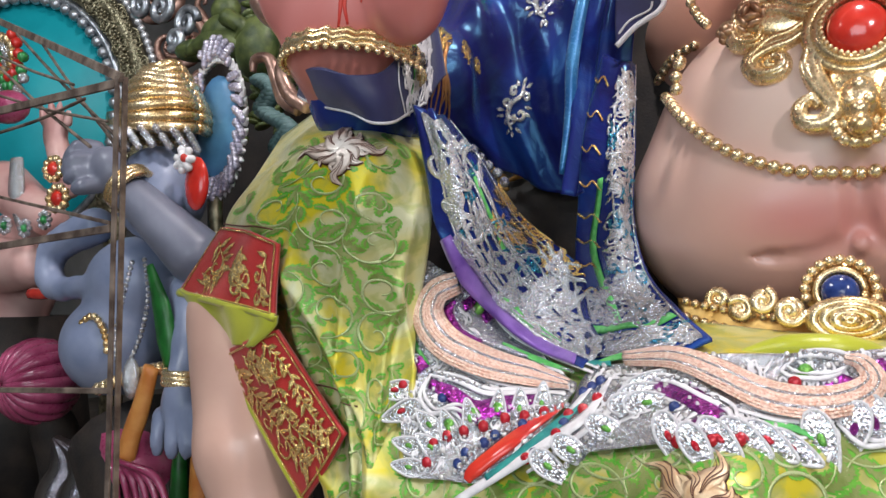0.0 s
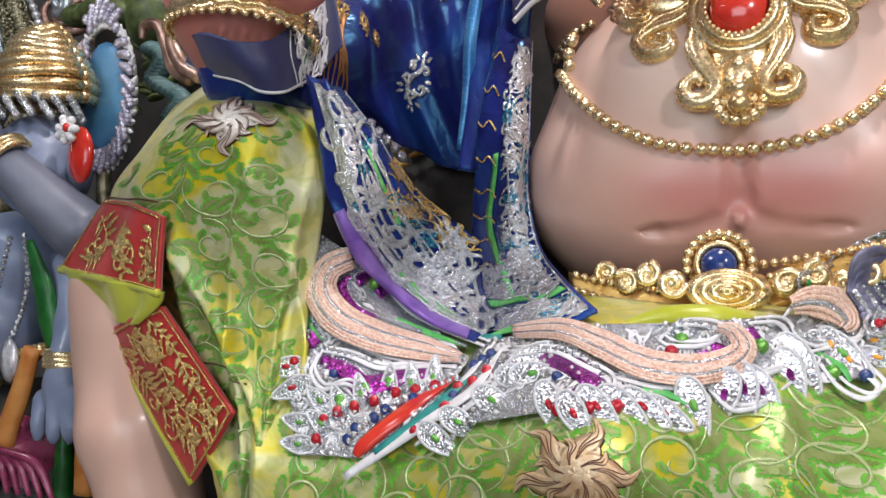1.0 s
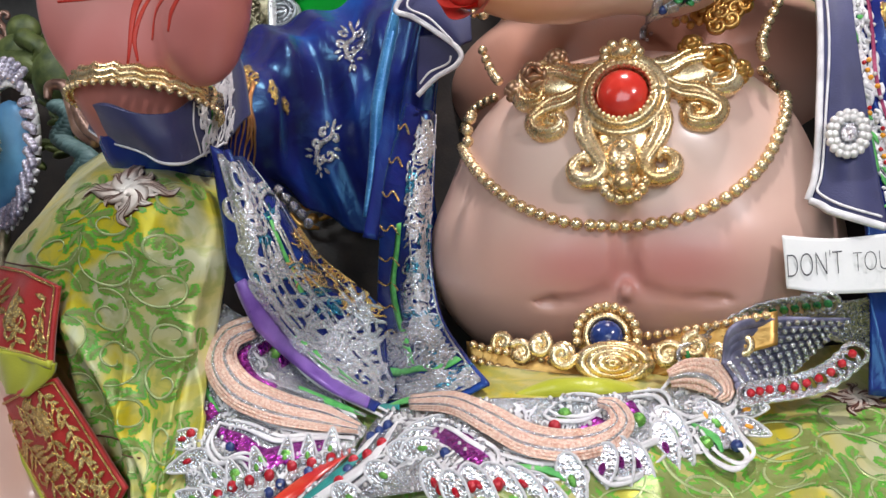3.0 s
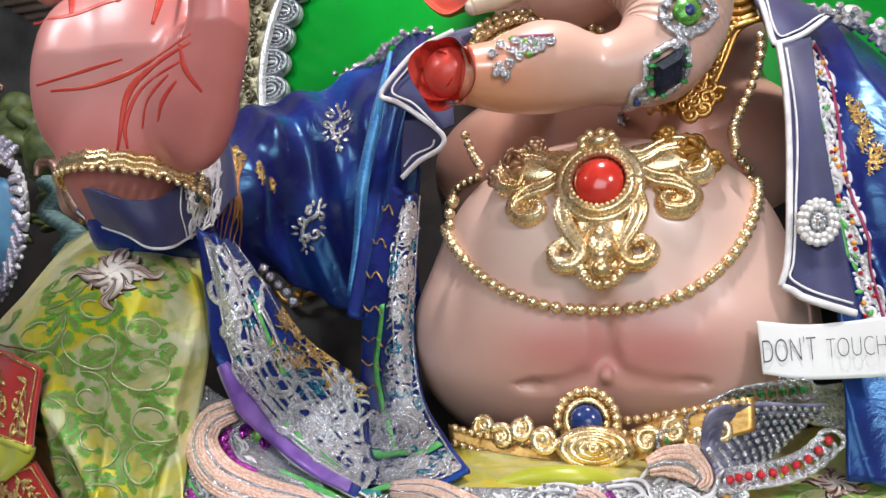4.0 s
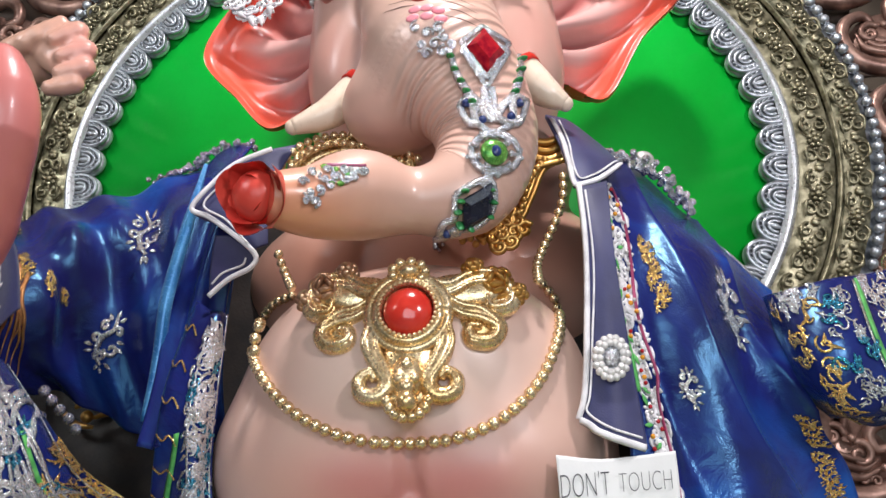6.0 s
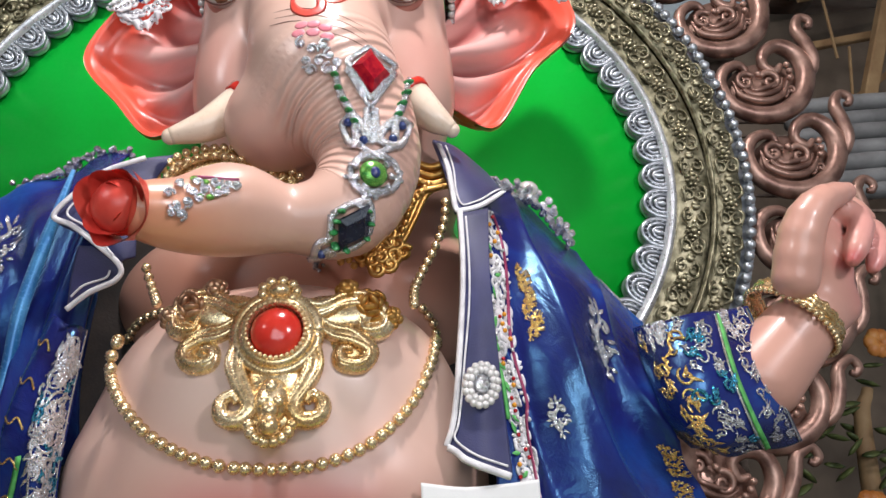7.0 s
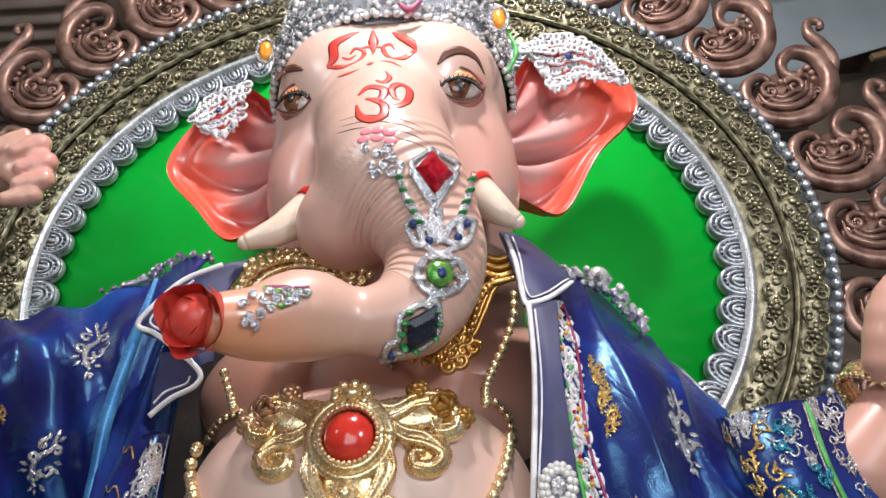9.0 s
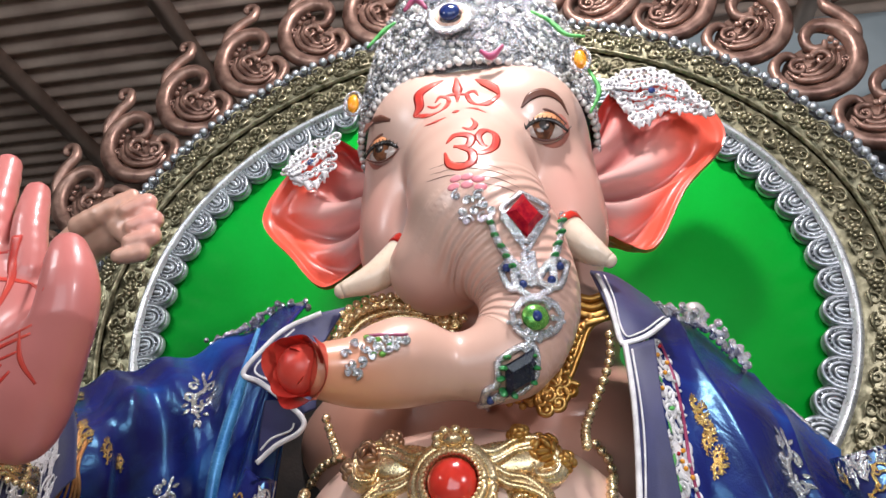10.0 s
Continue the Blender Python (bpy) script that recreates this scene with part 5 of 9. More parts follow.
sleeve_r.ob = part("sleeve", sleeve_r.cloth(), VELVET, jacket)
cuff_r = Patch([
    [(1.148, 2.720, 2.200), (1.170, 2.560, 2.185), (1.363, 2.550, 2.220), (1.540, 2.660, 2.262)],
    [(1.165, 2.660, 2.032), (1.175, 2.460, 1.983), (1.358, 2.460, 2.000), (1.558, 2.600, 2.077)],
    [(1.209, 2.660, 1.883), (1.234, 2.480, 1.813), (1.415, 2.480, 1.828), (1.600, 2.600, 1.909)],
    [(1.322, 2.740, 1.796), (1.370, 2.620, 1.761), (1.503, 2.620, 1.768), (1.690, 2.700, 1.807)],
], 44, 50, lambda u, v: 0.008 * np.sin(14 * v + 2 * u))
cuff_r.ob = part("cuff", cuff_r.cloth(), VELVET, jacket)
collar_r = Patch([
    [(0.458, 2.820, 2.981), (0.548, 2.860, 2.970), (0.678, 2.950, 2.901)],
    [(0.494, 2.660, 2.772), (0.587, 2.680, 2.759), (0.700, 2.760, 2.760)],
    [(0.522, 2.580, 2.584), (0.609, 2.600, 2.613), (0.706, 2.680, 2.698)],
], 26, 26)
collar_r.ob = part("collar", collar_r.cloth(), NAVY, jacket, "navy collar piped in white")
lapel_r = Patch([
    [(0.527, 2.560, 2.576), (0.575, 2.560, 2.581), (0.636, 2.580, 2.600)],
    [(0.531, 2.480, 2.298), (0.575, 2.460, 2.294), (0.622, 2.460, 2.292)],
    [(0.512, 2.420, 2.033), (0.572, 2.400, 2.021), (0.640, 2.420, 1.998)],
    [(0.492, 2.400, 1.848), (0.563, 2.360, 1.812), (0.649, 2.380, 1.781)],
    [(0.470, 2.400, 1.776), (0.551, 2.340, 1.726), (0.653, 2.360, 1.690)],
], 50, 30, lambda u, v: 0.005 * np.sin(9 * u))
lapel_r.ob = part("lapel", lapel_r.cloth(), NAVY, jacket, "navy lapel piped in white")
sash = Patch([
    [(-1.276, 2.100, 2.000), (-1.205, 2.100, 1.977), (-1.239, 2.250, 1.985)],
    [(-1.169, 2.020, 1.746), (-1.066, 2.020, 1.758), (-1.092, 2.250, 1.828)],
    [(-1.103, 1.980, 1.576), (-0.976, 1.980, 1.589), (-0.952, 2.250, 1.643)],
    [(-0.952, 1.940, 1.400), (-0.843, 1.960, 1.430), (-0.742, 2.200, 1.481)],
    [(-0.779, 1.900, 1.283), (-0.717, 1.940, 1.311), (-0.665, 2.050, 1.337)],
    [(-0.636, 1.900, 1.221), (-0.621, 1.940, 1.240), (-0.605, 1.980, 1.266)],
], 60, 40, lambda u, v: 0.008 * np.sin(16 * v + 5 * u))
sash.ob = part("sash", sash.cloth(), VELVET, jacket, "navy sash crowded with silver embroidery")
# near-black sheets that fill the gaps behind the coat
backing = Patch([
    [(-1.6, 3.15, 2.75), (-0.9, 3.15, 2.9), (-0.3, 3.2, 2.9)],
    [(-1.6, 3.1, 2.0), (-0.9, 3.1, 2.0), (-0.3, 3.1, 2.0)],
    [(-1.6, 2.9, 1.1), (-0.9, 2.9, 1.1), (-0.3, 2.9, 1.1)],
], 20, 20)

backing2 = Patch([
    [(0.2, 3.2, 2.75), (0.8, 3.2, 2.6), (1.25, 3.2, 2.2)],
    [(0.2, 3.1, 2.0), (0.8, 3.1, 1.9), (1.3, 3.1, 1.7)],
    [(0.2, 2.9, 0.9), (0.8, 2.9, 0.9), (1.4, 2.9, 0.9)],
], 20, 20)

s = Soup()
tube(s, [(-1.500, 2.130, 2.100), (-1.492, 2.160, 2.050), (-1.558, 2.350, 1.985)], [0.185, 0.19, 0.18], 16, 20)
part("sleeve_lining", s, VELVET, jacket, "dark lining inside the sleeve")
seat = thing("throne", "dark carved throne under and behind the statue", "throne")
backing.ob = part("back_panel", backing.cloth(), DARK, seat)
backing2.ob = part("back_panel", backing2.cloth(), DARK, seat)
for z0, z1, g in ((0.0, 0.12, 0.08), (0.12, 1.0, 0.0), (1.0, 1.12, 0.06)):
    s = Soup()
    x0, x1, y0, y1 = -1.15 - g, 1.15 + g, 2.30 - g, 3.5 + g
    v = [(x, y, z) for x in (x0, x1) for y in (y0, y1) for z in (z0, z1)]
    s.add(v, [(0, 1, 3, 2), (4, 6, 7, 5), (0, 4, 5, 1), (2, 3, 7, 6), (0, 2, 6, 4), (1, 5, 7, 3)])
    part("plinth" if z0 < 0.1 else "block", s, DARK, seat).data.polygons.foreach_set("use_smooth", [False] * 6)

# ---- jewellery worn by the statue ----
UP33 = V(0, 0.33, 0.944)


def gem(parent, name, c, m, r, mat, label=""):
    s = Soup()
    ball(s, c, r, 16, 8, 0, m)
    return part(name, s, mat, parent, label)


def scroll_on(s, c, m, x, y, size, start, hand, w, turns=1.3, out=0.02, slot=0):
    q = spiral(turns, size, size * 0.1, 26, start, hand)
    tube(s, [c + m @ V(x + a, y + b, out) for a, b in q], [w, w * 1.15, w * 0.7], seg=7, even=True, slot=slot)


pendant = thing("chest_pendant", "large moulded gold pendant with a red oval stone", "pendant")
pc, pn = onto((-0.022, 2.300, 2.093))
pn = unit(pn + V(0, -1.2, 0))
pm = frame_at(pc, pn)
K = 0.00168


def on_pendant(x, y, out=0.0):
    """A place on the pendant, in the maker's drawing units from its stone."""
    return pc + pm @ V(x * K, -y * K, out)


pendant_stone = gem(pendant, "stone", on_pendant(0, 0, 0.03), pm, (46 * K, 46 * K, 0.045), RED, "domed red oval stone")
s = Soup()
a = np.linspace(0, 2 * np.pi, 41)
tube(s, [on_pendant(56 * math.cos(q), 56 * math.sin(q), 0.035) for q in a], 0.017, seg=8, even=True)
tube(s, [on_pendant(70 * math.cos(q), 70 * math.sin(q), 0.02) for q in a], 0.020, seg=8, even=True)
part("stone_frame", s, GOLD, pendant_stone)
for x, y, rx, ry, d in ((0, 0, 78, 80, 0.030), (0, 78, 52, 62, 0.034), (-95, -52, 80, 34, 0.022), (95, -52, 80, 34, 0.022), (-112, 16, 50, 30, 0.020), (112, 16, 50, 30, 0.020), (0, 140, 50, 34, 0.026), (-160, -45, 34, 34, 0.02), (160, -45, 34, 34, 0.02)):
    s = Soup()
    ball(s, on_pendant(x, y, -0.00030 * abs(x)), (rx * K, ry * K, d), 20, 8, 0, pm)
    part("plate", s, GOLD, pendant)
bm_ = bead_mesh("bead", 0.0075, GOLD, 8, 5)
beads(pendant_stone, "bead", bm_, [on_pendant(51 * math.cos(q), 51 * math.sin(q), 0.055) for q in np.linspace(0, 2 * np.pi, 34, endpoint=False)])
s = Soup()
for k, o, r in ((0, 0.0, 0.030), (11, 0.016, 0.012), (-11, 0.016, 0.012)):
    for sx in (-1, 1):
        line = [(sx * (60 + k), 20), (sx * (66 + k), 60), (sx * (48 + k * 0.8), 100), (sx * (34 + k * 0.5), 128), (sx * (50 + k * 0.4), 150), (sx * (78 + k * 0.2), 146), (sx * (84 - k * 0.3), 122), (sx * (66), 108 + k * 0.3), (sx * 56, 122)]
        tube(s, [on_pendant(x, y, 0.012 + o) for x, y in line], [r * 0.8, r, r * 1.05, r * 0.9, r * 0.7, r * 0.45], 50, 8)
ball(s, on_pendant(0, 120, 0.015), (0.055, 0.07, 0.045), 14, 8, 0, pm)
for x, y, r in ((0, 100, 13), (-13, 125, 12), (13, 125, 12), (0, 140, 16), (0, 165, 20)):
    ball(s, on_pendant(x, y, 0.045), r * K, 10, 6)
each("drop_scroll", s, GOLD, pendant)
s = Soup()
for q in np.linspace(0.2, math.pi - 0.2, 8):
    ball(s, on_pendant(36 * math.cos(q), 152 + 36 * math.sin(q), 0.02), 0.019, 10, 6)
for q in np.linspace(0, 2 * np.pi, 9, endpoint=False):
    ball(s, on_pendant(30 * math.cos(q), -76 + 20 * math.sin(q), 0.035), 0.017, 10, 6)
ball(s, on_pendant(0, -76, 0.035), (0.036, 0.024, 0.03), 12, 8, 0, pm)
each("rosette_bead", s, GOLD, pendant)
for sx in (-1, 1):
    s = Soup()
    for k, (r, o) in enumerate(((0.032, 0.0), (0.013, 0.024), (0.012, 0.020))):
        d = (0, 9, -9)[k]
        line = [(sx * 30, -60 - d), (sx * 70, -48 - d), (sx * 110, -70 - d), (sx * 150, -75 - d), (sx * 185, -50 - d * 0.6), (sx * 180, -22 - d * 0.2), (sx * 150, -18), (sx * 142, -40)]
        tube(s, [on_pendant(x, y, o + 0.012 - 0.00035 * abs(x)) for x, y in line], [r * 0.6, r, r, r, r * 0.9, r * 0.5], 50, 8)
        line = [(sx * 62, -30 + d), (sx * 95, -8 + d), (sx * 130, 0 + d), (sx * 158, 22 + d * 0.4), (sx * 145, 48), (sx * 112, 48 - d * 0.3), (sx * 110, 24), (sx * 130, 22)]
        tube(s, [on_pendant(x, y, o + 0.01 - 0.00025 * abs(x)) for x, y in line], [r * 0.6, r, r, r * 0.9, r * 0.8, r * 0.4], 50, 8)
    each("wing_scroll", s, GOLD, pendant)
    for rx, ry, rs in ((158, -66, 1.0), (118, -92, 0.62), (196, -48, 0.6)):
        s = Soup()
        c = on_pendant(sx * rx, ry, -0.00045 * rx + 0.02)
        ball(s, c, (0.052 * rs, 0.048 * rs, 0.045), 14, 8, 0, pm)
        rose = part("rose", s, ROSEGOLD if sx < 0 else DARKGOLD, pendant, "browned gold rose")
        s = Soup()
        for ring_n, ring_r, tall in ((6, 0.048, 0.012), (5, 0.032, 0.030), (3, 0.016, 0.042)):
            for k in range(ring_n):
                t = 2 * math.pi * k / ring_n + ring_r * 40
                ball(s, c + pm @ V(ring_r * rs * math.cos(t), ring_r * rs * math.sin(t), tall), (0.026 * rs, 0.012, 0.022 * rs), 10, 6, 0, pm @ np.array([[-math.sin(t), -math.cos(t), 0], [math.cos(t), -math.sin(t), 0], [0, 0, 1]]))
        each("petal", s, ROSEGOLD if sx < 0 else DARKGOLD, rose)

necklace = thing("bead_necklace", "long string of gilded beads across the belly", "necklace")
path = [(-0.381, 2.350, 2.192), (-0.455, 2.350, 2.159), (-0.496, 2.350, 2.084), (-0.505, 2.350, 2.011), (-0.463, 2.350, 1.916), (-0.375, 2.350, 1.822), (-0.269, 2.350, 1.763), (-0.159, 2.350, 1.732), (-0.020, 2.350, 1.724), (0.103, 2.350, 1.733), (0.211, 2.350, 1.769), (0.289, 2.350, 1.822), (0.352, 2.350, 1.892), (0.394, 2.350, 1.973), (0.417, 2.350, 2.055), (0.413, 2.350, 2.140), (0.374, 2.350, 2.200)]
lay_p, lay_n = laid(path, 300, 0.012)
gap = np.r_[0, np.cumsum(np.linalg.norm(np.diff(lay_p, axis=0), axis=1))]
big = bead_mesh("bead", 0.0195, GOLD, 10, 7)
want = np.arange(0.016, gap[-1], 0.037)
idx = np.searchsorted(gap, want).clip(1, 298)
beads(necklace, "bead", big, lay_p[idx])

chains = thing("neck_chains", "gold chains and a gilded collar round the statue's neck", "necklace")
small = bead_mesh("bead", 0.017, GOLD, 8, 6)


def hung(pts, step, mesh, lift=0.012, n=120):
    q = np.array([onto(p, lift)[0] for p in spline(pts, n)])
    d = np.r_[0, np.cumsum(np.linalg.norm(np.diff(q, axis=0), axis=1))]
    k = np.searchsorted(d, np.arange(step / 2, min(d[-1], 3.0), step)).clip(0, n - 1)
    return q[k]


beads(chains, "bead", small, spaced([(0.491, 2.620, 2.656), (0.484, 2.620, 2.561), (0.450, 2.620, 2.467), (0.406, 2.600, 2.376), (0.378, 2.540, 2.297), (0.375, 2.440, 2.220)], 0.034))
beads(chains, "bead", small, spaced([(-0.524, 2.600, 2.407), (-0.504, 2.600, 2.349), (-0.474, 2.570, 2.291), (-0.430, 2.480, 2.230)], 0.034))
s = Soup()
for d in (0, 1, 2, 3):
    tube(s, spline([(0.487, 2.660, 2.716), (0.381, 2.660, 2.682), (0.326, 2.660, 2.574), (0.284, 2.660, 2.490), (0.226, 2.660, 2.448)], 40) + V(0.018 * d, 0.006 * d, 0.006 * d), [0.011, 0.013, 0.011], seg=6, even=True)
each("collar_strand", s, DARKGOLD, chains, "coppery gold strand")
s = Soup()
for y0 in (0, 1, 2):
    tube(s, spline([(0.392, 2.750, 2.845), (0.445, 2.750, 2.829), (0.500, 2.750, 2.846)], 20) + V(0, 0, -0.035 * y0), 0.017, seg=7, even=True)
for q in spaced([(0.382, 2.700, 2.676), (0.325, 2.700, 2.589), (0.283, 2.700, 2.503), (0.204, 2.700, 2.477)], 0.03):
    ball(s, q + V(-0.02, -0.02, -0.02), 0.013, 8, 5)
mid = V(*(0.267, 2.620, 2.452))
for k in range(16):
    q = mid + V(0.085 * math.cos(k * 2.4) * (k / 16) ** 0.5, -0.03, 0.075 * math.sin(k * 2.4) * (k / 16) ** 0.5)
    scroll_on(s, q, frame_at(mid, (0, -1, 0)), 0, 0, 0.030, k, 1, 0.010, 1.2, 0.01)
    ball(s, q, (0.026, 0.014, 0.026), 8, 5)
each("collar_link", s, DARKGOLD, chains)
COLLAR = [(-0.575, 2.700, 2.545), (-0.567, 2.700, 2.709), (-0.479, 2.700, 2.835), (-0.327, 2.700, 2.873), (-0.186, 2.700, 2.845), (-0.012, 2.700, 2.752)]
for d in (0.0, 0.075):
    rim_p = spline(COLLAR, 60)
    rim_p = rim_p + (V(-0.27, 2.70, 2.60) - rim_p) * d * 3 + V(0, -0.02 + d * 0.3, 0)
    beads(chains, "bead", small, spaced(rim_p, 0.034))
s = Soup()
for k, q in enumerate(spaced(COLLAR, 0.045)):
    q = q + (V(-0.27, 2.70, 2.60) - q) * 0.11
    scroll_on(s, q, frame_at(q, (0, -1, 0)), 0, 0, 0.024, k * 1.3, 1, 0.008, 1.2, 0.01)
    ball(s, q, (0.03, 0.012, 0.03), 8, 5)
each("collar_scroll", s, GOLD, chains)
for off in (0.0, 0.045):
    beads(chains, "bead", bead_mesh("bead", 0.014, DARKGOLD, 8, 6), spaced(spline([(0.440, 2.68, 2.74), (0.371, 2.62, 2.629), (0.334, 2.61, 2.525), (0.265, 2.58, 2.425), (0.150, 2.60, 2.39)], 30) + V(-off, 0, off * 0.3), 0.029))
s = Soup()
for d in range(4):
    tube(s, spline([(-0.205, 2.660, 2.807), (-0.326, 2.660, 2.828), (-0.441, 2.660, 2.793), (-0.510, 2.660, 2.705), (-0.532, 2.660, 2.589)], 40) + V(0.024 * d, 0.01 * d, -0.02 * d), [0.010, 0.012, 0.010], seg=6, even=True)
for q in spaced([(-0.216, 2.620, 2.798), (-0.335, 2.620, 2.813), (-0.439, 2.620, 2.786), (-0.507, 2.620, 2.699), (-0.525, 2.620, 2.574)], 0.032):
    ball(s, q, 0.014, 8, 5)
part("collar_band", s, GOLD, chains)

belt = thing("gilt_belt", "moulded gold belt with a round blue stone", "belt")
b0 = V(*(-0.080, 2.260, 1.405))
bmx = frame_at(b0, (0, -1, 0.1))
belt_stone = gem(belt, "stone", b0 + V(0, -0.02, 0), bmx, (0.047, 0.047, 0.03), BLUEGEM, "round dark blue stone")
s = Soup()
tube(s, [b0 + bmx @ V(0.056 * math.cos(q), 0.056 * math.sin(q), 0.015) for q in np.linspace(0, 2 * np.pi, 30)], 0.010, seg=7, even=True)
ball(s, b0 + V(0, 0.02, 0), (0.09, 0.09, 0.03), 20, 8, 0, bmx)
part("stone_frame", s, GOLD, belt_stone)
beads(belt, "bead", bead_mesh("bead", 0.015, GOLD, 9, 6), [b0 + bmx @ V(0.083 * math.cos(q), 0.083 * math.sin(q), 0.012) for q in np.linspace(-0.2, math.pi + 0.2, 13)])
s = Soup()
c1 = V(*(-0.056, 2.200, 1.336))
for r in (0.085, 0.06, 0.035, 0.012):
    tube(s, [c1 + V(r * math.cos(q), -0.02 - 0.02 * (0.085 - r) / 0.085, 0.55 * r * math.sin(q)) for q in np.linspace(0, 2 * np.pi, 28)], 0.013, seg=7, even=True)
ball(s, c1, (0.11, 0.03, 0.06), 18, 8)
for sx in (-1, 1):
    for k, (x, z, r) in enumerate(((0.14, 0.02, 0.038), (0.21, 0.045, 0.034), (0.27, 0.02, 0.036), (0.33, 0.05, 0.03), (0.20, -0.03, 0.03))):
        cc = c1 + V(sx * x, 0.03 * k, z)
        scroll_on(s, cc, bmx, 0, 0, r, k * 1.3, sx, 0.012, 1.3, 0.0)
        ball(s, cc + V(0, 0.012, 0), (r, 0.014, r), 10, 6)
each("scroll", s, GOLD, belt)
for pts in ([(-0.486, 2.280, 1.383), (-0.409, 2.280, 1.363), (-0.325, 2.280, 1.350), (-0.244, 2.280, 1.335), (-0.180, 2.280, 1.343)], [(-0.486, 2.280, 1.341), (-0.409, 2.280, 1.317), (-0.326, 2.280, 1.299), (-0.229, 2.280, 1.287)], [(-0.009, 2.280, 1.402), (0.081, 2.280, 1.414), (0.169, 2.280, 1.429), (0.254, 2.280, 1.444), (0.338, 2.280, 1.461)], [(0.006, 2.280, 1.368), (0.095, 2.280, 1.380), (0.182, 2.280, 1.396)]):
    beads(belt, "bead", bead_mesh("bead", 0.0125, GOLD, 8, 5), spaced(pts, 0.026))
band_p = Patch([[(-0.503, 2.310, 1.389), (-0.331, 2.310, 1.358), (-0.089, 2.310, 1.335), (0.155, 2.310, 1.429), (0.369, 2.310, 1.473)], [(-0.489, 2.290, 1.266), (-0.329, 2.290, 1.236), (-0.089, 2.290, 1.257), (0.152, 2.290, 1.322), (0.364, 2.290, 1.384)]], 10, 40)
part("band", band_p.cloth(), DARKGOLD, belt)

# ---- ornaments on trunk, ears and brow ----
trunk_orn = thing("trunk_ornament", "silver filigree strip with red, green and black stones on the trunk", "ornament")


def jewel(parent, name, p, r, mat, label="", lift=0.01, diamond=False, up=(0, 0, 1)):
    c, n = onto(p, lift)
    m = frame_at(c, n, up)
    s = Soup()
    if diamond:
        w, h, d = r
        ring = [(w, 0, 0), (0, h, 0), (-w, 0, 0), (0, -h, 0)]
        top = [(0.6 * x, 0.6 * y, d) for x, y, _ in ring]
        s.add([c + m @ V(*q) for q in [(x, y, -0.012) for x, y, _ in ring] + ring + top], [(0, 1, 5, 4), (1, 2, 6, 5), (2, 3, 7, 6), (3, 0, 4, 7), (4, 5, 9, 8), (5, 6, 10, 9), (6, 7, 11, 10), (7, 4, 8, 11), (8, 9, 10, 11)])
        ob = part(name, s, mat, parent, label)
        ob.data.polygons.foreach_set("use_smooth", [False] * 9)
        return c, m
    ball(s, c, r, 14, 7, 0, m)
    part(name, s, mat, parent, label)
    return c, m


def setting(s, pts, w, n=24, lift=0.008):
    p, nor = laid(pts, n, lift)
    tube(s, p, w, seg=6, flat=0.8, face=nor, even=True)


jewel(trunk_orn, "red_stone", (0.236, 2.200, 2.908), (0.065, 0.085, 0.02), REDGEM, "red diamond-shaped stone", 0.014, True)
jewel(trunk_orn, "black_stone", (0.194, 2.200, 2.392), (0.055, 0.085, 0.016), BLACKSTONE, "navy black diamond-shaped stone", 0.014, True, (0.35, 0, 1))
s = Soup()
for pts in ([(0.163, 2.200, 2.943), (0.238, 2.200, 2.806)], [(0.238, 2.200, 2.806), (0.308, 2.200, 2.928)], [(0.163, 2.200, 2.943), (0.226, 2.200, 2.993)], [(0.226, 2.200, 2.993), (0.308, 2.200, 2.928)]):
    for k in (0.0, 1.0):
        setting(s, [V(*q) + V(0, 0, -0.03 * k) for q in pts], 0.011 - 0.003 * k, 14)
for pts in ([(0.125, 2.200, 2.919), (0.149, 2.200, 2.825), (0.190, 2.200, 2.741), (0.203, 2.200, 2.663), (0.244, 2.200, 2.622)], [(0.342, 2.200, 2.897), (0.336, 2.200, 2.807), (0.312, 2.200, 2.730), (0.307, 2.200, 2.654), (0.253, 2.200, 2.621)], [(0.227, 2.200, 2.777), (0.233, 2.200, 2.718), (0.243, 2.200, 2.660)], [(0.254, 2.200, 2.775), (0.254, 2.200, 2.716), (0.254, 2.200, 2.659)],
            [(0.153, 2.200, 2.725), (0.190, 2.200, 2.751), (0.230, 2.200, 2.680), (0.185, 2.200, 2.655), (0.153, 2.200, 2.725)], [(0.356, 2.200, 2.726), (0.313, 2.200, 2.740), (0.265, 2.200, 2.677), (0.324, 2.200, 2.653), (0.356, 2.200, 2.726)], [(0.238, 2.200, 2.512), (0.227, 2.200, 2.477), (0.209, 2.200, 2.452)], [(0.182, 2.200, 2.580), (0.196, 2.200, 2.524), (0.237, 2.200, 2.498), (0.305, 2.200, 2.516), (0.326, 2.200, 2.569)],
            [(0.181, 2.200, 2.571), (0.209, 2.200, 2.606), (0.253, 2.200, 2.621), (0.303, 2.200, 2.598), (0.322, 2.200, 2.560)], [(0.132, 2.200, 2.431), (0.193, 2.200, 2.466), (0.238, 2.200, 2.468), (0.238, 2.200, 2.390), (0.194, 2.200, 2.341), (0.128, 2.200, 2.328), (0.085, 2.200, 2.306), (0.095, 2.200, 2.347), (0.126, 2.200, 2.362), (0.132, 2.200, 2.431)], [(0.068, 2.200, 2.273), (0.074, 2.200, 2.306), (0.111, 2.200, 2.316), (0.144, 2.200, 2.319)]):
    setting(s, pts, [0.011, 0.017, 0.011], 30)
part("filigree", s, SILVER, trunk_orn)
rng = random.Random(8)
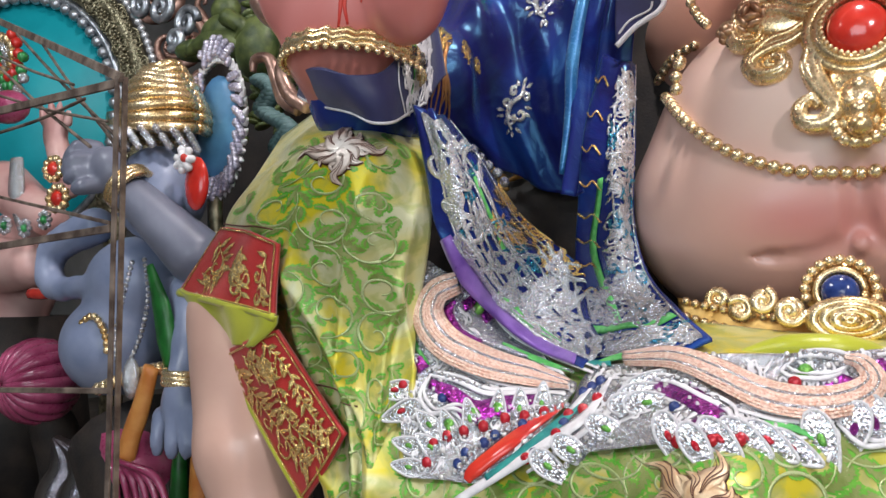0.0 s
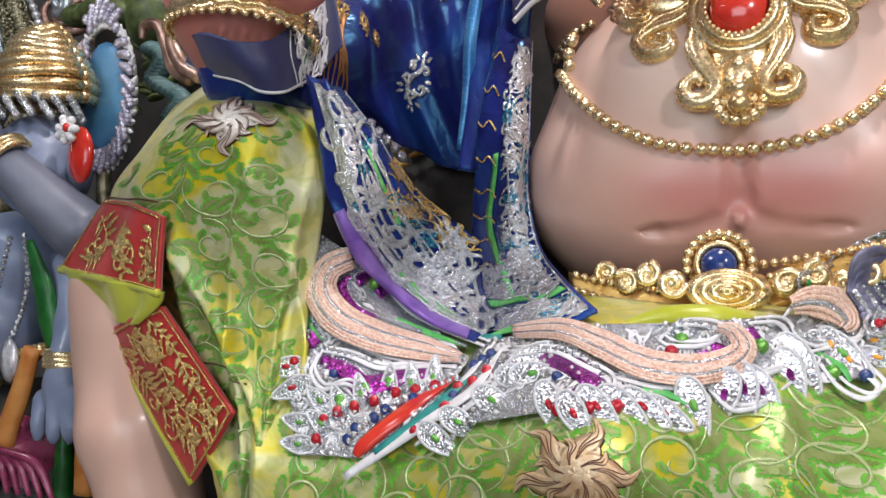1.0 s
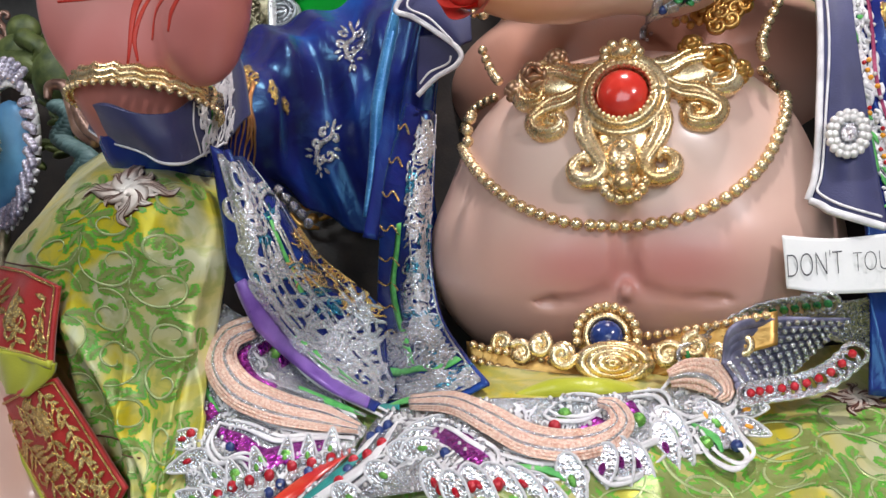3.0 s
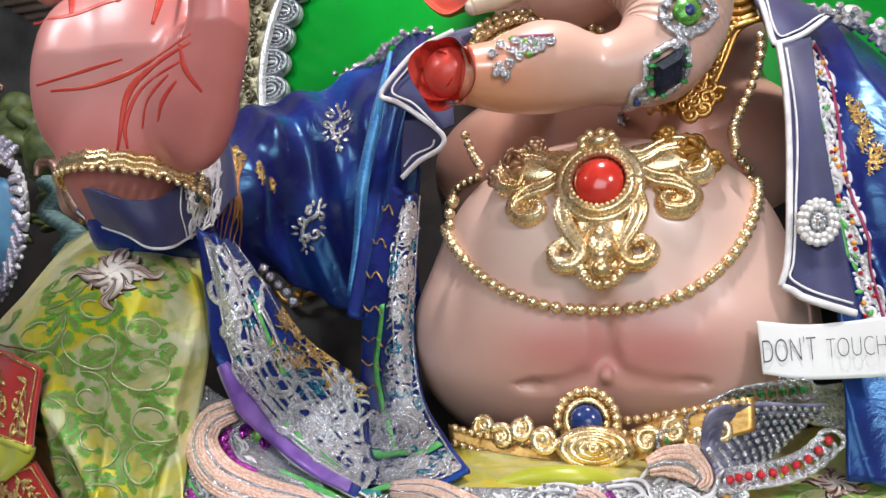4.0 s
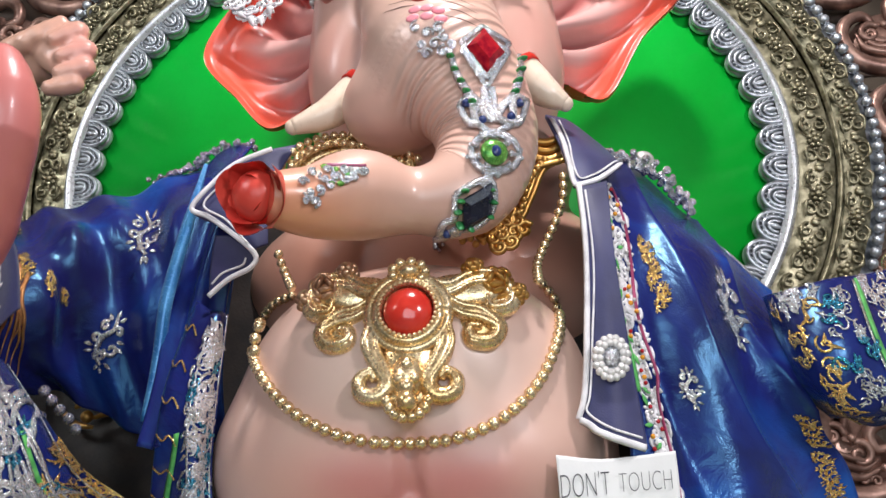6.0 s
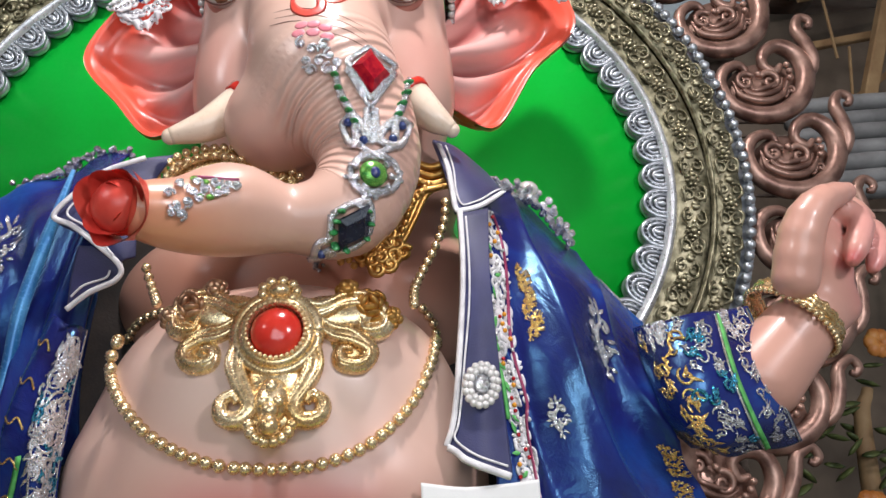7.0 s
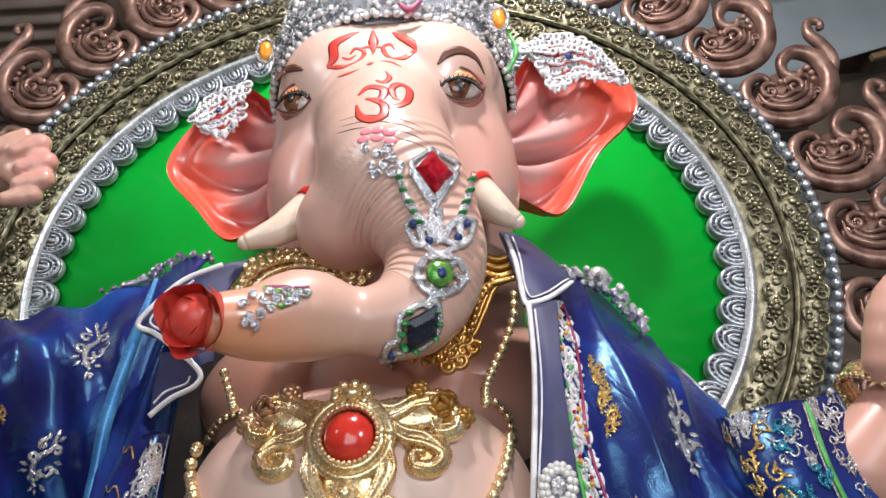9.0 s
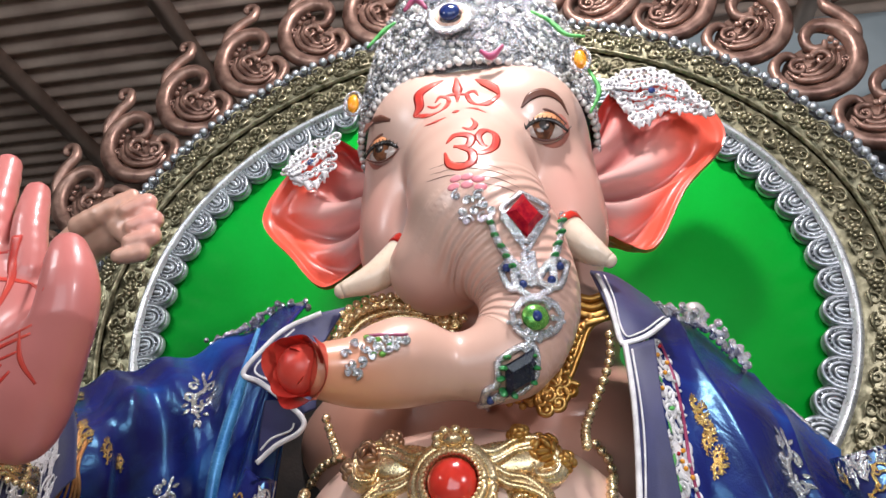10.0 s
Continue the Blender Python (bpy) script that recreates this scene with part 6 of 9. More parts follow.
gm = {"green_stone": bead_mesh("green_stone", (0.016, 0.009, 0.023), GREENGEM, 8, 5), "clear_stone": bead_mesh("clear_stone", 0.009, SILVER, 7, 5), "blue_stone": bead_mesh("blue_stone", 0.015, BLUEGEM, 9, 6)}
for kind, pts in (("green_stone", [(0.129, 2.200, 2.892), (0.142, 2.200, 2.845), (0.162, 2.200, 2.803), (0.178, 2.200, 2.766), (0.194, 2.200, 2.729), (0.339, 2.200, 2.871), (0.336, 2.200, 2.831), (0.326, 2.200, 2.792), (0.316, 2.200, 2.753), (0.148, 2.200, 2.412), (0.159, 2.200, 2.440), (0.230, 2.200, 2.442), (0.238, 2.200, 2.407), (0.226, 2.200, 2.370), (0.169, 2.200, 2.336), (0.138, 2.200, 2.382), (0.142, 2.200, 2.344)]), ("blue_stone", [(0.176, 2.200, 2.727), (0.329, 2.200, 2.717), (0.221, 2.200, 2.665), (0.303, 2.200, 2.673), (0.104, 2.200, 2.321)]),
                  ("clear_stone", [(0.166, 2.200, 2.901), (0.182, 2.200, 2.874), (0.197, 2.200, 2.846), (0.211, 2.200, 2.819), (0.297, 2.200, 2.887), (0.280, 2.200, 2.860), (0.264, 2.200, 2.834), (0.237, 2.200, 2.786), (0.246, 2.200, 2.760), (0.237, 2.200, 2.737), (0.253, 2.200, 2.736), (0.246, 2.200, 2.709), (0.238, 2.200, 2.687), (0.253, 2.200, 2.685), (0.247, 2.200, 2.659), (0.211, 2.200, 2.704), (0.281, 2.200, 2.702), (0.253, 2.200, 2.484), (0.219, 2.200, 2.485), (0.237, 2.200, 2.495), (0.171, 2.200, 2.544), (0.324, 2.200, 2.538), (0.090, 2.200, 2.284), (0.079, 2.200, 2.268)])):
    for p in pts:
        c, n = onto(p, 0.012)
        ob = new(kind, gm[kind])
        ob.parent, ob.location = trunk_orn, c
        ob.rotation_euler = Matrix(frame_at(c, n).tolist()).to_euler()
c, m = jewel(trunk_orn, "medallion", (0.249, 2.200, 2.557), (0.045, 0.045, 0.022), GREENFOIL, "green feather-eye medallion", 0.012)
s = Soup()
ball(s, c + m @ V(0, -0.005, 0.02), (0.016, 0.02, 0.008), 10, 6, 0, m)
part("medallion_eye", s, BLUEGEM, trunk_orn)
s = Soup()
for q in np.linspace(0, 2 * np.pi, 9, endpoint=False):
    tube(s, [c + m @ V(0.05 * math.cos(q), 0.05 * math.sin(q), 0.0), c + m @ V(0.082 * math.cos(q), 0.082 * math.sin(q), -0.008)], [0.013, 0.003], 6, 6)
each("medallion_petal", s, SILVER, trunk_orn)
s = Soup()
for q in [(0.000, 2.400, 3.132), (0.037, 2.400, 3.105), (0.078, 2.400, 3.124), (0.015, 2.400, 3.060), (0.066, 2.400, 3.062), (0.098, 2.400, 3.087), (0.035, 2.400, 3.024), (0.092, 2.400, 3.030), (0.117, 2.400, 3.057)]:
    cc, nn = onto(q, 0.004)
    mm = frame_at(cc, nn)
    scroll_on(s, cc, mm, 0, 0, 0.022, rng.random() * 6, 1, 0.005, 1.1, 0.002)
    ball(s, cc, (0.012, 0.012, 0.006), 8, 5, 0, mm)
part("brow_lace", s, SILVER, trunk_orn, "silver lace patch")

curl_orn = thing("trunk_curl_ornament", "silver and green beaded patch on the curled trunk", "ornament")
s = Soup()
for k, q in enumerate([(-0.306, 2.100, 2.449), (-0.276, 2.100, 2.475), (-0.244, 2.100, 2.458), (-0.287, 2.100, 2.418), (-0.257, 2.100, 2.425), (-0.233, 2.100, 2.482), (-0.210, 2.100, 2.460), (-0.181, 2.100, 2.479), (-0.152, 2.100, 2.480), (-0.129, 2.100, 2.478), (-0.269, 2.100, 2.391), (-0.293, 2.100, 2.396), (-0.223, 2.100, 2.436), (-0.156, 2.100, 2.461), (-0.179, 2.100, 2.454)]):
    cc, nn = onto(q, 0.006)
    mm = frame_at(cc, nn)
    scroll_on(s, cc, mm, 0, 0, 0.016, k * 1.1, 1, 0.005, 1.2, 0.004)
    ball(s, cc + mm @ V(0, 0, 0.005), 0.008, 7, 5)
part("lace", s, SILVER, curl_orn)
s = Soup()
for q in [(-0.223, 2.100, 2.443), (-0.196, 2.100, 2.441), (-0.173, 2.100, 2.467), (-0.211, 2.100, 2.484), (-0.242, 2.100, 2.493)]:
    cc, nn = onto(q, 0.008)
    ball(s, cc, (0.012, 0.009, 0.007), 8, 5, 0, frame_at(cc, nn))
each("green_stone", s, GREENFOIL, curl_orn)
s = Soup()
setting(s, [(-0.245, 2.100, 2.497), (-0.190, 2.100, 2.497), (-0.122, 2.100, 2.492)], 0.006, 12)
part("edge_cord", s, PINKPAINT, curl_orn)


def ear_lace(pts, tip, seedling, label):
    """Lace sewn over the top of an ear: a field of curls ending in points."""
    rng = random.Random(seedling)
    ob = thing("ear_ornament", label, "ornament", "ear ornaments")
    lace, studs = Soup(), Soup()
    n, m_rows = (20, 7) if len(pts) > 3 else (12, 5)
    top = spline(pts, n)
    low = spline(tip, n)
    m = frame_at(top[0], (0, -1, 0.1))
    for i in range(n):
        for j in range(m_rows):
            c = top[i] * (1 - j / (m_rows - 1)) + low[i] * (j / (m_rows - 1)) + V(0, -0.035 - 0.02 * math.sin(j), 0)
            scroll_on(lace, c, m, 0, 0, 0.020 + 0.008 * rng.random(), rng.random() * 6, rng.choice((-1, 1)), 0.0065, 1.1, 0.004)
            ball(studs, c + V(0, -0.008, 0), 0.009, 7, 5)
    for i in range(0, n, 3):
        d = unit(low[i] - top[i])
        tube(lace, [low[i] + V(0, -0.04, 0), low[i] + d * 0.045 + V(0, -0.04, 0)], [0.02, 0.002], 5, 6)
    part("lace", lace, WHITECORD, ob)
    tagged(part("stud_work", studs, SILVER, ob), kind="stuff")
    s = Soup()
    cc = (top[n // 2] + low[n // 2]) / 2 + V(0, -0.06, 0)
    ball(s, cc, (0.018, 0.008, 0.018), 10, 6)
    part("centre_stone", s, BLUEGEM, ob)


ear_lace([(-0.971, 3.160, 3.781), (-0.876, 3.160, 3.911), (-0.715, 3.160, 3.960)], [(-0.908, 3.160, 3.731), (-0.818, 3.160, 3.698), (-0.736, 3.160, 3.793)], 3, "white lace sewn over the small folded ear")
ear_lace([(0.617, 3.200, 4.106), (0.750, 3.200, 4.182), (0.936, 3.200, 4.141), (1.068, 3.200, 3.943)], [(0.685, 3.200, 4.096), (0.769, 3.200, 3.883), (0.897, 3.200, 3.949), (1.099, 3.200, 3.896)], 5, "white lace sewn over the broad ear")

# ---- crown ----
crown = thing("jewelled_crown", "tall silver crown crusted with pearls and coloured stones", "crown")
rng = random.Random(11)
HC = V(0.0, 3.10, 3.565)


def on_crown(a, h):
    """a: angle round the head from the front; h: height up the crown."""
    r = 0.545 * (1 - 0.10 * h) + 0.04 * math.sin(3 * h)
    return HC + V(r * math.sin(a), -r * 0.78 * math.cos(a), 0.30 * math.cos(a * 0.9) * 0.75 - 0.06 + h * 0.72)


n, k = 60, 18
v = [on_crown(a, h) for a in np.linspace(-2.2, 2.2, n) for h in np.linspace(0.30, 1.25, k)]
inner = [q - (q - HC) * 0.05 for q in v]
s = Soup().add(v + inner, grid_faces(n, k) + [tuple(i + n * k for i in q[::-1]) for q in grid_faces(n, k)])
part("shell", s, SILVER, crown, "silver sequined shell")
lace, pearls = Soup(), Soup()
for i in range(900):
    a, h = rng.uniform(-1.7, 1.7), rng.uniform(0.31, 1.1)
    c = on_crown(a, h)
    m = frame_at(c, unit(c - HC) * V(1, 1, 0.2))
    if i % 3:
        ball(pearls, c + m @ V(0, 0, 0.01), rng.uniform(0.008, 0.016), 7, 5)
    else:
        scroll_on(lace, c, m, 0, 0, rng.uniform(0.02, 0.035), rng.random() * 6, rng.choice((-1, 1)), 0.008, 1.2, 0.01)
tagged(part("pearl_crust", pearls, PEARL, crown), kind="stuff")
tagged(part("wire_curl_crust", lace, SILVER, crown), kind="stuff")
s = Soup()
for a in np.linspace(-1.75, 1.75, 46):
    ball(s, on_crown(a, 0.30) + V(0, -0.012, 0), 0.017, 8, 5)
each("edge_pearl", s, PEARL, crown)
g0 = V(*(-0.050, 2.620, 4.184))
gmx = frame_at(g0, (0, -1, 0.15))
crown_stone = gem(crown, "blue_stone", g0 + V(0, -0.03, 0), gmx, (0.048, 0.048, 0.03), BLUEGEM, "round navy stone")
for r, mat, nm in ((0.062, PEACH, "peach_ring"), (0.082, WHITECORD, "white_ring"), (0.10, SILVER, "silver_ring")):
    s = Soup()
    tube(s, [g0 + gmx @ V(r * math.cos(q), r * math.sin(q), 0.0) for q in np.linspace(0, 2 * np.pi, 32)], 0.012, seg=7, even=True)
    part(nm, s, mat, crown_stone)
for q, mat in (((0.501, 2.750, 3.926), ORANGE), ((-0.538, 2.850, 3.905), ORANGE)):
    s = Soup()
    ball(s, V(*q) + V(0, -0.05, 0), (0.028, 0.02, 0.05), 12, 8)
    orange_ob = part("orange_stone", s, mat, crown)
    s = Soup()
    tube(s, [V(*q) + V(0.04 * math.cos(t), -0.05, 0.064 * math.sin(t)) for t in np.linspace(0, 2 * np.pi, 26)], 0.009, seg=6, even=True)
    part("stone_frame", s, SILVER, orange_ob)
s = Soup()
for pts in ([(0.308, 2.700, 4.230), (0.380, 2.700, 4.168), (0.448, 2.700, 4.076), (0.532, 2.700, 4.047)], [(-0.441, 2.660, 4.100), (-0.364, 2.660, 4.188), (-0.311, 2.660, 4.230)], [(0.530, 2.720, 3.891), (0.566, 2.720, 3.765), (0.520, 2.720, 3.655)]):
    tube(s, pts, [0.006, 0.012, 0.006], 20, 6)
each("green_trim", s, GREENCORD, crown)
s = Soup()
for pts in ([(-0.268, 2.640, 4.272), (-0.215, 2.640, 4.332), (-0.162, 2.640, 4.271)], [(0.080, 2.600, 3.953), (0.127, 2.600, 3.915), (0.178, 2.600, 3.969)]):
    tube(s, pts, [0.008, 0.018, 0.008], 20, 6)
each("pink_trim", s, PINKPAINT, crown)


# ---- bangles ----
def bangle(c, axis, r, label, wire):
    ob = thing("bangle", label, "bangle", "bangles")
    m = frame_at(c, axis, (0, 1, 0))
    s = Soup()
    n = 64
    for off, w in ((-0.018, 0.012), (0.0, 0.016), (0.018, 0.012)):
        q = np.linspace(0, 2 * np.pi, n)
        tube(s, [V(*c) + m @ V((r + 0.004 * math.sin(22 * t)) * math.cos(t), (r * 0.86 + 0.004 * math.sin(22 * t)) * math.sin(t), off + 0.006 * math.cos(22 * t)) for t in q], w, seg=7, even=True)
    part("ring", s, GOLD, ob)
    beads(ob, "bead", wire, [V(*c) + m @ V((r + 0.014) * math.cos(t), (r * 0.86 + 0.012) * math.sin(t), -0.034) for t in np.linspace(0, 2 * np.pi, 46, endpoint=False)])


stud = bead_mesh("bead", 0.011, GOLD, 8, 5)
bangle((-1.450, 2.020, 2.150), unit(V(0.08, 0.10, 1)), 0.228, "twisted gold bangle on the raised wrist", stud)
bangle((1.696, 2.630, 2.223), unit(V(0.62, 0.05, 0.72)), 0.155, "twisted gold bangle on the lowered wrist", stud)

# ---- embroidery, piping and braid ----
rng = random.Random(21)


def stitched(parent, name, mat, label=""):
    """Opens a gathering of stitches; call close() to hang it on its garment."""
    s = Soup()

    def close():
        if len(s.cuts) < 12:
            each(name, s, mat, parent, label)
        else:
            tagged(part(name, s, mat, parent, label), kind="stuff")

    return s, close


# white piping on lapels and collar
pipe, done = stitched(lapel_l.ob, "piping", WHITECORD, "white piping")
tube(pipe, [(-0.547, 2.560, 2.777), (-0.679, 2.560, 2.726), (-0.767, 2.560, 2.647), (-0.829, 2.560, 2.564), (-0.766, 2.560, 2.529), (-0.689, 2.560, 2.473), (-0.592, 2.560, 2.387), (-0.601, 2.560, 2.337), (-0.678, 2.560, 2.297), (-0.746, 2.560, 2.239)], 0.010, 80, 7, 0.6, V(0, -1, 0))
tube(pipe, [(-0.642, 2.550, 2.717), (-0.730, 2.550, 2.639), (-0.781, 2.550, 2.567), (-0.697, 2.550, 2.510), (-0.614, 2.550, 2.420)], 0.004, 60, 6, 0.6, V(0, -1, 0))
tube(pipe, [(-0.625, 2.570, 2.374), (-0.638, 2.570, 2.347), (-0.703, 2.570, 2.323), (-0.741, 2.570, 2.284)], 0.004, 40, 6, 0.6, V(0, -1, 0))
done()
pipe, done = stitched(collar_r.ob, "piping", WHITECORD, "white piping")
collar_r.line(pipe, [(0.465, 2.600, 2.855), (0.501, 2.600, 2.724), (0.531, 2.600, 2.592), (0.609, 2.600, 2.618), (0.692, 2.600, 2.661)], 0.011, 60, 0.005)
collar_r.line(pipe, [(0.486, 2.600, 2.845), (0.521, 2.600, 2.724), (0.549, 2.600, 2.617), (0.609, 2.600, 2.639), (0.676, 2.600, 2.678)], 0.004, 60, 0.005)
done()
pipe, done = stitched(lapel_r.ob, "piping", WHITECORD, "white piping")
lapel_r.line(pipe, [(0.529, 2.500, 2.548), (0.540, 2.500, 2.303), (0.522, 2.500, 2.047), (0.502, 2.500, 1.857), (0.479, 2.500, 1.788)], 0.011, 60, 0.005)
lapel_r.line(pipe, [(0.475, 2.400, 1.781), (0.548, 2.400, 1.733), (0.655, 2.400, 1.694)], 0.012, 40, 0.005)
lapel_r.line(pipe, [(0.551, 2.500, 2.538), (0.560, 2.500, 2.303), (0.541, 2.500, 2.047), (0.521, 2.500, 1.857), (0.505, 2.500, 1.807), (0.564, 2.500, 1.760), (0.661, 2.500, 1.726)], 0.004, 70, 0.005)
done()

# silver sprays on the velvet
spray, done = stitched(sleeve_l.ob, "silver_spray", SILVER, "silver embroidered spray")
sleeve_l.crest(spray, (-1.100, 2.800, 2.542), 0.13, 0, 0.1, 0.008)
done()
spray, done = stitched(sleeve_l.ob, "silver_spray", SILVER, "silver embroidered spray")
sleeve_l.crest(spray, (-1.218, 2.800, 2.137), 0.12, 0, -0.2, 0.008)
done()
spray, done = stitched(sleeve_r.ob, "silver_spray", SILVER, "silver embroidered spray")
sleeve_r.crest(spray, (0.976, 2.500, 2.117), 0.12, 0, 0.25, 0.008)
done()
spray, done = stitched(sleeve_r.ob, "silver_spray", SILVER, "silver embroidered spray")
sleeve_r.crest(spray, (1.083, 2.700, 2.338), 0.06, 0, 0.9)
sleeve_r.crest(spray, (0.823, 2.500, 1.871), 0.06, 0, 0.1)
sleeve_r.crest(spray, (0.894, 2.500, 1.406), 0.10, 0, 0.1)
done()
gold, done = stitched(sleeve_r.ob, "gold_stitching", ZARI, "gold thread flames")
for k in range(9):
    q = V(*(0.752, 2.600, 2.371)) * (1 - k / 8) + V(*(0.771, 2.500, 2.136)) * (k / 8)
    sleeve_r.crest(gold, q + V(rng.uniform(-0.02, 0.02), 0, 0), 0.034, 0, rng.uniform(-0.6, 0.6), 0.003)
for k in range(8):
    q = V(*(1.197, 2.600, 1.771)) * (1 - k / 7) + V(*(1.244, 2.600, 1.534)) * (k / 7)
    sleeve_r.crest(gold, q, 0.04, 0, rng.uniform(-0.6, 0.6), 0.003)
for k in range(9):
    q = V(*(-1.457, 2.500, 2.483)) * (1 - k / 8) + V(*(-1.310, 2.600, 2.273)) * (k / 8)
    sleeve_l.crest(gold, q + V(rng.uniform(-0.05, 0.02), 0, 0), 0.04, 0, rng.uniform(-0.6, 0.6), 0.003)
done()
copper, done = stitched(sleeve_l.ob, "copper_stitching", COPPERY, "copper thread fringe")
for k in range(12):
    x = k / 11
    a = V(*(-1.394, 2.350, 2.431)) * (1 - x) + V(*(-1.363, 2.500, 2.319)) * x
    sleeve_l.line(copper, [a, a + V(-0.015, 0, -0.09), a + V(0.01, 0, -0.18), a + V(-0.02, 0, -0.26 - 0.06 * (k % 3))], [0.006, 0.008, 0.002], 20)
done()

# cuffs
def crowd(patch, soup, u0, u1, v0, v1, count, size, w=0.004):
    """Scatters sprays and curls thickly over part of a cloth."""
    for i in range(count):
        u, v = rng.uniform(u0, u1), rng.uniform(v0, v1)
        patch.curl(soup, u, v, size * rng.uniform(0.6, 1.2), rng.random() * 6.3, rng.choice((-1, 1)), w, rng.uniform(0.8, 1.4))
        for j in range(2):
            patch.leaf(soup, u, v, rng.random() * 6.3, size * rng.uniform(1.0, 2.0), w * 1.6)


lace, done = stitched(cuff_r.ob, "cuff_lace", SILVER, "white and silver cuff embroidery")
crowd(cuff_r, lace, 0.05, 0.95, 0.50, 0.64, 30, 0.022, 0.003)
crowd(cuff_r, lace, 0.05, 0.95, 0.78, 0.94, 34, 0.022, 0.003)
crowd(cuff_r, lace, 0.0, 0.12, 0.1, 0.95, 24, 0.022)
cuff_r.thread(lace, [(0.02, 0.70), (0.5, 0.70), (0.98, 0.70)], 0.006, 40, flat=0.16)
cuff_r.thread(lace, [(0.02, 0.97), (0.5, 0.97), (0.98, 0.97)], 0.006, 40, flat=0.16)
done()
lace, done = stitched(cuff_r.ob, "cuff_gold", ZARI, "gold cuff embroidery")
crowd(cuff_r, lace, 0.1, 0.95, 0.14, 0.44, 36, 0.026)
done()
lace, done = stitched(cuff_r.ob, "cuff_stripe", GREENCORD, "green cuff stripe")
cuff_r.thread(lace, [(0.02, 0.73), (0.5, 0.73), (0.98, 0.73)], 0.011, 40, flat=0.16)
cuff_l.thread(lace, [(0.05, 0.66), (0.5, 0.67), (0.95, 0.64)], 0.006, 30, flat=0.16)
done()
lace, done = stitched(cuff_l.ob, "cuff_lace", WHITECORD, "white and silver cuff embroidery")
crowd(cuff_l, lace, 0.1, 0.9, 0.62, 0.80, 36, 0.030)
cuff_l.thread(lace, [(0.97, 0.02), (0.97, 0.25), (0.97, 0.5), (0.97, 0.75)], 0.005, 50)
for k in range(5):
    cuff_l.thread(lace, [(0.05, 0.60 + 0.05 * k), (0.5, 0.58 + 0.05 * k), (0.95, 0.62 + 0.05 * k)], 0.004, 30)
done()

# embroidered front panel
lace, done = stitched(panel_l.ob, "panel_embroidery", SILVER, "silver scrollwork")
for i in range(13):
    u = 0.06 + 0.066 * i
    c = 0.70 - 0.05 * (i % 2)
    panel_l.curl(lace, u, c, 0.045, 0.5 + i * 2.2, 1 if i % 2 else -1, 0.006, 1.5)
    for k in range(5):
        panel_l.leaf(lace, u + 0.01, c + 0.04, 0.4 + 0.55 * k + (i % 2) * 2.6, 0.055, 0.008)
vine(rng, panel_l, lace, [(0.08, 0.85), (0.3, 0.82), (0.5, 0.84), (0.72, 0.80)], 0.004, 0.022, 0.022)
vine(rng, panel_l, lace, [(0.05, 0.55), (0.3, 0.50), (0.5, 0.52), (0.75, 0.50)], 0.004, 0.022, 0.022)
crowd(panel_l, lace, 0.84, 0.97, 0.08, 0.90, 60, 0.030)
crowd(panel_l, lace, 0.66, 0.78, 0.1, 0.9, 40, 0.026, 0.005)
crowd(panel_l, lace, 0.04, 0.70, 0.48, 0.90, 90, 0.026, 0.005)
panel_l.thread(lace, [(0.0, 0.95), (0.5, 0.95), (0.97, 0.95)], 0.004, 50)
panel_l.thread(lace, [(0.975, 0.03), (0.975, 0.5), (0.975, 0.95)], 0.005, 50)
done()
lace, done = stitched(panel_l.ob, "panel_stripe", GREENCORD, "green satin stripe")
panel_l.thread(lace, [(0.30, 0.30), (0.5, 0.22), (0.68, 0.40), (0.78, 0.44)], 0.011, 40, flat=0.16)
panel_l.thread(lace, [(0.80, 0.02), (0.795, 0.5), (0.80, 0.92)], 0.013, 40, flat=0.16)
done()
lace, done = stitched(panel_l.ob, "panel_gold", ZARI, "gold thread squiggles")
for i in range(8):
    u = 0.06 + 0.085 * i
    panel_l.thread(lace, [(u, 0.02), (u + 0.012, 0.12), (u - 0.005, 0.2), (u + 0.015, 0.3)], 0.004, 20)
done()
# bright blue ridge laid on the drape in place of a velvet highlight
shine, done = stitched(jacket, "satin_fold", plain("bright_blue_satin", (0.02, 0.16, 0.42), (0.10, 0.38, 0.70), 0.25, 0.2, 9, 90, 0.1, sheen=0.2), "raised bright blue strip standing in for a fold highlight")
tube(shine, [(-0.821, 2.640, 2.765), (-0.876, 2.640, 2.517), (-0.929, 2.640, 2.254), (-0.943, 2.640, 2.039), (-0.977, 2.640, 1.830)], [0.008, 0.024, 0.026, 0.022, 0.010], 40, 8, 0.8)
done()

# navy sash, crowded with silver
lace, done = stitched(sash.ob, "sash_embroidery", SILVER, "silver scrollwork")
crowd(sash, lace, 0.05, 0.95, 0.18, 0.90, 26, 0.055, 0.0095)
for k in range(6):
    v0 = 0.27 + 0.085 * k
    sash.thread(lace, [(0.05 + 0.05 * (k % 3), v0), (0.3, v0 + 0.05), (0.55, v0 - 0.04), (0.95, v0 + 0.02)], [0.003, 0.007, 0.003], 60)
for v in (0.2, 0.26, 0.72, 0.92):
    sash.thread(lace, [(0.02, v), (0.3, v), (0.6, v), (0.97, v)], 0.006, 60)
vine(rng, sash, lace, [(0.1, 0.35), (0.4, 0.36), (0.7, 0.34), (0.95, 0.4)], 0.008, 0.05, 0.07)
vine(rng, sash, lace, [(0.3, 0.62), (0.5, 0.64), (0.7, 0.6), (0.95, 0.6)], 0.008, 0.05, 0.07)
done()
CYAN = glitter("cyan_sequins", (0.01, 0.12, 0.25), (0.10, 0.50, 0.70), 240)
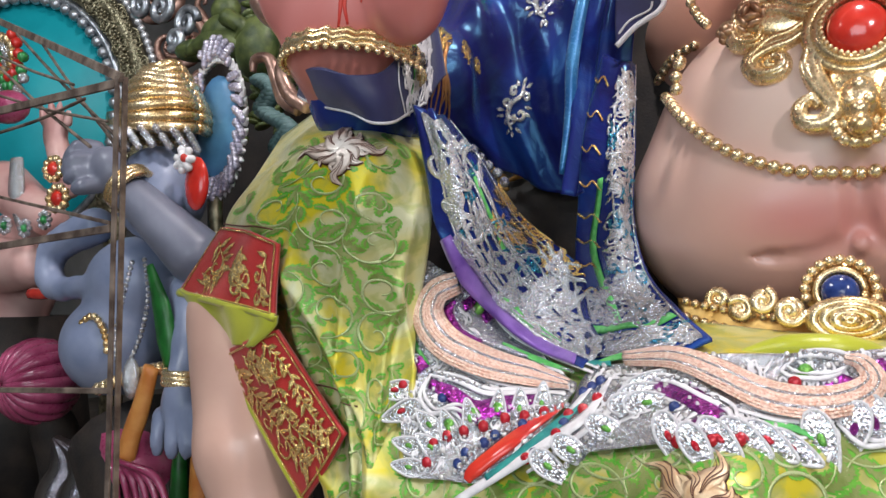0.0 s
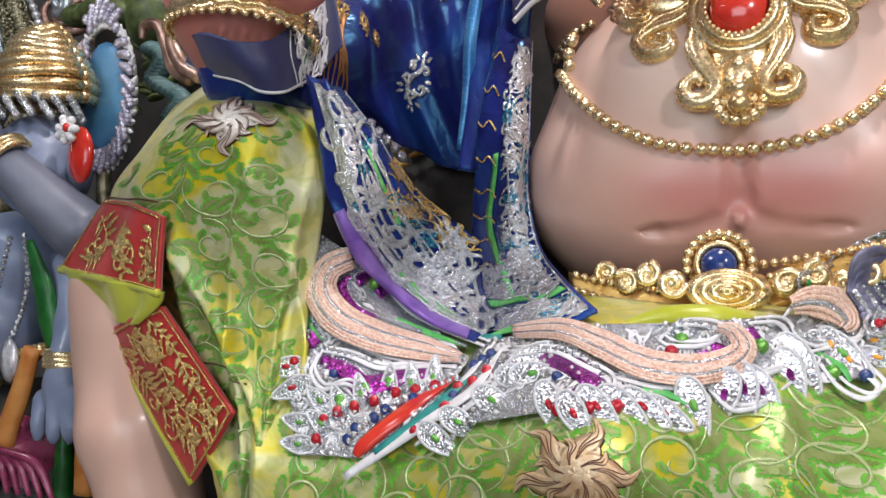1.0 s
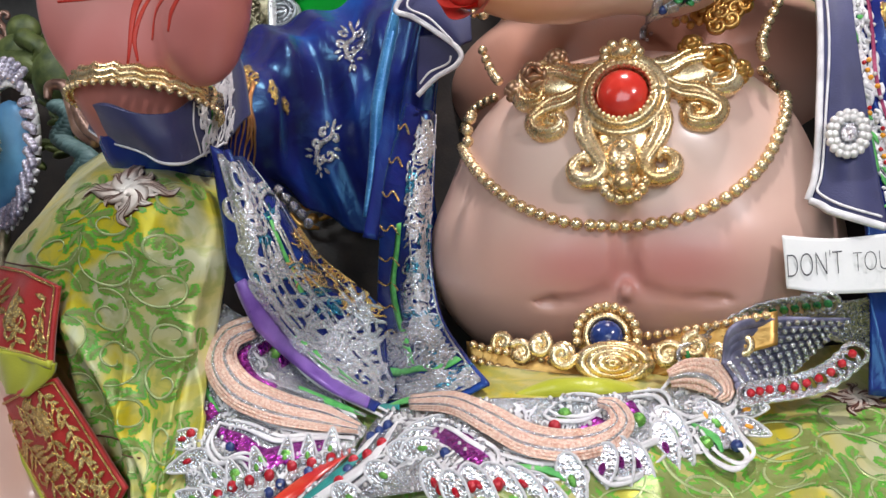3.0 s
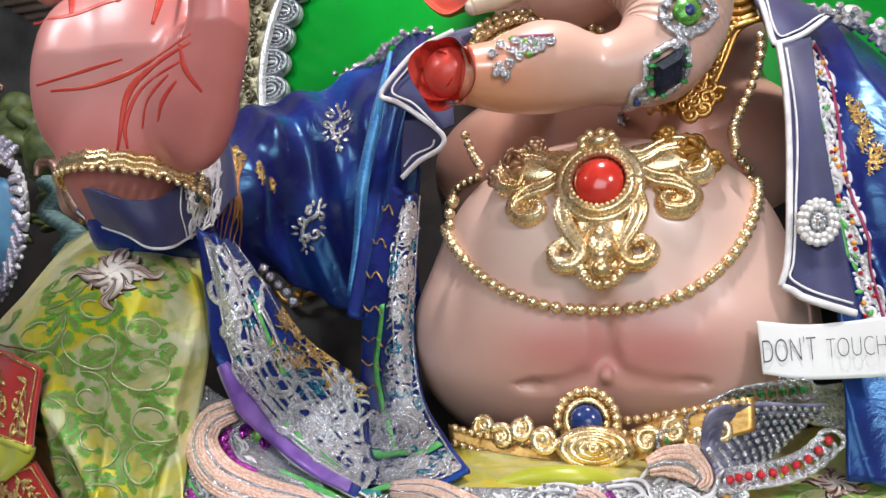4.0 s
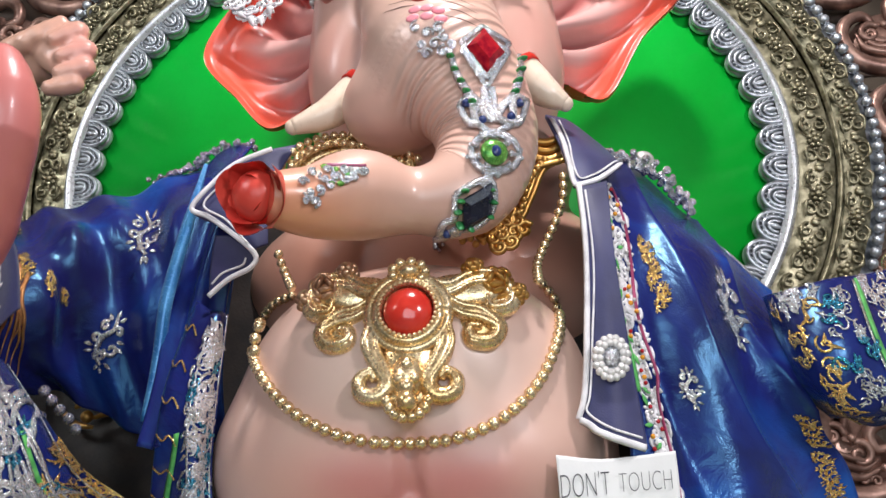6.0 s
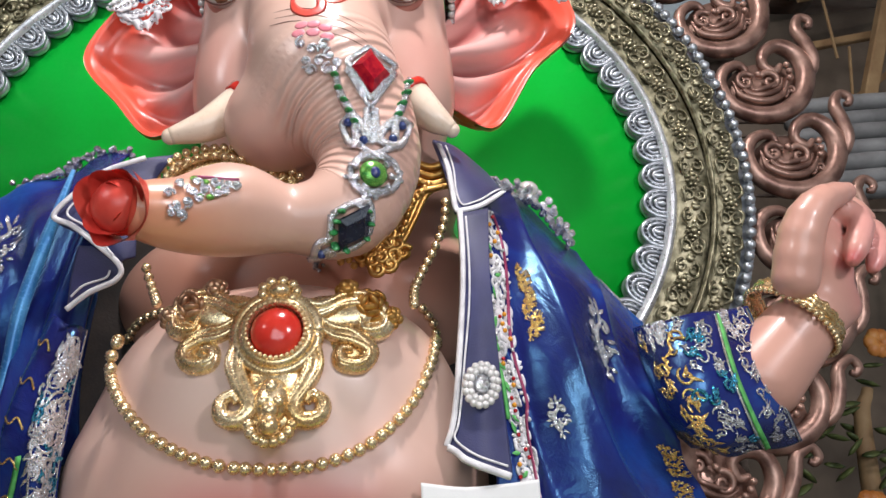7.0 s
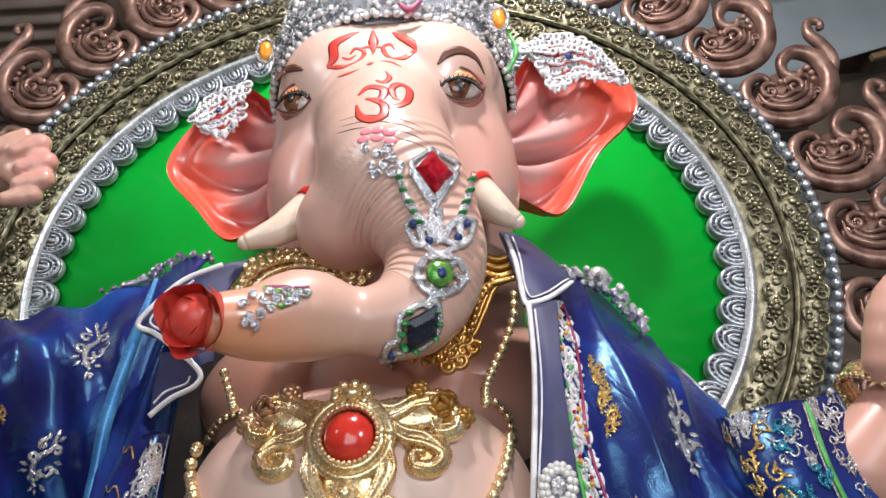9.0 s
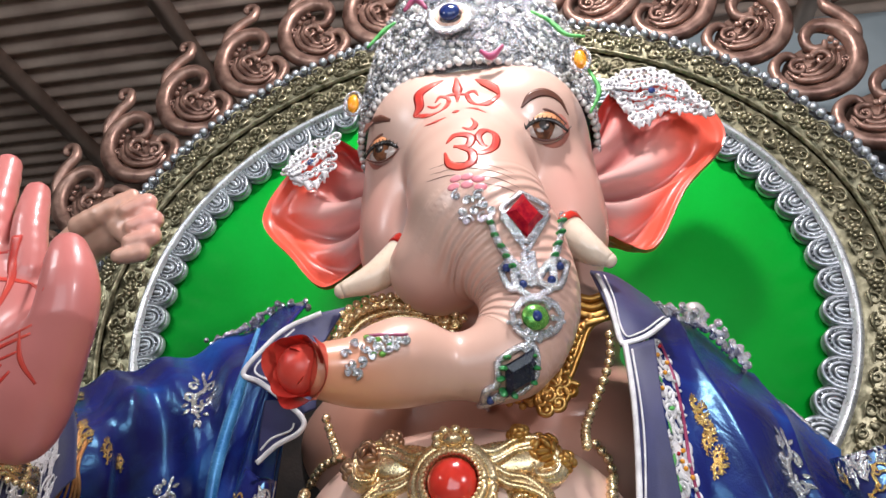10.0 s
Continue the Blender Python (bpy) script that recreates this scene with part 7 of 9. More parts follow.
for cloth, box, count in ((sash, (0.1, 0.95, 0.25, 0.9), 16), (panel_l, (0.05, 0.95, 0.45, 0.92), 26), (cuff_r, (0.1, 0.9, 0.45, 0.7), 9)):
    lace, done = stitched(cloth.ob, "blue_sequin_work", CYAN, "blue sequin scrolls")
    crowd(cloth, lace, *box, count, 0.024, 0.0055)
    done()
lace, done = stitched(sash.ob, "sash_edge", PURPLE, "purple satin edge")
sash.thread(lace, [(0.42, 0.06), (0.55, 0.05), (0.7, 0.07), (0.97, 0.10)], [0.02, 0.034, 0.024, 0.016], 60, 0.006, flat=0.28)
done()
lace, done = stitched(sash.ob, "sash_stripe", GREENCORD, "green stripe")
sash.thread(lace, [(0.22, 0.70), (0.4, 0.66), (0.5, 0.60)], 0.008, 40, flat=0.16)
sash.thread(lace, [(0.62, 0.30), (0.8, 0.28), (0.96, 0.34)], 0.011, 40, flat=0.16)
done()
lace, done = stitched(sash.ob, "sash_gold", ZARI, "gold thread scrolls")
crowd(sash, lace, 0.30, 0.62, 0.84, 0.99, 24, 0.034)
crowd(sash, lace, 0.40, 0.60, 0.66, 0.82, 10, 0.030)
done()

# beaded braid, brooch and shoulder lace on the far side
braid, done = stitched(sleeve_r.ob, "braid", WHITECORD, "white and silver braid")
edge = [(0.610, 2.560, 2.571), (0.645, 2.560, 2.419), (0.653, 2.560, 2.243), (0.659, 2.560, 2.130), (0.687, 2.560, 1.984), (0.704, 2.560, 1.843), (0.725, 2.560, 1.708), (0.735, 2.560, 1.545)]
for k in range(110):
    q = spline(edge, 110)[k]
    sleeve_r.curl(braid, *sleeve_r.uv(q + V(rng.uniform(-0.018, 0.035), 0, 0)), rng.uniform(0.016, 0.030), rng.random() * 6, rng.choice((-1, 1)), 0.006, 1.2)
done()
braid, done = stitched(sleeve_r.ob, "braid_cord", PINKPAINT, "pink braid cord")
sleeve_r.line(braid, spline(edge, 9) + V(0.035, 0, 0), 0.006, 70, 0.008)
done()
braid, done = stitched(sleeve_r.ob, "braid_green", GREENCORD, "green braid leaves")
for k in range(16):
    q = spline(edge, 16)[k]
    sleeve_r.leaf(braid, *sleeve_r.uv(q + V(-0.012, 0, 0)), rng.random() * 6, 0.04, 0.008, lift=0.010)
sleeve_r.line(braid, [(0.633, 2.500, 2.064), (0.648, 2.500, 1.976), (0.666, 2.500, 1.872)], 0.008, 20, 0.008)
done()
studs = {"orange_stud": bead_mesh("orange_stud", 0.008, ORANGE, 8, 5), "red_stud": bead_mesh("red_stud", 0.007, REDGEM, 8, 5), "pearl_stud": bead_mesh("pearl_stud", 0.007, PEARL, 8, 5)}
for k in range(54):
    q = spline(edge, 54)[k] + V(rng.uniform(-0.02, 0.03), 0, 0)
    nm = rng.choice(("orange_stud", "red_stud", "pearl_stud", "pearl_stud"))
    p, _ = sleeve_r.at(*[np.array([w]) for w in sleeve_r.uv(q)], 0.012)
    beads(jacket, nm, studs[nm], p)
lace, done = stitched(jacket, "shoulder_lace", SILVER, "silver shoulder lace")
for q in spline([(0.711, 2.950, 2.839), (0.790, 2.950, 2.803), (0.878, 2.950, 2.743), (0.954, 2.950, 2.660), (0.988, 2.950, 2.589)], 30):
    for k in range(3):
        ball(lace, q + V(rng.uniform(-0.03, 0.03), rng.uniform(-0.07, 0.0), rng.uniform(-0.025, 0.02)), rng.uniform(0.010, 0.018), 7, 5)
done()
lace, done = stitched(jacket, "shoulder_lace", PEWTER, "dark silver shoulder braid")
for q in spline([(-1.234, 3.080, 2.878), (-1.069, 3.080, 2.947), (-0.948, 3.080, 3.014), (-0.801, 3.080, 3.036)], 34):
    for k in range(2):
        ball(lace, q + V(rng.uniform(-0.02, 0.02), rng.uniform(-0.03, 0.03), rng.uniform(-0.01, 0.018)), rng.uniform(0.010, 0.016), 7, 5)
done()
s = Soup()
ball(s, (0.865, 3.100, 2.878), (0.05, 0.05, 0.045), 14, 8)
part("shoulder_knob", s, PEARL, jacket, "pearl white shoulder knob")
brooch = thing("lapel_brooch", "oval pearl brooch pinned on the navy lapel", "brooch")
bc = lapel_r.at(*[np.array([w]) for w in lapel_r.uv((0.572, 2.400, 1.954))], 0.012)
c, m = bc[0][0], frame_at(bc[0][0], bc[1][0], (0.25, 0, 1))
pb = bead_mesh("pearl", 0.0125, PEARL, 9, 6)
for r, k in ((1.0, 17), (0.74, 13)):
    beads(brooch, "pearl", pb, [c + m @ V(0.048 * r * math.cos(q), 0.064 * r * math.sin(q), 0.012 + 0.01 * (1 - r)) for q in np.linspace(0, 2 * np.pi, k, endpoint=False)])
gem(brooch, "stone", c + m @ V(0, 0, 0.016), m, (0.022, 0.030, 0.016), SILVER, "silver centre stone")
gem(brooch, "back_plate", c, m, (0.05, 0.066, 0.012), SILVER)

# ---- brocade scrolls, gold flowers of the borders ----
def frond(patch, fill, edge, u, v, ang, length, wide, bend):
    """A woven acanthus leaf: a curved rib with pointed lobes to both sides, filled in olive over a bright green selvedge."""
    n = 30
    for soup, grow, lift in ((edge, 0.0075, 0.0016), (fill, -0.001, 0.0032)):
        x = y = 0.0
        pts = []
        for i in range(n):
            t = i / (n - 1)
            a = ang + bend * t
            saw = (5.6 * t) % 1.0
            w = (wide * math.sin(math.pi * min(1, 0.06 + 0.94 * t)) ** 0.7 * (0.30 + 0.70 * saw) + grow) * (1 if 0 < i < n - 1 else 0.2)
            ahead = 0.55 * w
            for sgn in (-1, 0, 1):
                px = x + (math.cos(a) * ahead - math.sin(a) * w * sgn if sgn else 0)
                py = y + (math.sin(a) * ahead + math.cos(a) * w * sgn if sgn else 0)
                pts.append((u + py / patch.lu[-1], v + px / patch.lv[-1]))
            x, y = x + math.cos(a) * length / n, y + math.sin(a) * length / n
        q = np.array(pts)
        inside = (q.min() > 0.005) and (q.max() < 0.995)
        if not inside:
            continue
        p, _ = patch.at(q[:, 0], q[:, 1], lift)
        soup.add(p, grid_faces(n, 3), 0)


def scroll_spray(patch, stem, fill, edge, u, v, size, start, hand):
    """A spiral stem with fronds thrown off its outer side."""
    s = spiral(1.25, size, size * 0.12, 40, start, hand)
    q = np.stack([u + s[:, 1] / patch.lu[-1], v + s[:, 0] / patch.lv[-1]], 1)
    if q.min() < 0.01 or q.max() > 0.99:
        return
    patch.thread(stem, q, [0.002, 0.0050, 0.004, 0.002], 50, lift=0.030, flat=0.12)
    for k in (0, 4, 8, 12, 16, 21, 26, 32):
        d = s[min(k + 1, 39)] - s[max(k - 1, 0)]
        a = math.atan2(d[1], d[0])
        f = size * (0.95 - 0.017 * k)
        frond(patch, fill, edge, q[k, 0], q[k, 1], a - hand * rng.uniform(0.5, 0.9), f, f * 0.17, hand * rng.uniform(0.8, 1.7))
        if k % 3 == 0:
            frond(patch, fill, edge, q[k, 0], q[k, 1], a + hand * 0.7, f * 0.6, f * 0.11, -hand * 1.0)


STEMWEAVE = plain("pale_silver_weave", (0.38, 0.48, 0.19), (0.54, 0.60, 0.31), 0.3, 0.25, 9, 200, 0.2)
EDGEWEAVE = plain("bright_green_weave", (0.09, 0.40, 0.03), (0.24, 0.56, 0.08), 0.35, 0.15, 9, 200, 0.2)
LEAFWEAVE = plain("olive_weave", (0.19, 0.26, 0.055), (0.36, 0.41, 0.15), 0.33, 0.25, 14, 200, 0.25)
rng = random.Random(17)
for patch, u0, u1, v0, v1, rows_n, cols_n in ((knee, 0.20, 0.97, 0.18, 0.86, 8, 3), (lap, 0.28, 0.80, 0.05, 0.97, 6, 13)):
    patch.flatness = 0.05
    stem, fill, edge = Soup(), Soup(), Soup()
    for i in range(rows_n):
        for j in range(cols_n):
            u = u0 + (u1 - u0) * (i + 0.5 * (j % 2) + rng.uniform(-0.12, 0.12)) / rows_n
            v = v0 + (v1 - v0) * (j + rng.uniform(0.35, 0.65)) / cols_n
            scroll_spray(patch, stem, fill, edge, u, v, rng.uniform(0.095, 0.125), rng.uniform(0, 6.28), 1 if (i + j) % 2 else -1)
    for k in range(120 if patch is lap else 30):
        f = rng.uniform(0.08, 0.14)
        frond(patch, fill, edge, rng.uniform(u0, u1), rng.uniform(0.06, 0.94), rng.uniform(0, 6.28), f, f * 0.17, rng.choice((-1, 1)) * rng.uniform(0.6, 1.6))
    tagged(part("woven_vine", stem, STEMWEAVE, patch.ob, "pale silver woven scrolls"), kind="stuff")
    tagged(part("woven_leaf_edge", edge, EDGEWEAVE, patch.ob, "bright green woven outlines"), kind="stuff")
    tagged(part("woven_leaf", fill, LEAFWEAVE, patch.ob, "olive green woven leaves"), kind="stuff")


def flame_flower(patch, p, size, mat, label, points=10, big=2):
    """A burst of wavy, forked petals appliqued on the cloth, each couched with a dark outline."""
    patch.flatness = 0.5
    u, v = patch.uv(p)
    dark, pale = Soup(), Soup()
    place = lambda r, a: (u - r * math.sin(a) / patch.lu[-1], v + r * math.cos(a) / patch.lv[-1])
    for k in range(points):
        a = 2 * math.pi * k / points + 0.2
        r = size * (1.0 if k % big == 0 else 0.62)
        for fork, reach in ((-0.30, 0.62), (0.30, 0.62), (0.0, 1.0)):
            q = [place(r * reach * t, a + fork * t + 0.22 * math.sin(t * 6.3)) for t in np.linspace(0, 1, 7)]
            w = size * (0.15 if fork == 0 else 0.11)
            patch.thread(dark, q, [w + 0.003, w * 1.1 + 0.003, w * 0.7 + 0.003, 0.002], 18, 0.003, seg=6, flat=0.04)
            patch.thread(pale, q, [w, w * 1.1, w * 0.7, 0.001], 18, 0.0075 + 0.001 * (k % 2), seg=6, flat=0.12)
        for d in (-0.16, 0.0, 0.16):
            patch.thread(dark, [place(r * t, a + d * t + 0.22 * math.sin(t * 6.3)) for t in (0.25, 0.5, 0.75, 0.9)], [0.0006, 0.0016, 0.0006], 12, 0.0085 + 0.018 * size, seg=5, flat=0.5)
    flower = part("applique_flower", pale, mat, dhoti, label)
    tagged(part("couched_outline", dark, BROWN, flower, "brown couched outline"), kind="stuff")


CREAM = plain("cream_copper_applique", (0.52, 0.36, 0.28), (0.88, 0.82, 0.75), 0.35, 0.2, 9, 220, 0.4)
flame_flower(knee, (-1.404, 1.900, 1.832), 0.19, CREAM, "copper and cream applique flower", 8)
GOLDEN = plain("peach_gold_applique", (0.62, 0.38, 0.20), (0.84, 0.66, 0.44), 0.35, 0.3, 30, 220, 0.4)
flame_flower(lap, (-0.389, 1.850, 0.916), 0.185, GOLDEN, "peach gold applique flower", 11)
flame_flower(lap, (0.502, 2.100, 1.253), 0.08, CREAM, "copper and cream applique flower", 9)
for patch, lines in ((flap, [[(0.2, 0.15), (0.5, 0.3), (0.8, 0.2)], [(0.2, 0.5), (0.5, 0.55), (0.85, 0.6)], [(0.2, 0.85), (0.5, 0.8), (0.85, 0.85)]]), (tail, [[(0.08, 0.3), (0.3, 0.5), (0.6, 0.4), (0.9, 0.6)], [(0.05, 0.7), (0.3, 0.8), (0.6, 0.75), (0.9, 0.8)], [(0.1, 0.12), (0.5, 0.2), (0.9, 0.3)]])):
    s = Soup()
    for q in lines:
        vine(rng, patch, s, q, 0.005, 0.036, 0.014, (0,), 0.75)
    for w in (0.03, 0.97):
        patch.thread(s, [(0.03, w), (0.5, w), (0.97, w)], 0.0045, 40)
        patch.thread(s, [(w, 0.03), (w, 0.5), (w, 0.97)], 0.0045, 40)
    tagged(part("gold_flower_weave", s, ZARI, patch.ob, "gold zari flowers"), kind="stuff")
s = Soup()
for patch, us in ((flap, (0.5,)), (tail, (0.22,))):
    for u0 in us:
        for k in range(7):
            a = 2 * math.pi * k / 7
            patch.leaf(s, u0, 0.5, a, 0.055, 0.016)
        patch.curl(s, u0, 0.5, 0.066, 0, 1, 0.005, 1.0)
each("gold_petal", s, ZARI, dhoti)
s = Soup()
tail.thread(s, [(0.0, 0.0), (0.3, 0.0), (0.6, 0.0), (1.0, 0.0)], 0.018, 50, 0.0, flat=0.5)
flap.thread(s, [(1.0, 0.0), (1.0, 0.5), (1.0, 1.0)], 0.014, 40, 0.0, flat=0.6)
each("lime_edge", s, LIME, dhoti, "lime satin edging")
s = Soup()
for q in ([(-1.556, 1.800, 1.536), (-1.550, 1.800, 1.435), (-1.542, 1.800, 1.284), (-1.414, 1.800, 1.174), (-1.256, 1.800, 1.088)], [(-1.783, 1.820, 1.654), (-1.700, 1.820, 1.633), (-1.586, 1.820, 1.598)]):
    knee.line(s, q, 0.003, 40, 0.004)
each("seam", s, BROWN, dhoti)
# ---- the beaded waist panel across the lap ----
peplum = thing("beaded_waist_panel", "waist panel of silver sequins, peach beading and coloured stones", "panel")
FACE = V(0, -0.944, 0.33)


def flat_tube(s, pts, r, n=40, flat=0.45, seg=7, up=0.0, slot=0):
    p = spline(pts, n) + FACE * up
    tube(s, p, r, seg=seg, flat=flat, face=FACE, even=True, slot=slot)


left_back = Patch([[(-1.218, 2.043, 1.536), (-1.138, 2.025, 1.484), (-1.034, 2.008, 1.434), (-0.897, 1.985, 1.371)], [(-1.238, 1.979, 1.354), (-1.100, 1.969, 1.323), (-0.910, 1.948, 1.265), (-0.700, 1.925, 1.198)], [(-1.243, 1.925, 1.198), (-1.064, 1.916, 1.173), (-0.854, 1.908, 1.151), (-0.664, 1.916, 1.172)], [(-1.176, 1.874, 1.053), (-1.017, 1.872, 1.047), (-0.865, 1.870, 1.040), (-0.689, 1.901, 1.130)], [(-1.127, 1.822, 0.904), (-1.018, 1.824, 0.911), (-0.905, 1.827, 0.919), (-0.794, 1.857, 1.004)]], 40, 40, None, 0.01)
part("backing", left_back.cloth(), SILVER, peplum, "silver sequined backing")
right_back = Patch([[(-0.624, 1.931, 1.214), (-0.387, 1.945, 1.255), (-0.176, 1.949, 1.266), (0.022, 1.954, 1.283), (0.257, 1.965, 1.312)], [(-0.662, 1.911, 1.158), (-0.379, 1.914, 1.168), (-0.171, 1.908, 1.150), (0.022, 1.928, 1.207), (0.265, 1.939, 1.238)], [(-0.729, 1.854, 0.995), (-0.413, 1.878, 1.064), (-0.170, 1.895, 1.113), (-0.003, 1.898, 1.120), (0.249, 1.914, 1.167)]], 30, 60, None, 0.01)
part("backing", right_back.cloth(), SILVER, peplum, "silver sequined backing")


def strands(pts, width, count, mats, name, label, up=0.02):
    """Rows of beading laid side by side along a tapering band."""
    p = spline(pts, 80)
    t = unit(np.gradient(p, axis=0))
    side = np.cross(t, FACE)
    w = np.interp(np.linspace(0, 1, 80), np.linspace(0, 1, len(width)), width)
    groups = {}
    for k in range(count):
        o = (2 * (k + 0.5) / count - 1)
        s = groups.setdefault(k % len(mats), Soup())
        q = p + side * (w * o)[:, None] + FACE * (up + 0.016 * (1 - o * o))
        tube(s, q, w * 1.25 / count, seg=6, flat=0.9, face=FACE, even=True)
    for k, s in groups.items():
        each(name, s, mats[k], peplum, label if k == 0 else "silver beaded row")


strands([(-1.031, 1.997, 1.426), (-1.102, 1.986, 1.395), (-1.114, 1.962, 1.327), (-1.043, 1.937, 1.256), (-0.912, 1.921, 1.210), (-0.774, 1.913, 1.186), (-0.668, 1.905, 1.166)], [0.035, 0.045, 0.05, 0.048, 0.042, 0.032, 0.012], 11, [PEACH, PEACH, PEACH, SILVER], "peach_band", "peach beaded band")
strands([(-0.539, 1.929, 1.234), (-0.427, 1.932, 1.241), (-0.331, 1.921, 1.210), (-0.238, 1.907, 1.171), (-0.144, 1.903, 1.158), (-0.060, 1.908, 1.172), (-0.013, 1.920, 1.207), (-0.032, 1.933, 1.244), (-0.068, 1.936, 1.253)], [0.018, 0.028, 0.034, 0.036, 0.036, 0.034, 0.028, 0.02, 0.01], 11, [PEACH, PEACH, PEACH, SILVER], "peach_band", "peach beaded band")
strands([(0.092, 1.956, 1.303), (0.135, 1.959, 1.313), (0.178, 1.956, 1.305), (0.207, 1.945, 1.274), (0.194, 1.939, 1.255)], [0.02, 0.035, 0.04, 0.025, 0.01], 6, [PEACH, PEACH, PEACH, SILVER], "peach_band", "peach beaded band")
s = Soup()
for x, (pts, r) in enumerate((([(-1.045, 1.982, 1.379), (-1.064, 1.968, 1.340), (-1.016, 1.950, 1.286), (-0.941, 1.942, 1.265)], [0.01, 0.03, 0.02]), ([(-1.015, 1.977, 1.363), (-0.966, 1.985, 1.387), (-0.919, 1.963, 1.326)], 0.018), ([(-1.090, 1.902, 1.151), (-1.014, 1.893, 1.125), (-0.937, 1.880, 1.086), (-0.844, 1.891, 1.118), (-0.751, 1.897, 1.135)], [0.014, 0.035, 0.012]), ([(-0.480, 1.912, 1.178), (-0.406, 1.906, 1.161), (-0.346, 1.893, 1.125), (-0.400, 1.883, 1.097)], [0.015, 0.03, 0.012]), ([(-0.094, 1.925, 1.217), (-0.061, 1.921, 1.205), (-0.106, 1.916, 1.191)], 0.016), ([(-1.142, 1.925, 1.216), (-1.117, 1.915, 1.187)], 0.02), ([(-0.004, 1.939, 1.257), (0.022, 1.926, 1.220)], 0.015))):
    flat_tube(s, pts, r, 30, 0.25)
each("magenta_inlay", s, MAGENTA, peplum, "magenta foil inlay")
s = Soup()
for pts in ([(-1.077, 1.989, 1.411), (-1.142, 1.975, 1.371), (-1.148, 1.953, 1.308), (-1.081, 1.927, 1.233), (-0.938, 1.908, 1.178), (-0.800, 1.900, 1.154), (-0.688, 1.897, 1.147)], [(-1.010, 1.997, 1.434), (-0.960, 1.989, 1.410), (-0.913, 1.967, 1.349), (-0.842, 1.947, 1.289), (-0.734, 1.930, 1.241), (-0.618, 1.916, 1.202)], [(-1.093, 1.906, 1.173), (-1.003, 1.902, 1.162), (-0.912, 1.893, 1.136), (-0.814, 1.895, 1.143), (-0.688, 1.899, 1.151)], [(-1.100, 1.903, 1.166), (-1.114, 1.886, 1.114), (-1.068, 1.871, 1.074), (-1.004, 1.877, 1.091), (-0.931, 1.869, 1.066)],
            [(-0.555, 1.912, 1.190), (-0.451, 1.913, 1.193), (-0.376, 1.902, 1.163), (-0.318, 1.892, 1.133), (-0.329, 1.879, 1.095), (-0.411, 1.873, 1.078), (-0.485, 1.881, 1.100)], [(-0.603, 1.916, 1.202), (-0.654, 1.892, 1.132), (-0.734, 1.863, 1.049), (-0.815, 1.838, 0.979), (-0.868, 1.819, 0.924)], [(-0.509, 1.910, 1.185), (-0.590, 1.883, 1.108), (-0.671, 1.859, 1.039), (-0.780, 1.830, 0.955)], [(-0.200, 1.925, 1.227), (-0.161, 1.937, 1.260), (-0.094, 1.937, 1.262), (-0.068, 1.931, 1.243), (-0.106, 1.921, 1.217), (-0.173, 1.921, 1.215), (-0.200, 1.925, 1.227)],
            [(-0.041, 1.898, 1.150), (0.022, 1.901, 1.159), (0.072, 1.910, 1.185), (0.084, 1.928, 1.235), (0.060, 1.941, 1.271), (-0.003, 1.940, 1.270)], [(0.121, 1.919, 1.211), (0.193, 1.924, 1.225), (0.226, 1.908, 1.179), (0.253, 1.896, 1.145), (0.224, 1.888, 1.121), (0.178, 1.895, 1.142), (0.144, 1.911, 1.188)], [(0.073, 1.945, 1.284), (0.124, 1.963, 1.336), (0.197, 1.961, 1.330), (0.237, 1.946, 1.287), (0.217, 1.929, 1.238), (0.145, 1.924, 1.224), (0.085, 1.932, 1.247)],
            [(-0.304, 1.894, 1.140), (-0.222, 1.889, 1.124), (-0.156, 1.888, 1.121), (-0.103, 1.878, 1.093), (-0.114, 1.861, 1.045)], [(-0.317, 1.888, 1.120), (-0.260, 1.875, 1.085), (-0.167, 1.873, 1.078)], [(-0.091, 1.889, 1.124), (-0.040, 1.875, 1.084), (0.022, 1.880, 1.099), (0.071, 1.893, 1.137)]):
    flat_tube(s, pts, [0.004, 0.007, 0.007, 0.004], 50, 0.9)
    flat_tube(s, spline(pts, 24) + V(0.013, 0, 0.012), [0.003, 0.005, 0.005, 0.003], 50, 0.9)
each("white_cord", s, WHITECORD, peplum, "white corded outlines")
s = Soup()
for pts in ([(-1.096, 1.990, 1.403), (-1.124, 1.982, 1.379), (-1.131, 1.960, 1.316), (-1.067, 1.934, 1.240), (-0.926, 1.917, 1.192), (-0.788, 1.907, 1.165)], [(-0.306, 1.903, 1.152), (-0.223, 1.895, 1.130), (-0.117, 1.896, 1.132), (-0.028, 1.904, 1.157), (0.016, 1.920, 1.201), (-0.004, 1.934, 1.242)], [(-1.020, 1.985, 1.387), (-1.045, 1.974, 1.355), (-1.001, 1.955, 1.302), (-0.907, 1.943, 1.266), (-0.784, 1.931, 1.232), (-0.666, 1.919, 1.200)], [(-0.078, 1.889, 1.112), (-0.028, 1.883, 1.096), (0.034, 1.893, 1.123)], [(-0.072, 1.895, 1.130), (-0.015, 1.890, 1.115), (0.046, 1.899, 1.141)], [(-1.081, 1.915, 1.188), (-0.974, 1.911, 1.177), (-0.852, 1.905, 1.159), (-0.722, 1.903, 1.154)]):
    flat_tube(s, pts, [0.004, 0.007, 0.007, 0.004], 50, 0.8)
each("silver_cord", s, SILVER, peplum, "silver corded outlines")
s = Soup()
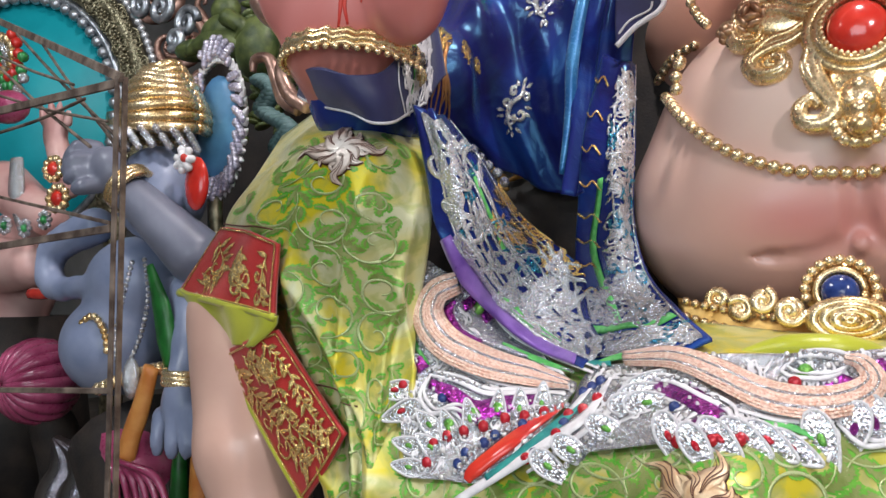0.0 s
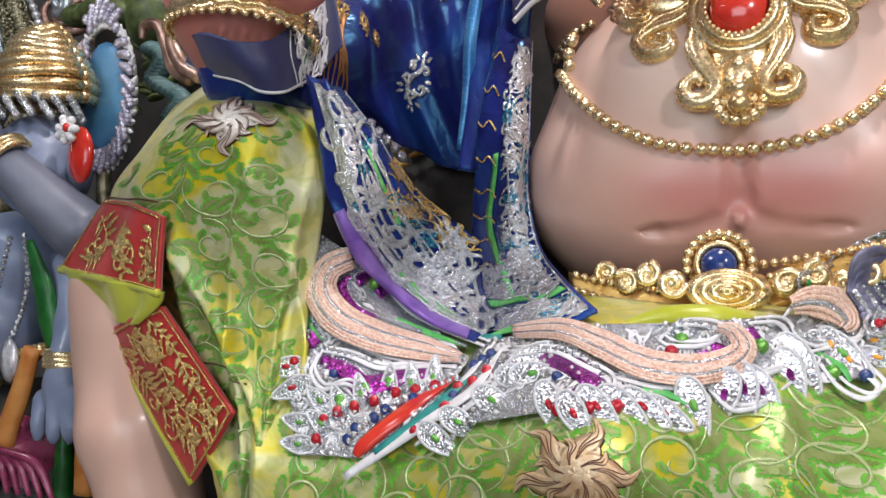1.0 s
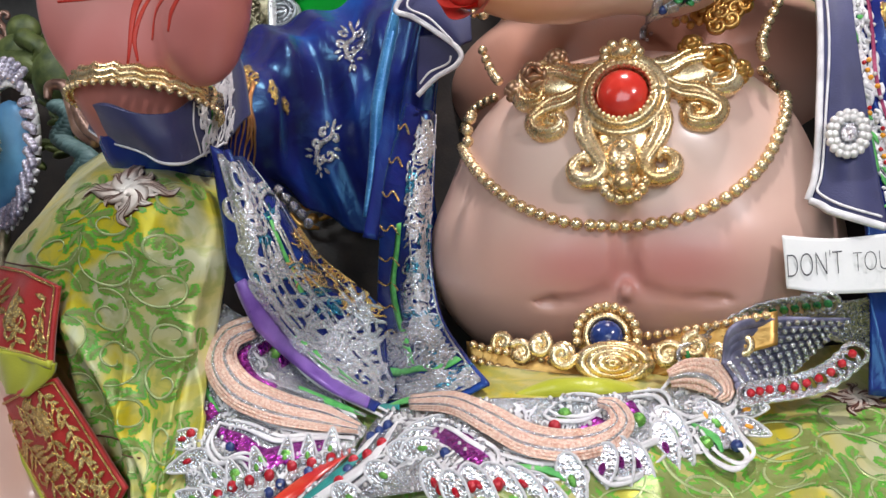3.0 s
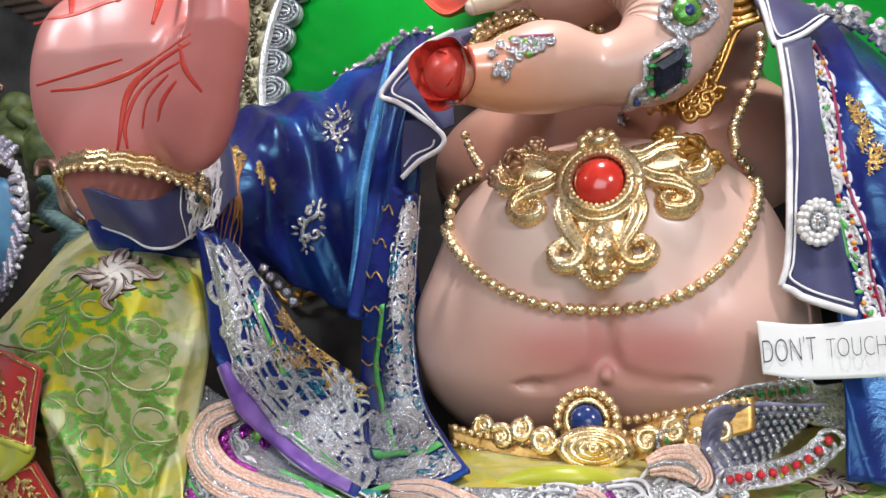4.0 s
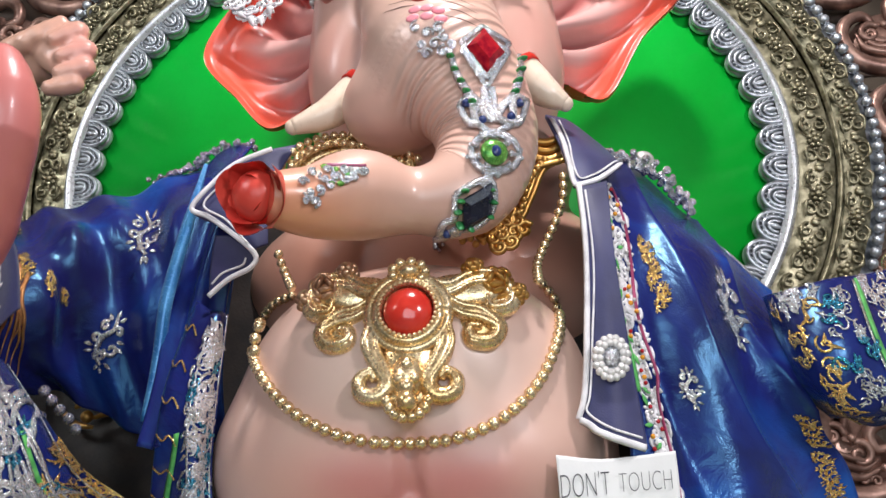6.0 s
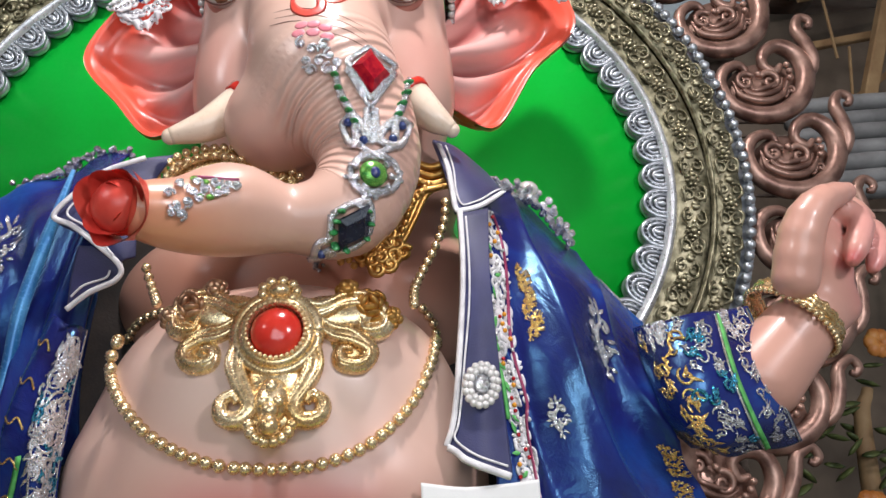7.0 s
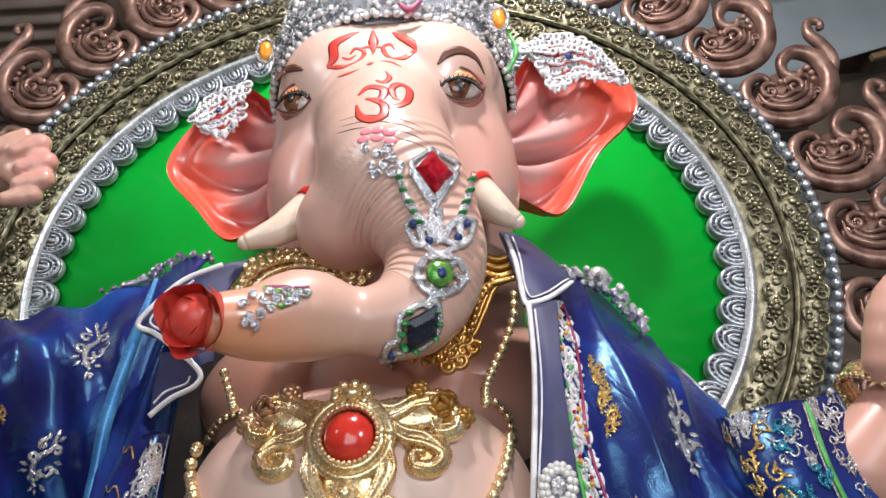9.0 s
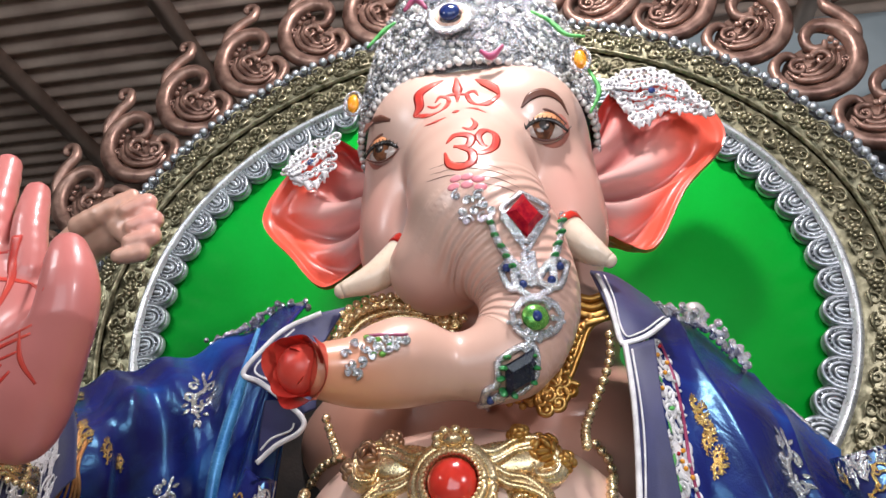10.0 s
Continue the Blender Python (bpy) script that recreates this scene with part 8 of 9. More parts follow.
flat_tube(s, [(-0.684, 1.889, 1.125), (-0.755, 1.874, 1.081), (-0.839, 1.851, 1.017), (-0.921, 1.827, 0.946), (-0.939, 1.817, 0.919)], [0.004, 0.015, 0.022, 0.022, 0.012], 40, 0.5)
part("red_quill", s, RED, peplum, "red lacquered quill")
s = Soup()
flat_tube(s, [(-0.575, 1.920, 1.190), (-0.640, 1.885, 1.095), (-0.770, 1.850, 1.000), (-0.960, 1.805, 0.865)], [0.004, 0.012, 0.016, 0.012], 40, 0.3, up=0.008)
part("white_quill", s, WHITECORD, peplum, "broad white corded quill")
s = Soup()
flat_tube(s, [(-0.653, 1.890, 1.126), (-0.721, 1.867, 1.063), (-0.789, 1.848, 1.006), (-0.885, 1.821, 0.929)], [0.008, 0.013, 0.013, 0.012], 40, 0.8)
flat_tube(s, [(-0.844, 1.951, 1.289), (-0.738, 1.939, 1.255), (-0.638, 1.929, 1.226), (-0.577, 1.929, 1.227)], 0.008, 30)
each("teal_cord", s, TEALCORD, peplum, "teal braided cord")
s = Soup()
for pts in ([(-1.195, 1.985, 1.386), (-1.197, 1.962, 1.323), (-1.150, 1.936, 1.246), (-1.103, 1.920, 1.202)], [(-0.873, 1.943, 1.266), (-0.767, 1.929, 1.228), (-0.666, 1.919, 1.200)], [(-0.263, 1.890, 1.116), (-0.182, 1.887, 1.107), (-0.116, 1.877, 1.080)], [(0.139, 1.923, 1.211), (0.186, 1.913, 1.183), (0.202, 1.903, 1.154)], [(-0.607, 1.929, 1.227), (-0.548, 1.935, 1.245), (-0.460, 1.941, 1.260)]):
    flat_tube(s, pts, [0.004, 0.009, 0.004], 30, 0.6)
each("green_cord", s, GREENCORD, peplum, "green corded lines")


def petal_mesh(name, jewel_mat):
    """A pointed sequined petal with a corded edge and a stone."""
    s = Soup()
    n = 20
    a = np.linspace(0, 2 * np.pi, n + 1)
    rim = np.stack([0.5 * np.cos(a) + 0.12 * np.cos(a) ** 2 * np.sign(np.cos(a)), 0.26 * np.sin(a) * (1 - 0.35 * np.cos(a)), 0 * a], 1)
    tube(s, rim, 0.034, seg=6, even=True, slot=1)
    s.add(np.vstack([rim[:-1], [(0, 0, 0.08)]]), [(i, (i + 1) % n, n) for i in range(n)], 0)
    ball(s, (-0.05, 0, 0.07), (0.13, 0.075, 0.04), 10, 6, 2)
    return s.mesh(name, [PETALFOIL, WHITECORD, jewel_mat])


kinds = {"g": petal_mesh("green_petal", GREENFOIL), "r": petal_mesh("red_petal", REDGEM), "p": petal_mesh("purple_petal", MAGENTA), "o": petal_mesh("orange_petal", ORANGE)}
PLANE = np.stack([V(1, 0, 0), V(0, 0.33, 0.944), FACE], 1)


def petals(kind, places, angles, size):
    for p, a in zip(places, angles):
        ob = new(kinds[kind].name, kinds[kind])
        ob.parent, ob.location, ob.scale = peplum, V(*p) + FACE * 0.004, (size, size, size)
        a = math.radians(a + rng.uniform(-6, 6))
        turn = PLANE @ np.array([[math.cos(a), -math.sin(a), 0], [math.sin(a), math.cos(a), 0], [0, 0, 1]])
        ob.rotation_euler = Matrix(turn.tolist()).to_euler()


petals("r", [(-1.237, 1.940, 1.260), (-1.225, 1.914, 1.184), (-1.200, 1.893, 1.125), (-1.167, 1.873, 1.069)], [150, 165, 185, 200], 0.105)
petals("p", [(-1.220, 2.019, 1.485), (-1.222, 1.996, 1.419), (-1.213, 1.971, 1.346)], [120, 140, 160], 0.10)
petals("g", [(-1.127, 1.845, 0.986), (-1.118, 1.826, 0.932), (-1.059, 1.846, 0.990), (-1.073, 1.865, 1.045), (-1.012, 1.864, 1.041), (-0.951, 1.874, 1.071), (-0.873, 1.883, 1.096), (-0.809, 1.886, 1.105), (-0.748, 1.892, 1.121)], [170, 180, 150, 140, 120, 110, 100, 100, 95], 0.088)
petals("g", [(-0.508, 1.905, 1.158), (-0.503, 1.912, 1.178), (-0.527, 1.895, 1.130), (-0.586, 1.874, 1.069), (-0.668, 1.854, 1.013), (-0.722, 1.839, 0.971), (-0.491, 1.898, 1.138)], [20, 35, -5, -20, -25, -30, 5], 0.105)
petals("r", [(-0.453, 1.871, 1.063), (-0.395, 1.866, 1.047), (-0.341, 1.873, 1.068), (-0.287, 1.877, 1.077), (-0.233, 1.875, 1.074), (-0.187, 1.872, 1.064)], [-70, -55, -40, -35, -30, -30], 0.11)
petals("o", [(0.242, 1.941, 1.263), (0.259, 1.933, 1.239), (0.262, 1.921, 1.203), (0.204, 1.918, 1.195), (0.169, 1.928, 1.224)], [20, 5, -20, -60, -80], 0.072)
petals("p", [(-0.015, 1.892, 1.121), (-0.059, 1.887, 1.107), (0.022, 1.892, 1.122), (0.083, 1.904, 1.155)], [-80, -100, -60, -70], 0.11)
petals("g", [(0.102, 1.914, 1.186), (0.193, 1.922, 1.207), (-0.122, 1.877, 1.080)], [-60, -40, -70], 0.12)
stone = {"red_stone": bead_mesh("red_stone", (0.016, 0.010, 0.016), REDGEM, 9, 5), "blue_stone": bead_mesh("blue_stone", (0.015, 0.010, 0.015), BLUEGEM, 9, 5), "clear_stone": bead_mesh("clear_stone", 0.0095, SILVER, 7, 5), "green_stone": bead_mesh("green_stone", (0.018, 0.010, 0.018), GREENFOIL, 9, 5)}
beads(peplum, "red_stone", stone["red_stone"], [(-1.063, 1.828, 0.950), (-1.050, 1.845, 0.998), (-1.013, 1.853, 1.021), (-0.966, 1.858, 1.037), (-0.911, 1.864, 1.053), (-0.851, 1.872, 1.077), (-0.796, 1.876, 1.086), (-0.743, 1.880, 1.099), (-1.195, 1.910, 1.185), (-1.174, 1.895, 1.141), (-0.680, 1.880, 1.098), (-0.711, 1.863, 1.050), (-0.785, 1.841, 0.987), (-0.609, 1.895, 1.141), (-0.644, 1.885, 1.113), (-0.437, 1.866, 1.058), (-0.361, 1.869, 1.068), (-0.300, 1.871, 1.074), (-0.172, 1.916, 1.202)])
beads(peplum, "blue_stone", stone["blue_stone"], [(-0.972, 1.830, 0.956), (-0.954, 1.840, 0.984), (-0.903, 1.850, 1.013), (-0.875, 1.858, 1.035), (-0.800, 1.868, 1.066), (-1.044, 1.886, 1.114), (-0.438, 1.893, 1.134), (-0.642, 1.899, 1.153), (-0.600, 1.909, 1.182), (-0.621, 1.904, 1.167), (0.232, 1.904, 1.167), (0.102, 1.913, 1.192), (-0.692, 1.873, 1.077), (-0.765, 1.846, 1.001)])
beads(peplum, "green_stone", stone["green_stone"], [(-0.962, 1.971, 1.359), (-0.149, 1.925, 1.228), (-1.011, 1.862, 1.048), (-0.942, 1.874, 1.082), (-0.872, 1.881, 1.100), (0.022, 1.923, 1.220), (0.167, 1.905, 1.171)])
rows_of = [[(-1.058, 1.833, 0.964), (-1.020, 1.850, 1.014), (-0.944, 1.864, 1.052), (-0.836, 1.875, 1.084), (-0.744, 1.883, 1.109), (-0.685, 1.890, 1.129)], [(-0.983, 1.821, 0.929), (-0.931, 1.843, 0.992), (-0.860, 1.860, 1.042), (-0.756, 1.876, 1.088), (-0.669, 1.889, 1.125)], [(-0.690, 1.836, 0.974), (-0.638, 1.855, 1.028), (-0.572, 1.877, 1.090), (-0.534, 1.896, 1.144)], [(-0.510, 1.912, 1.191), (-0.408, 1.914, 1.195), (-0.333, 1.896, 1.145), (-0.343, 1.881, 1.100)], [(-1.105, 1.911, 1.188), (-1.021, 1.904, 1.168), (-0.914, 1.897, 1.148)], [(0.085, 1.936, 1.259), (0.158, 1.928, 1.236), (0.230, 1.937, 1.263)], [(-0.194, 1.930, 1.243), (-0.148, 1.939, 1.267), (-0.094, 1.937, 1.262), (-0.061, 1.926, 1.231)]]
for q in rows_of:
    beads(peplum, "clear_stone", stone["clear_stone"], spaced(q, 0.021))

fine, done = stitched(peplum, "fine_lace", WHITECORD, "fine white corded lace")
crowd(left_back, fine, 0.03, 0.97, 0.02, 0.98, 60, 0.018, 0.003)
crowd(right_back, fine, 0.03, 0.97, 0.02, 0.98, 90, 0.018, 0.003)
done()
fine, done = stitched(peplum, "sequin_scatter", PEARL, "scattered pearl sequins")
for patch, k in ((left_back, 160), (right_back, 220)):
    uu, vv = np.array([rng.random() for _ in range(k)]), np.array([rng.random() for _ in range(k)])
    for q in patch.at(uu, vv, 0.006)[0]:
        ball(fine, q, rng.uniform(0.004, 0.008), 6, 4)
done()
# the feathered wing at the far end of the panel
wing = Soup()
for k in range(8):
    f = k / 7
    a, b = V(*(0.214, 1.936, 1.338)) * (1 - f) + V(*(0.242, 1.921, 1.295)) * f, V(*(0.489, 2.020, 1.439)) * (1 - f) + V(*(0.376, 1.980, 1.338)) * f
    mid = (a + b) / 2 + V(-0.02, -0.02, 0.075 * (1 - f) - 0.03)
    tube(wing, [a, a * 0.7 + mid * 0.3 + V(-0.01, -0.01, 0.05 * (1 - f)), mid, b], [0.010, 0.016, 0.014, 0.006], 40, 6)
each("feather", wing, FEATHER, peplum, "pewter sequined feather")
s = Soup()
for k in range(8):
    f = (k + 0.5) / 8
    a, b = V(*(0.214, 1.926, 1.339)) * (1 - f) + V(*(0.241, 1.911, 1.296)) * f, V(*(0.487, 2.010, 1.439)) * (1 - f) + V(*(0.375, 1.970, 1.338)) * f
    mid = (a + b) / 2 + V(-0.02, -0.02, 0.075 * (1 - f) - 0.03)
    for q in spaced([a, mid, b], 0.02):
        ball(s, q + V(0, -0.012, 0), 0.0075, 6, 4)
tagged(part("feather_beading", s, SILVER, peplum), kind="stuff")
wing_edge = spline([(0.137, 2.050, 1.360), (0.189, 2.050, 1.387), (0.228, 2.050, 1.414), (0.266, 2.050, 1.434), (0.304, 2.050, 1.451), (0.341, 2.050, 1.460), (0.377, 2.050, 1.466), (0.413, 2.050, 1.472), (0.449, 2.050, 1.478)], 13)
s, g = Soup(), Soup()
for q in wing_edge:
    tube(s, [q + V(0.026 * math.cos(t), -0.01, 0.026 * math.sin(t)) for t in np.linspace(0, 2 * np.pi, 14)], 0.006, seg=6, even=True)
    ball(g, q + V(0, -0.01, 0), 0.011, 8, 6)
for q in spline([(0.478, 1.945, 1.365), (0.436, 1.932, 1.328), (0.390, 1.924, 1.304), (0.344, 1.919, 1.291), (0.299, 1.917, 1.284), (0.264, 1.915, 1.278)], 12):
    tube(s, [q + V(0.026 * math.cos(t), -0.02, 0.022 * math.sin(t)) for t in np.linspace(0, 2 * np.pi, 14)], 0.006, seg=6, even=True)
each("silver_loop", s, SILVER, peplum, "silver loop")
each("loop_stone", g, GREENGEM, peplum, "green stone in a loop")
beads(peplum, "red_stone", bead_mesh("red_stone", 0.010, REDGEM, 8, 5), spline([(0.472, 1.915, 1.366), (0.431, 1.903, 1.330), (0.386, 1.895, 1.306), (0.341, 1.890, 1.293), (0.296, 1.888, 1.287), (0.262, 1.885, 1.280)], 10))
green_roll = Soup()
tube(green_roll, [(-0.301, 2.080, 1.253), (-0.226, 2.080, 1.269), (-0.139, 2.080, 1.277), (-0.040, 2.080, 1.273), (0.028, 2.080, 1.260)], [0.01, 0.03, 0.03, 0.012], 30, 10)
part("waist_roll", green_roll, LIME, dhoti, "rolled green waistband")
hang = Soup()
for q in spline([(0.409, 2.200, 1.484), (0.460, 2.200, 1.469), (0.510, 2.200, 1.461), (0.560, 2.200, 1.468)], 12):
    for k in range(3):
        tube(hang, [q + V(0.024 * math.cos(t) + 0.02 * k, -0.02, 0.022 * math.sin(t) - 0.03 * k) for t in np.linspace(0, 2 * np.pi, 12)], 0.008, seg=5, even=True)
each("hanging_loop", hang, SILVER, peplum)

# ---- the lap's relief: the crossed shin comes forward, the hollows beside it sink back ----
SIT = V(0.12, 0.02, 1.39)
RELIEF = ((-0.27, -0.24, 0.17, -0.187), (0.11, -0.02, 0.12, 0.254), (-0.43, -0.02, 0.13, 0.293), (-0.20, -0.08, 0.08, 0.039), (-0.80, 0.0, 0.25, 0.127))


def relief(p):
    """How much farther than first laid the cloth lies, for points in rows."""
    d = p - SIT
    x, z = np.clip(d[:, 0] / d[:, 1], -0.95, 0.16), np.clip(d[:, 2] / d[:, 1], -0.30, 0.30)
    return 0.97 + sum(amount * np.exp(-((x - a) ** 2 + (z - b) ** 2) / w**2) for a, b, w, amount in RELIEF)


def settle(ob):
    for kid in ob.children:
        settle(kid)
    if ob.data is None:
        return
    at = np.array(ob.location)
    if np.abs(at).sum() > 1e-6:
        k = float(relief(at[None])[0])
        ob.location, ob.scale = SIT + (at - SIT) * k, np.array(ob.scale) * k
        return
    co = np.empty(3 * len(ob.data.vertices))
    ob.data.vertices.foreach_get("co", co)
    co = co.reshape(-1, 3)
    ob.data.vertices.foreach_set("co", (SIT + (co - SIT) * relief(co)[:, None]).ravel())
    ob.data.update()


for ob in (dhoti, peplum, sash.ob, panel_l.ob):
    settle(ob)

# ---- hand-lettered paper sign ----
sign = thing("paper_sign", "white paper notice lettered by hand, propped on the belly", "sign")
paper = Patch([[(0.391, 2.340, 1.680), (0.509, 2.340, 1.666), (0.626, 2.340, 1.674), (0.726, 2.340, 1.684)], [(0.394, 2.330, 1.598), (0.501, 2.330, 1.597), (0.617, 2.330, 1.602), (0.726, 2.330, 1.608)], [(0.395, 2.320, 1.533), (0.493, 2.320, 1.518), (0.607, 2.320, 1.520), (0.722, 2.320, 1.525)]], 16, 40, lambda u, v: 0.004 * np.sin(7 * v), 0.001)
sheet = part("sheet", paper.cloth(), PAPER, sign)
for txt, pos, size in (("DON'T", [(0.395, 2.320, 1.561), (0.534, 2.320, 1.569)], 0.095), ("TOUCH", [(0.558, 2.320, 1.574), (0.703, 2.320, 1.581)], 0.078)):
    cu = bpy.data.curves.new("lettering", "FONT")
    cu.body, cu.size, cu.extrude, cu.shear, cu.offset = txt, size, 0.0004, 0.12, -0.0022
    tmp = new("lettering", cu)
    bpy.context.view_layer.update()
    me = bpy.data.meshes.new_from_object(tmp.evaluated_get(bpy.context.evaluated_depsgraph_get()))
    bpy.data.objects.remove(tmp)
    a, b = V(*pos[0]), V(*pos[1])
    xs = np.array([q.co.x for q in me.vertices])
    k = np.linalg.norm(b - a) / (xs.max() - xs.min())
    m = np.eye(4)
    r = unit(b - a)
    n = unit(V(0, -1, 0.12))
    upv = np.cross(n, r)
    m[:3, 0], m[:3, 1], m[:3, 2], m[:3, 3] = r * k, upv, n, a + n * 0.003
    me.transform(Matrix(m.tolist()))
    me.materials.clear()
    me.materials.append(INK)
    part("lettering", me, None, sheet, "grey pencil capitals")

# ---- carved throne side, neighbouring statues, scaffold ----
GREYBLUE = V(0.20, 0.24, 0.36)


def figure(name, clays, colours, soup, mats, label):
    """A smaller statue: sculpted solids of several paints, joined in one mesh."""
    s = Soup()
    for k, cl in enumerate(clays):
        v, f = cl.skin()
        s.add(v, f.tolist(), k)
    if soup is not None:
        n0 = s.n
        base = len(clays)
        s.v += soup.v
        s.uv += soup.uv
        s.f += [tuple(i + n0 for i in q) for q in soup.f]
        s.m += [m + base for m in soup.m]
    tagged(part(name, s, colours + mats), label, "statue", "neighbouring statues")


BLUESKIN = plain("blue_grey_painted_plaster", (0.17, 0.21, 0.33), (0.27, 0.31, 0.44), 0.4, 0.0, 5, 60, 0.05, coat=0.1)
BLUEDARK = plain("slate_painted_plaster", (0.13, 0.14, 0.19), (0.20, 0.21, 0.27), 0.4, 0.0, 5, 60, 0.05, coat=0.1)
ROSESKIN = plain("rose_painted_plaster", (0.55, 0.28, 0.26), (0.70, 0.45, 0.41), 0.4, 0.0, 4, 60, 0.05, coat=0.1)

blue = Clay((-3.6, 1.6, 0.0), (-1.9, 3.2, 2.5), 0.018)
blue.egg((-2.817, 2.450, 1.848), (0.20, 0.20, 0.22), 0.05)
blue.egg((-3.073, 2.550, 1.455), (0.26, 0.22, 0.22), 0.06).egg((-3.160, 2.500, 1.161), (0.26, 0.24, 0.24), 0.07)
blue.limb((-2.592, 2.450, 1.401), (-2.514, 2.380, 1.211), 0.11, 0.085).limb((-2.514, 2.380, 1.211), (-2.468, 2.280, 1.069), 0.085, 0.065)
blue.egg((-2.455, 2.250, 0.960), (0.085, 0.06, 0.11), 0.04)
for q in ([(-2.548, 2.240, 0.910), (-2.539, 2.220, 0.823), (-2.544, 2.220, 0.767)], [(-2.451, 2.220, 0.897), (-2.436, 2.200, 0.813), (-2.438, 2.200, 0.769)], [(-2.389, 2.220, 0.902), (-2.359, 2.200, 0.821), (-2.358, 2.200, 0.777)], [(-2.345, 2.230, 0.926), (-2.314, 2.220, 0.843), (-2.313, 2.220, 0.800)]):
    blue.chain(q, [0.035, 0.03, 0.022], 5, 0.02)
blue.chain([(-3.324, 2.500, 1.732), (-3.523, 2.460, 1.653), (-3.601, 2.440, 1.556), (-3.500, 2.420, 1.429), (-3.221, 2.400, 1.441)], [0.09, 0.075, 0.07, 0.06, 0.05], 12, 0.03)
arm = Clay((-3.4, 1.6, 1.2), (-2.0, 2.9, 2.4), 0.014)
arm.limb((-2.523, 2.380, 1.569), (-2.753, 2.260, 1.811), 0.125, 0.085)
arm.egg((-2.861, 2.200, 1.932), (0.10, 0.07, 0.10), 0.04)
for q in ([(-2.938, 2.200, 2.025), (-2.983, 2.150, 2.028), (-3.014, 2.120, 1.970)], [(-2.910, 2.180, 1.970), (-2.958, 2.120, 1.965), (-2.991, 2.100, 1.928)], [(-2.889, 2.180, 1.920), (-2.937, 2.120, 1.908), (-2.975, 2.100, 1.884)], [(-2.869, 2.180, 1.870), (-2.898, 2.120, 1.852), (-2.925, 2.100, 1.840)]):
    arm.chain(q, [0.04, 0.035, 0.026], 5, 0.018)
extras = Soup()
cc = V(*(-2.807, 2.450, 2.131))
for k, (z, r) in enumerate(((0.0, 0.20), (0.04, 0.205), (0.085, 0.20), (0.125, 0.185), (0.165, 0.165), (0.205, 0.14), (0.24, 0.11), (0.27, 0.085), (0.295, 0.06))):
    tube(extras, [cc + V(r * math.cos(a), r * 0.9 * math.sin(a), z + 0.01 * math.sin(2 * a + k)) for a in np.linspace(0, 2 * np.pi, 30)], 0.026, seg=7, even=True, slot=0)
ball(extras, cc + V(0, 0, 0.12), (0.17, 0.16, 0.16), 16, 8, 0)
for k in range(70):
    a = -math.pi * (k * 0.37 % 1.0)
    z = -0.10 + 0.09 * ((k * 7) % 10) / 10
    ball(extras, cc + V(0.215 * math.cos(a), 0.2 * math.sin(a), z), 0.018, 7, 5, 2)
ball(extras, (-2.499, 2.360, 1.866), (0.065, 0.03, 0.115), 14, 8, 1)
for k in range(24):
    a = k * 0.9
    ball(extras, V(*(-2.525, 2.320, 1.959)) + V(0.055 * math.cos(a) * (k / 24), -0.01, 0.05 * math.sin(a) * (k / 24)), 0.018, 7, 5, 3)
ball(extras, V(*(-2.510, 2.300, 1.967)), (0.02, 0.015, 0.02), 8, 6, 1)
for off in (-0.02, 0.0, 0.02):
    m = frame_at((0, 0, 0), unit(V(0.75, 0.1, -0.6)))
    tube(extras, [V(*(-2.783, 2.260, 1.849)) + m @ V(0.10 * math.cos(a), 0.10 * math.sin(a), off) for a in np.linspace(0, 2 * np.pi, 26)], 0.016, seg=7, even=True, slot=0)
    tube(extras, [V(*(-2.469, 2.290, 1.061)) + V(0.085 * math.cos(a), 0.08 * math.sin(a), off) for a in np.linspace(0, 2 * np.pi, 26)], 0.014, seg=7, even=True, slot=0)
for q in ([(-2.764, 2.320, 1.560), (-2.734, 2.320, 1.401), (-2.771, 2.320, 1.231), (-2.856, 2.320, 1.083), (-2.890, 2.320, 1.008)], [(-2.811, 2.300, 1.548), (-2.877, 2.300, 1.352), (-2.908, 2.300, 1.204), (-2.884, 2.300, 1.034)]):
    for c in spaced(q, 0.026):
        ball(extras, c, 0.012, 6, 4, 2)
for c in spaced([(-3.172, 2.300, 1.146), (-3.157, 2.300, 1.248), (-3.062, 2.300, 1.301), (-2.983, 2.300, 1.227), (-2.961, 2.300, 1.129)], 0.03):
    ball(extras, c, 0.018, 7, 5, 0)
ball(extras, (-2.780, 2.280, 1.042), (0.045, 0.03, 0.09), 10, 6, 2)
for c in spaced([(-3.056, 2.320, 0.973), (-2.872, 2.320, 1.033), (-2.696, 2.320, 1.078), (-2.595, 2.320, 1.094)], 0.04):
    ball(extras, c, 0.03, 8, 5, 0)
tube(extras, [(-2.704, 2.300, 1.522), (-2.630, 2.300, 1.354), (-2.592, 2.300, 1.213), (-2.572, 2.300, 1.097)], [0.02, 0.05, 0.055, 0.03], 24, 8, 0.5, slot=4)
tube(extras, [(-2.657, 2.280, 1.095), (-2.714, 2.280, 0.927), (-2.785, 2.280, 0.757), (-2.823, 2.280, 0.540), (-2.852, 2.280, 0.348)], [0.04, 0.05, 0.05, 0.06], 24, 8, 0.6, slot=5)
tube(extras, [(-3.116, 2.400, 0.782), (-2.886, 2.400, 0.702), (-2.739, 2.400, 0.572), (-2.764, 2.400, 0.233)], [0.10, 0.15, 0.15, 0.16], 24, 12, 0.8, slot=6)
tube(extras, [(-2.563, 2.360, 0.764), (-2.565, 2.360, 0.600), (-2.566, 2.360, 0.369)], [0.03, 0.04, 0.05], 20, 8, slot=4)
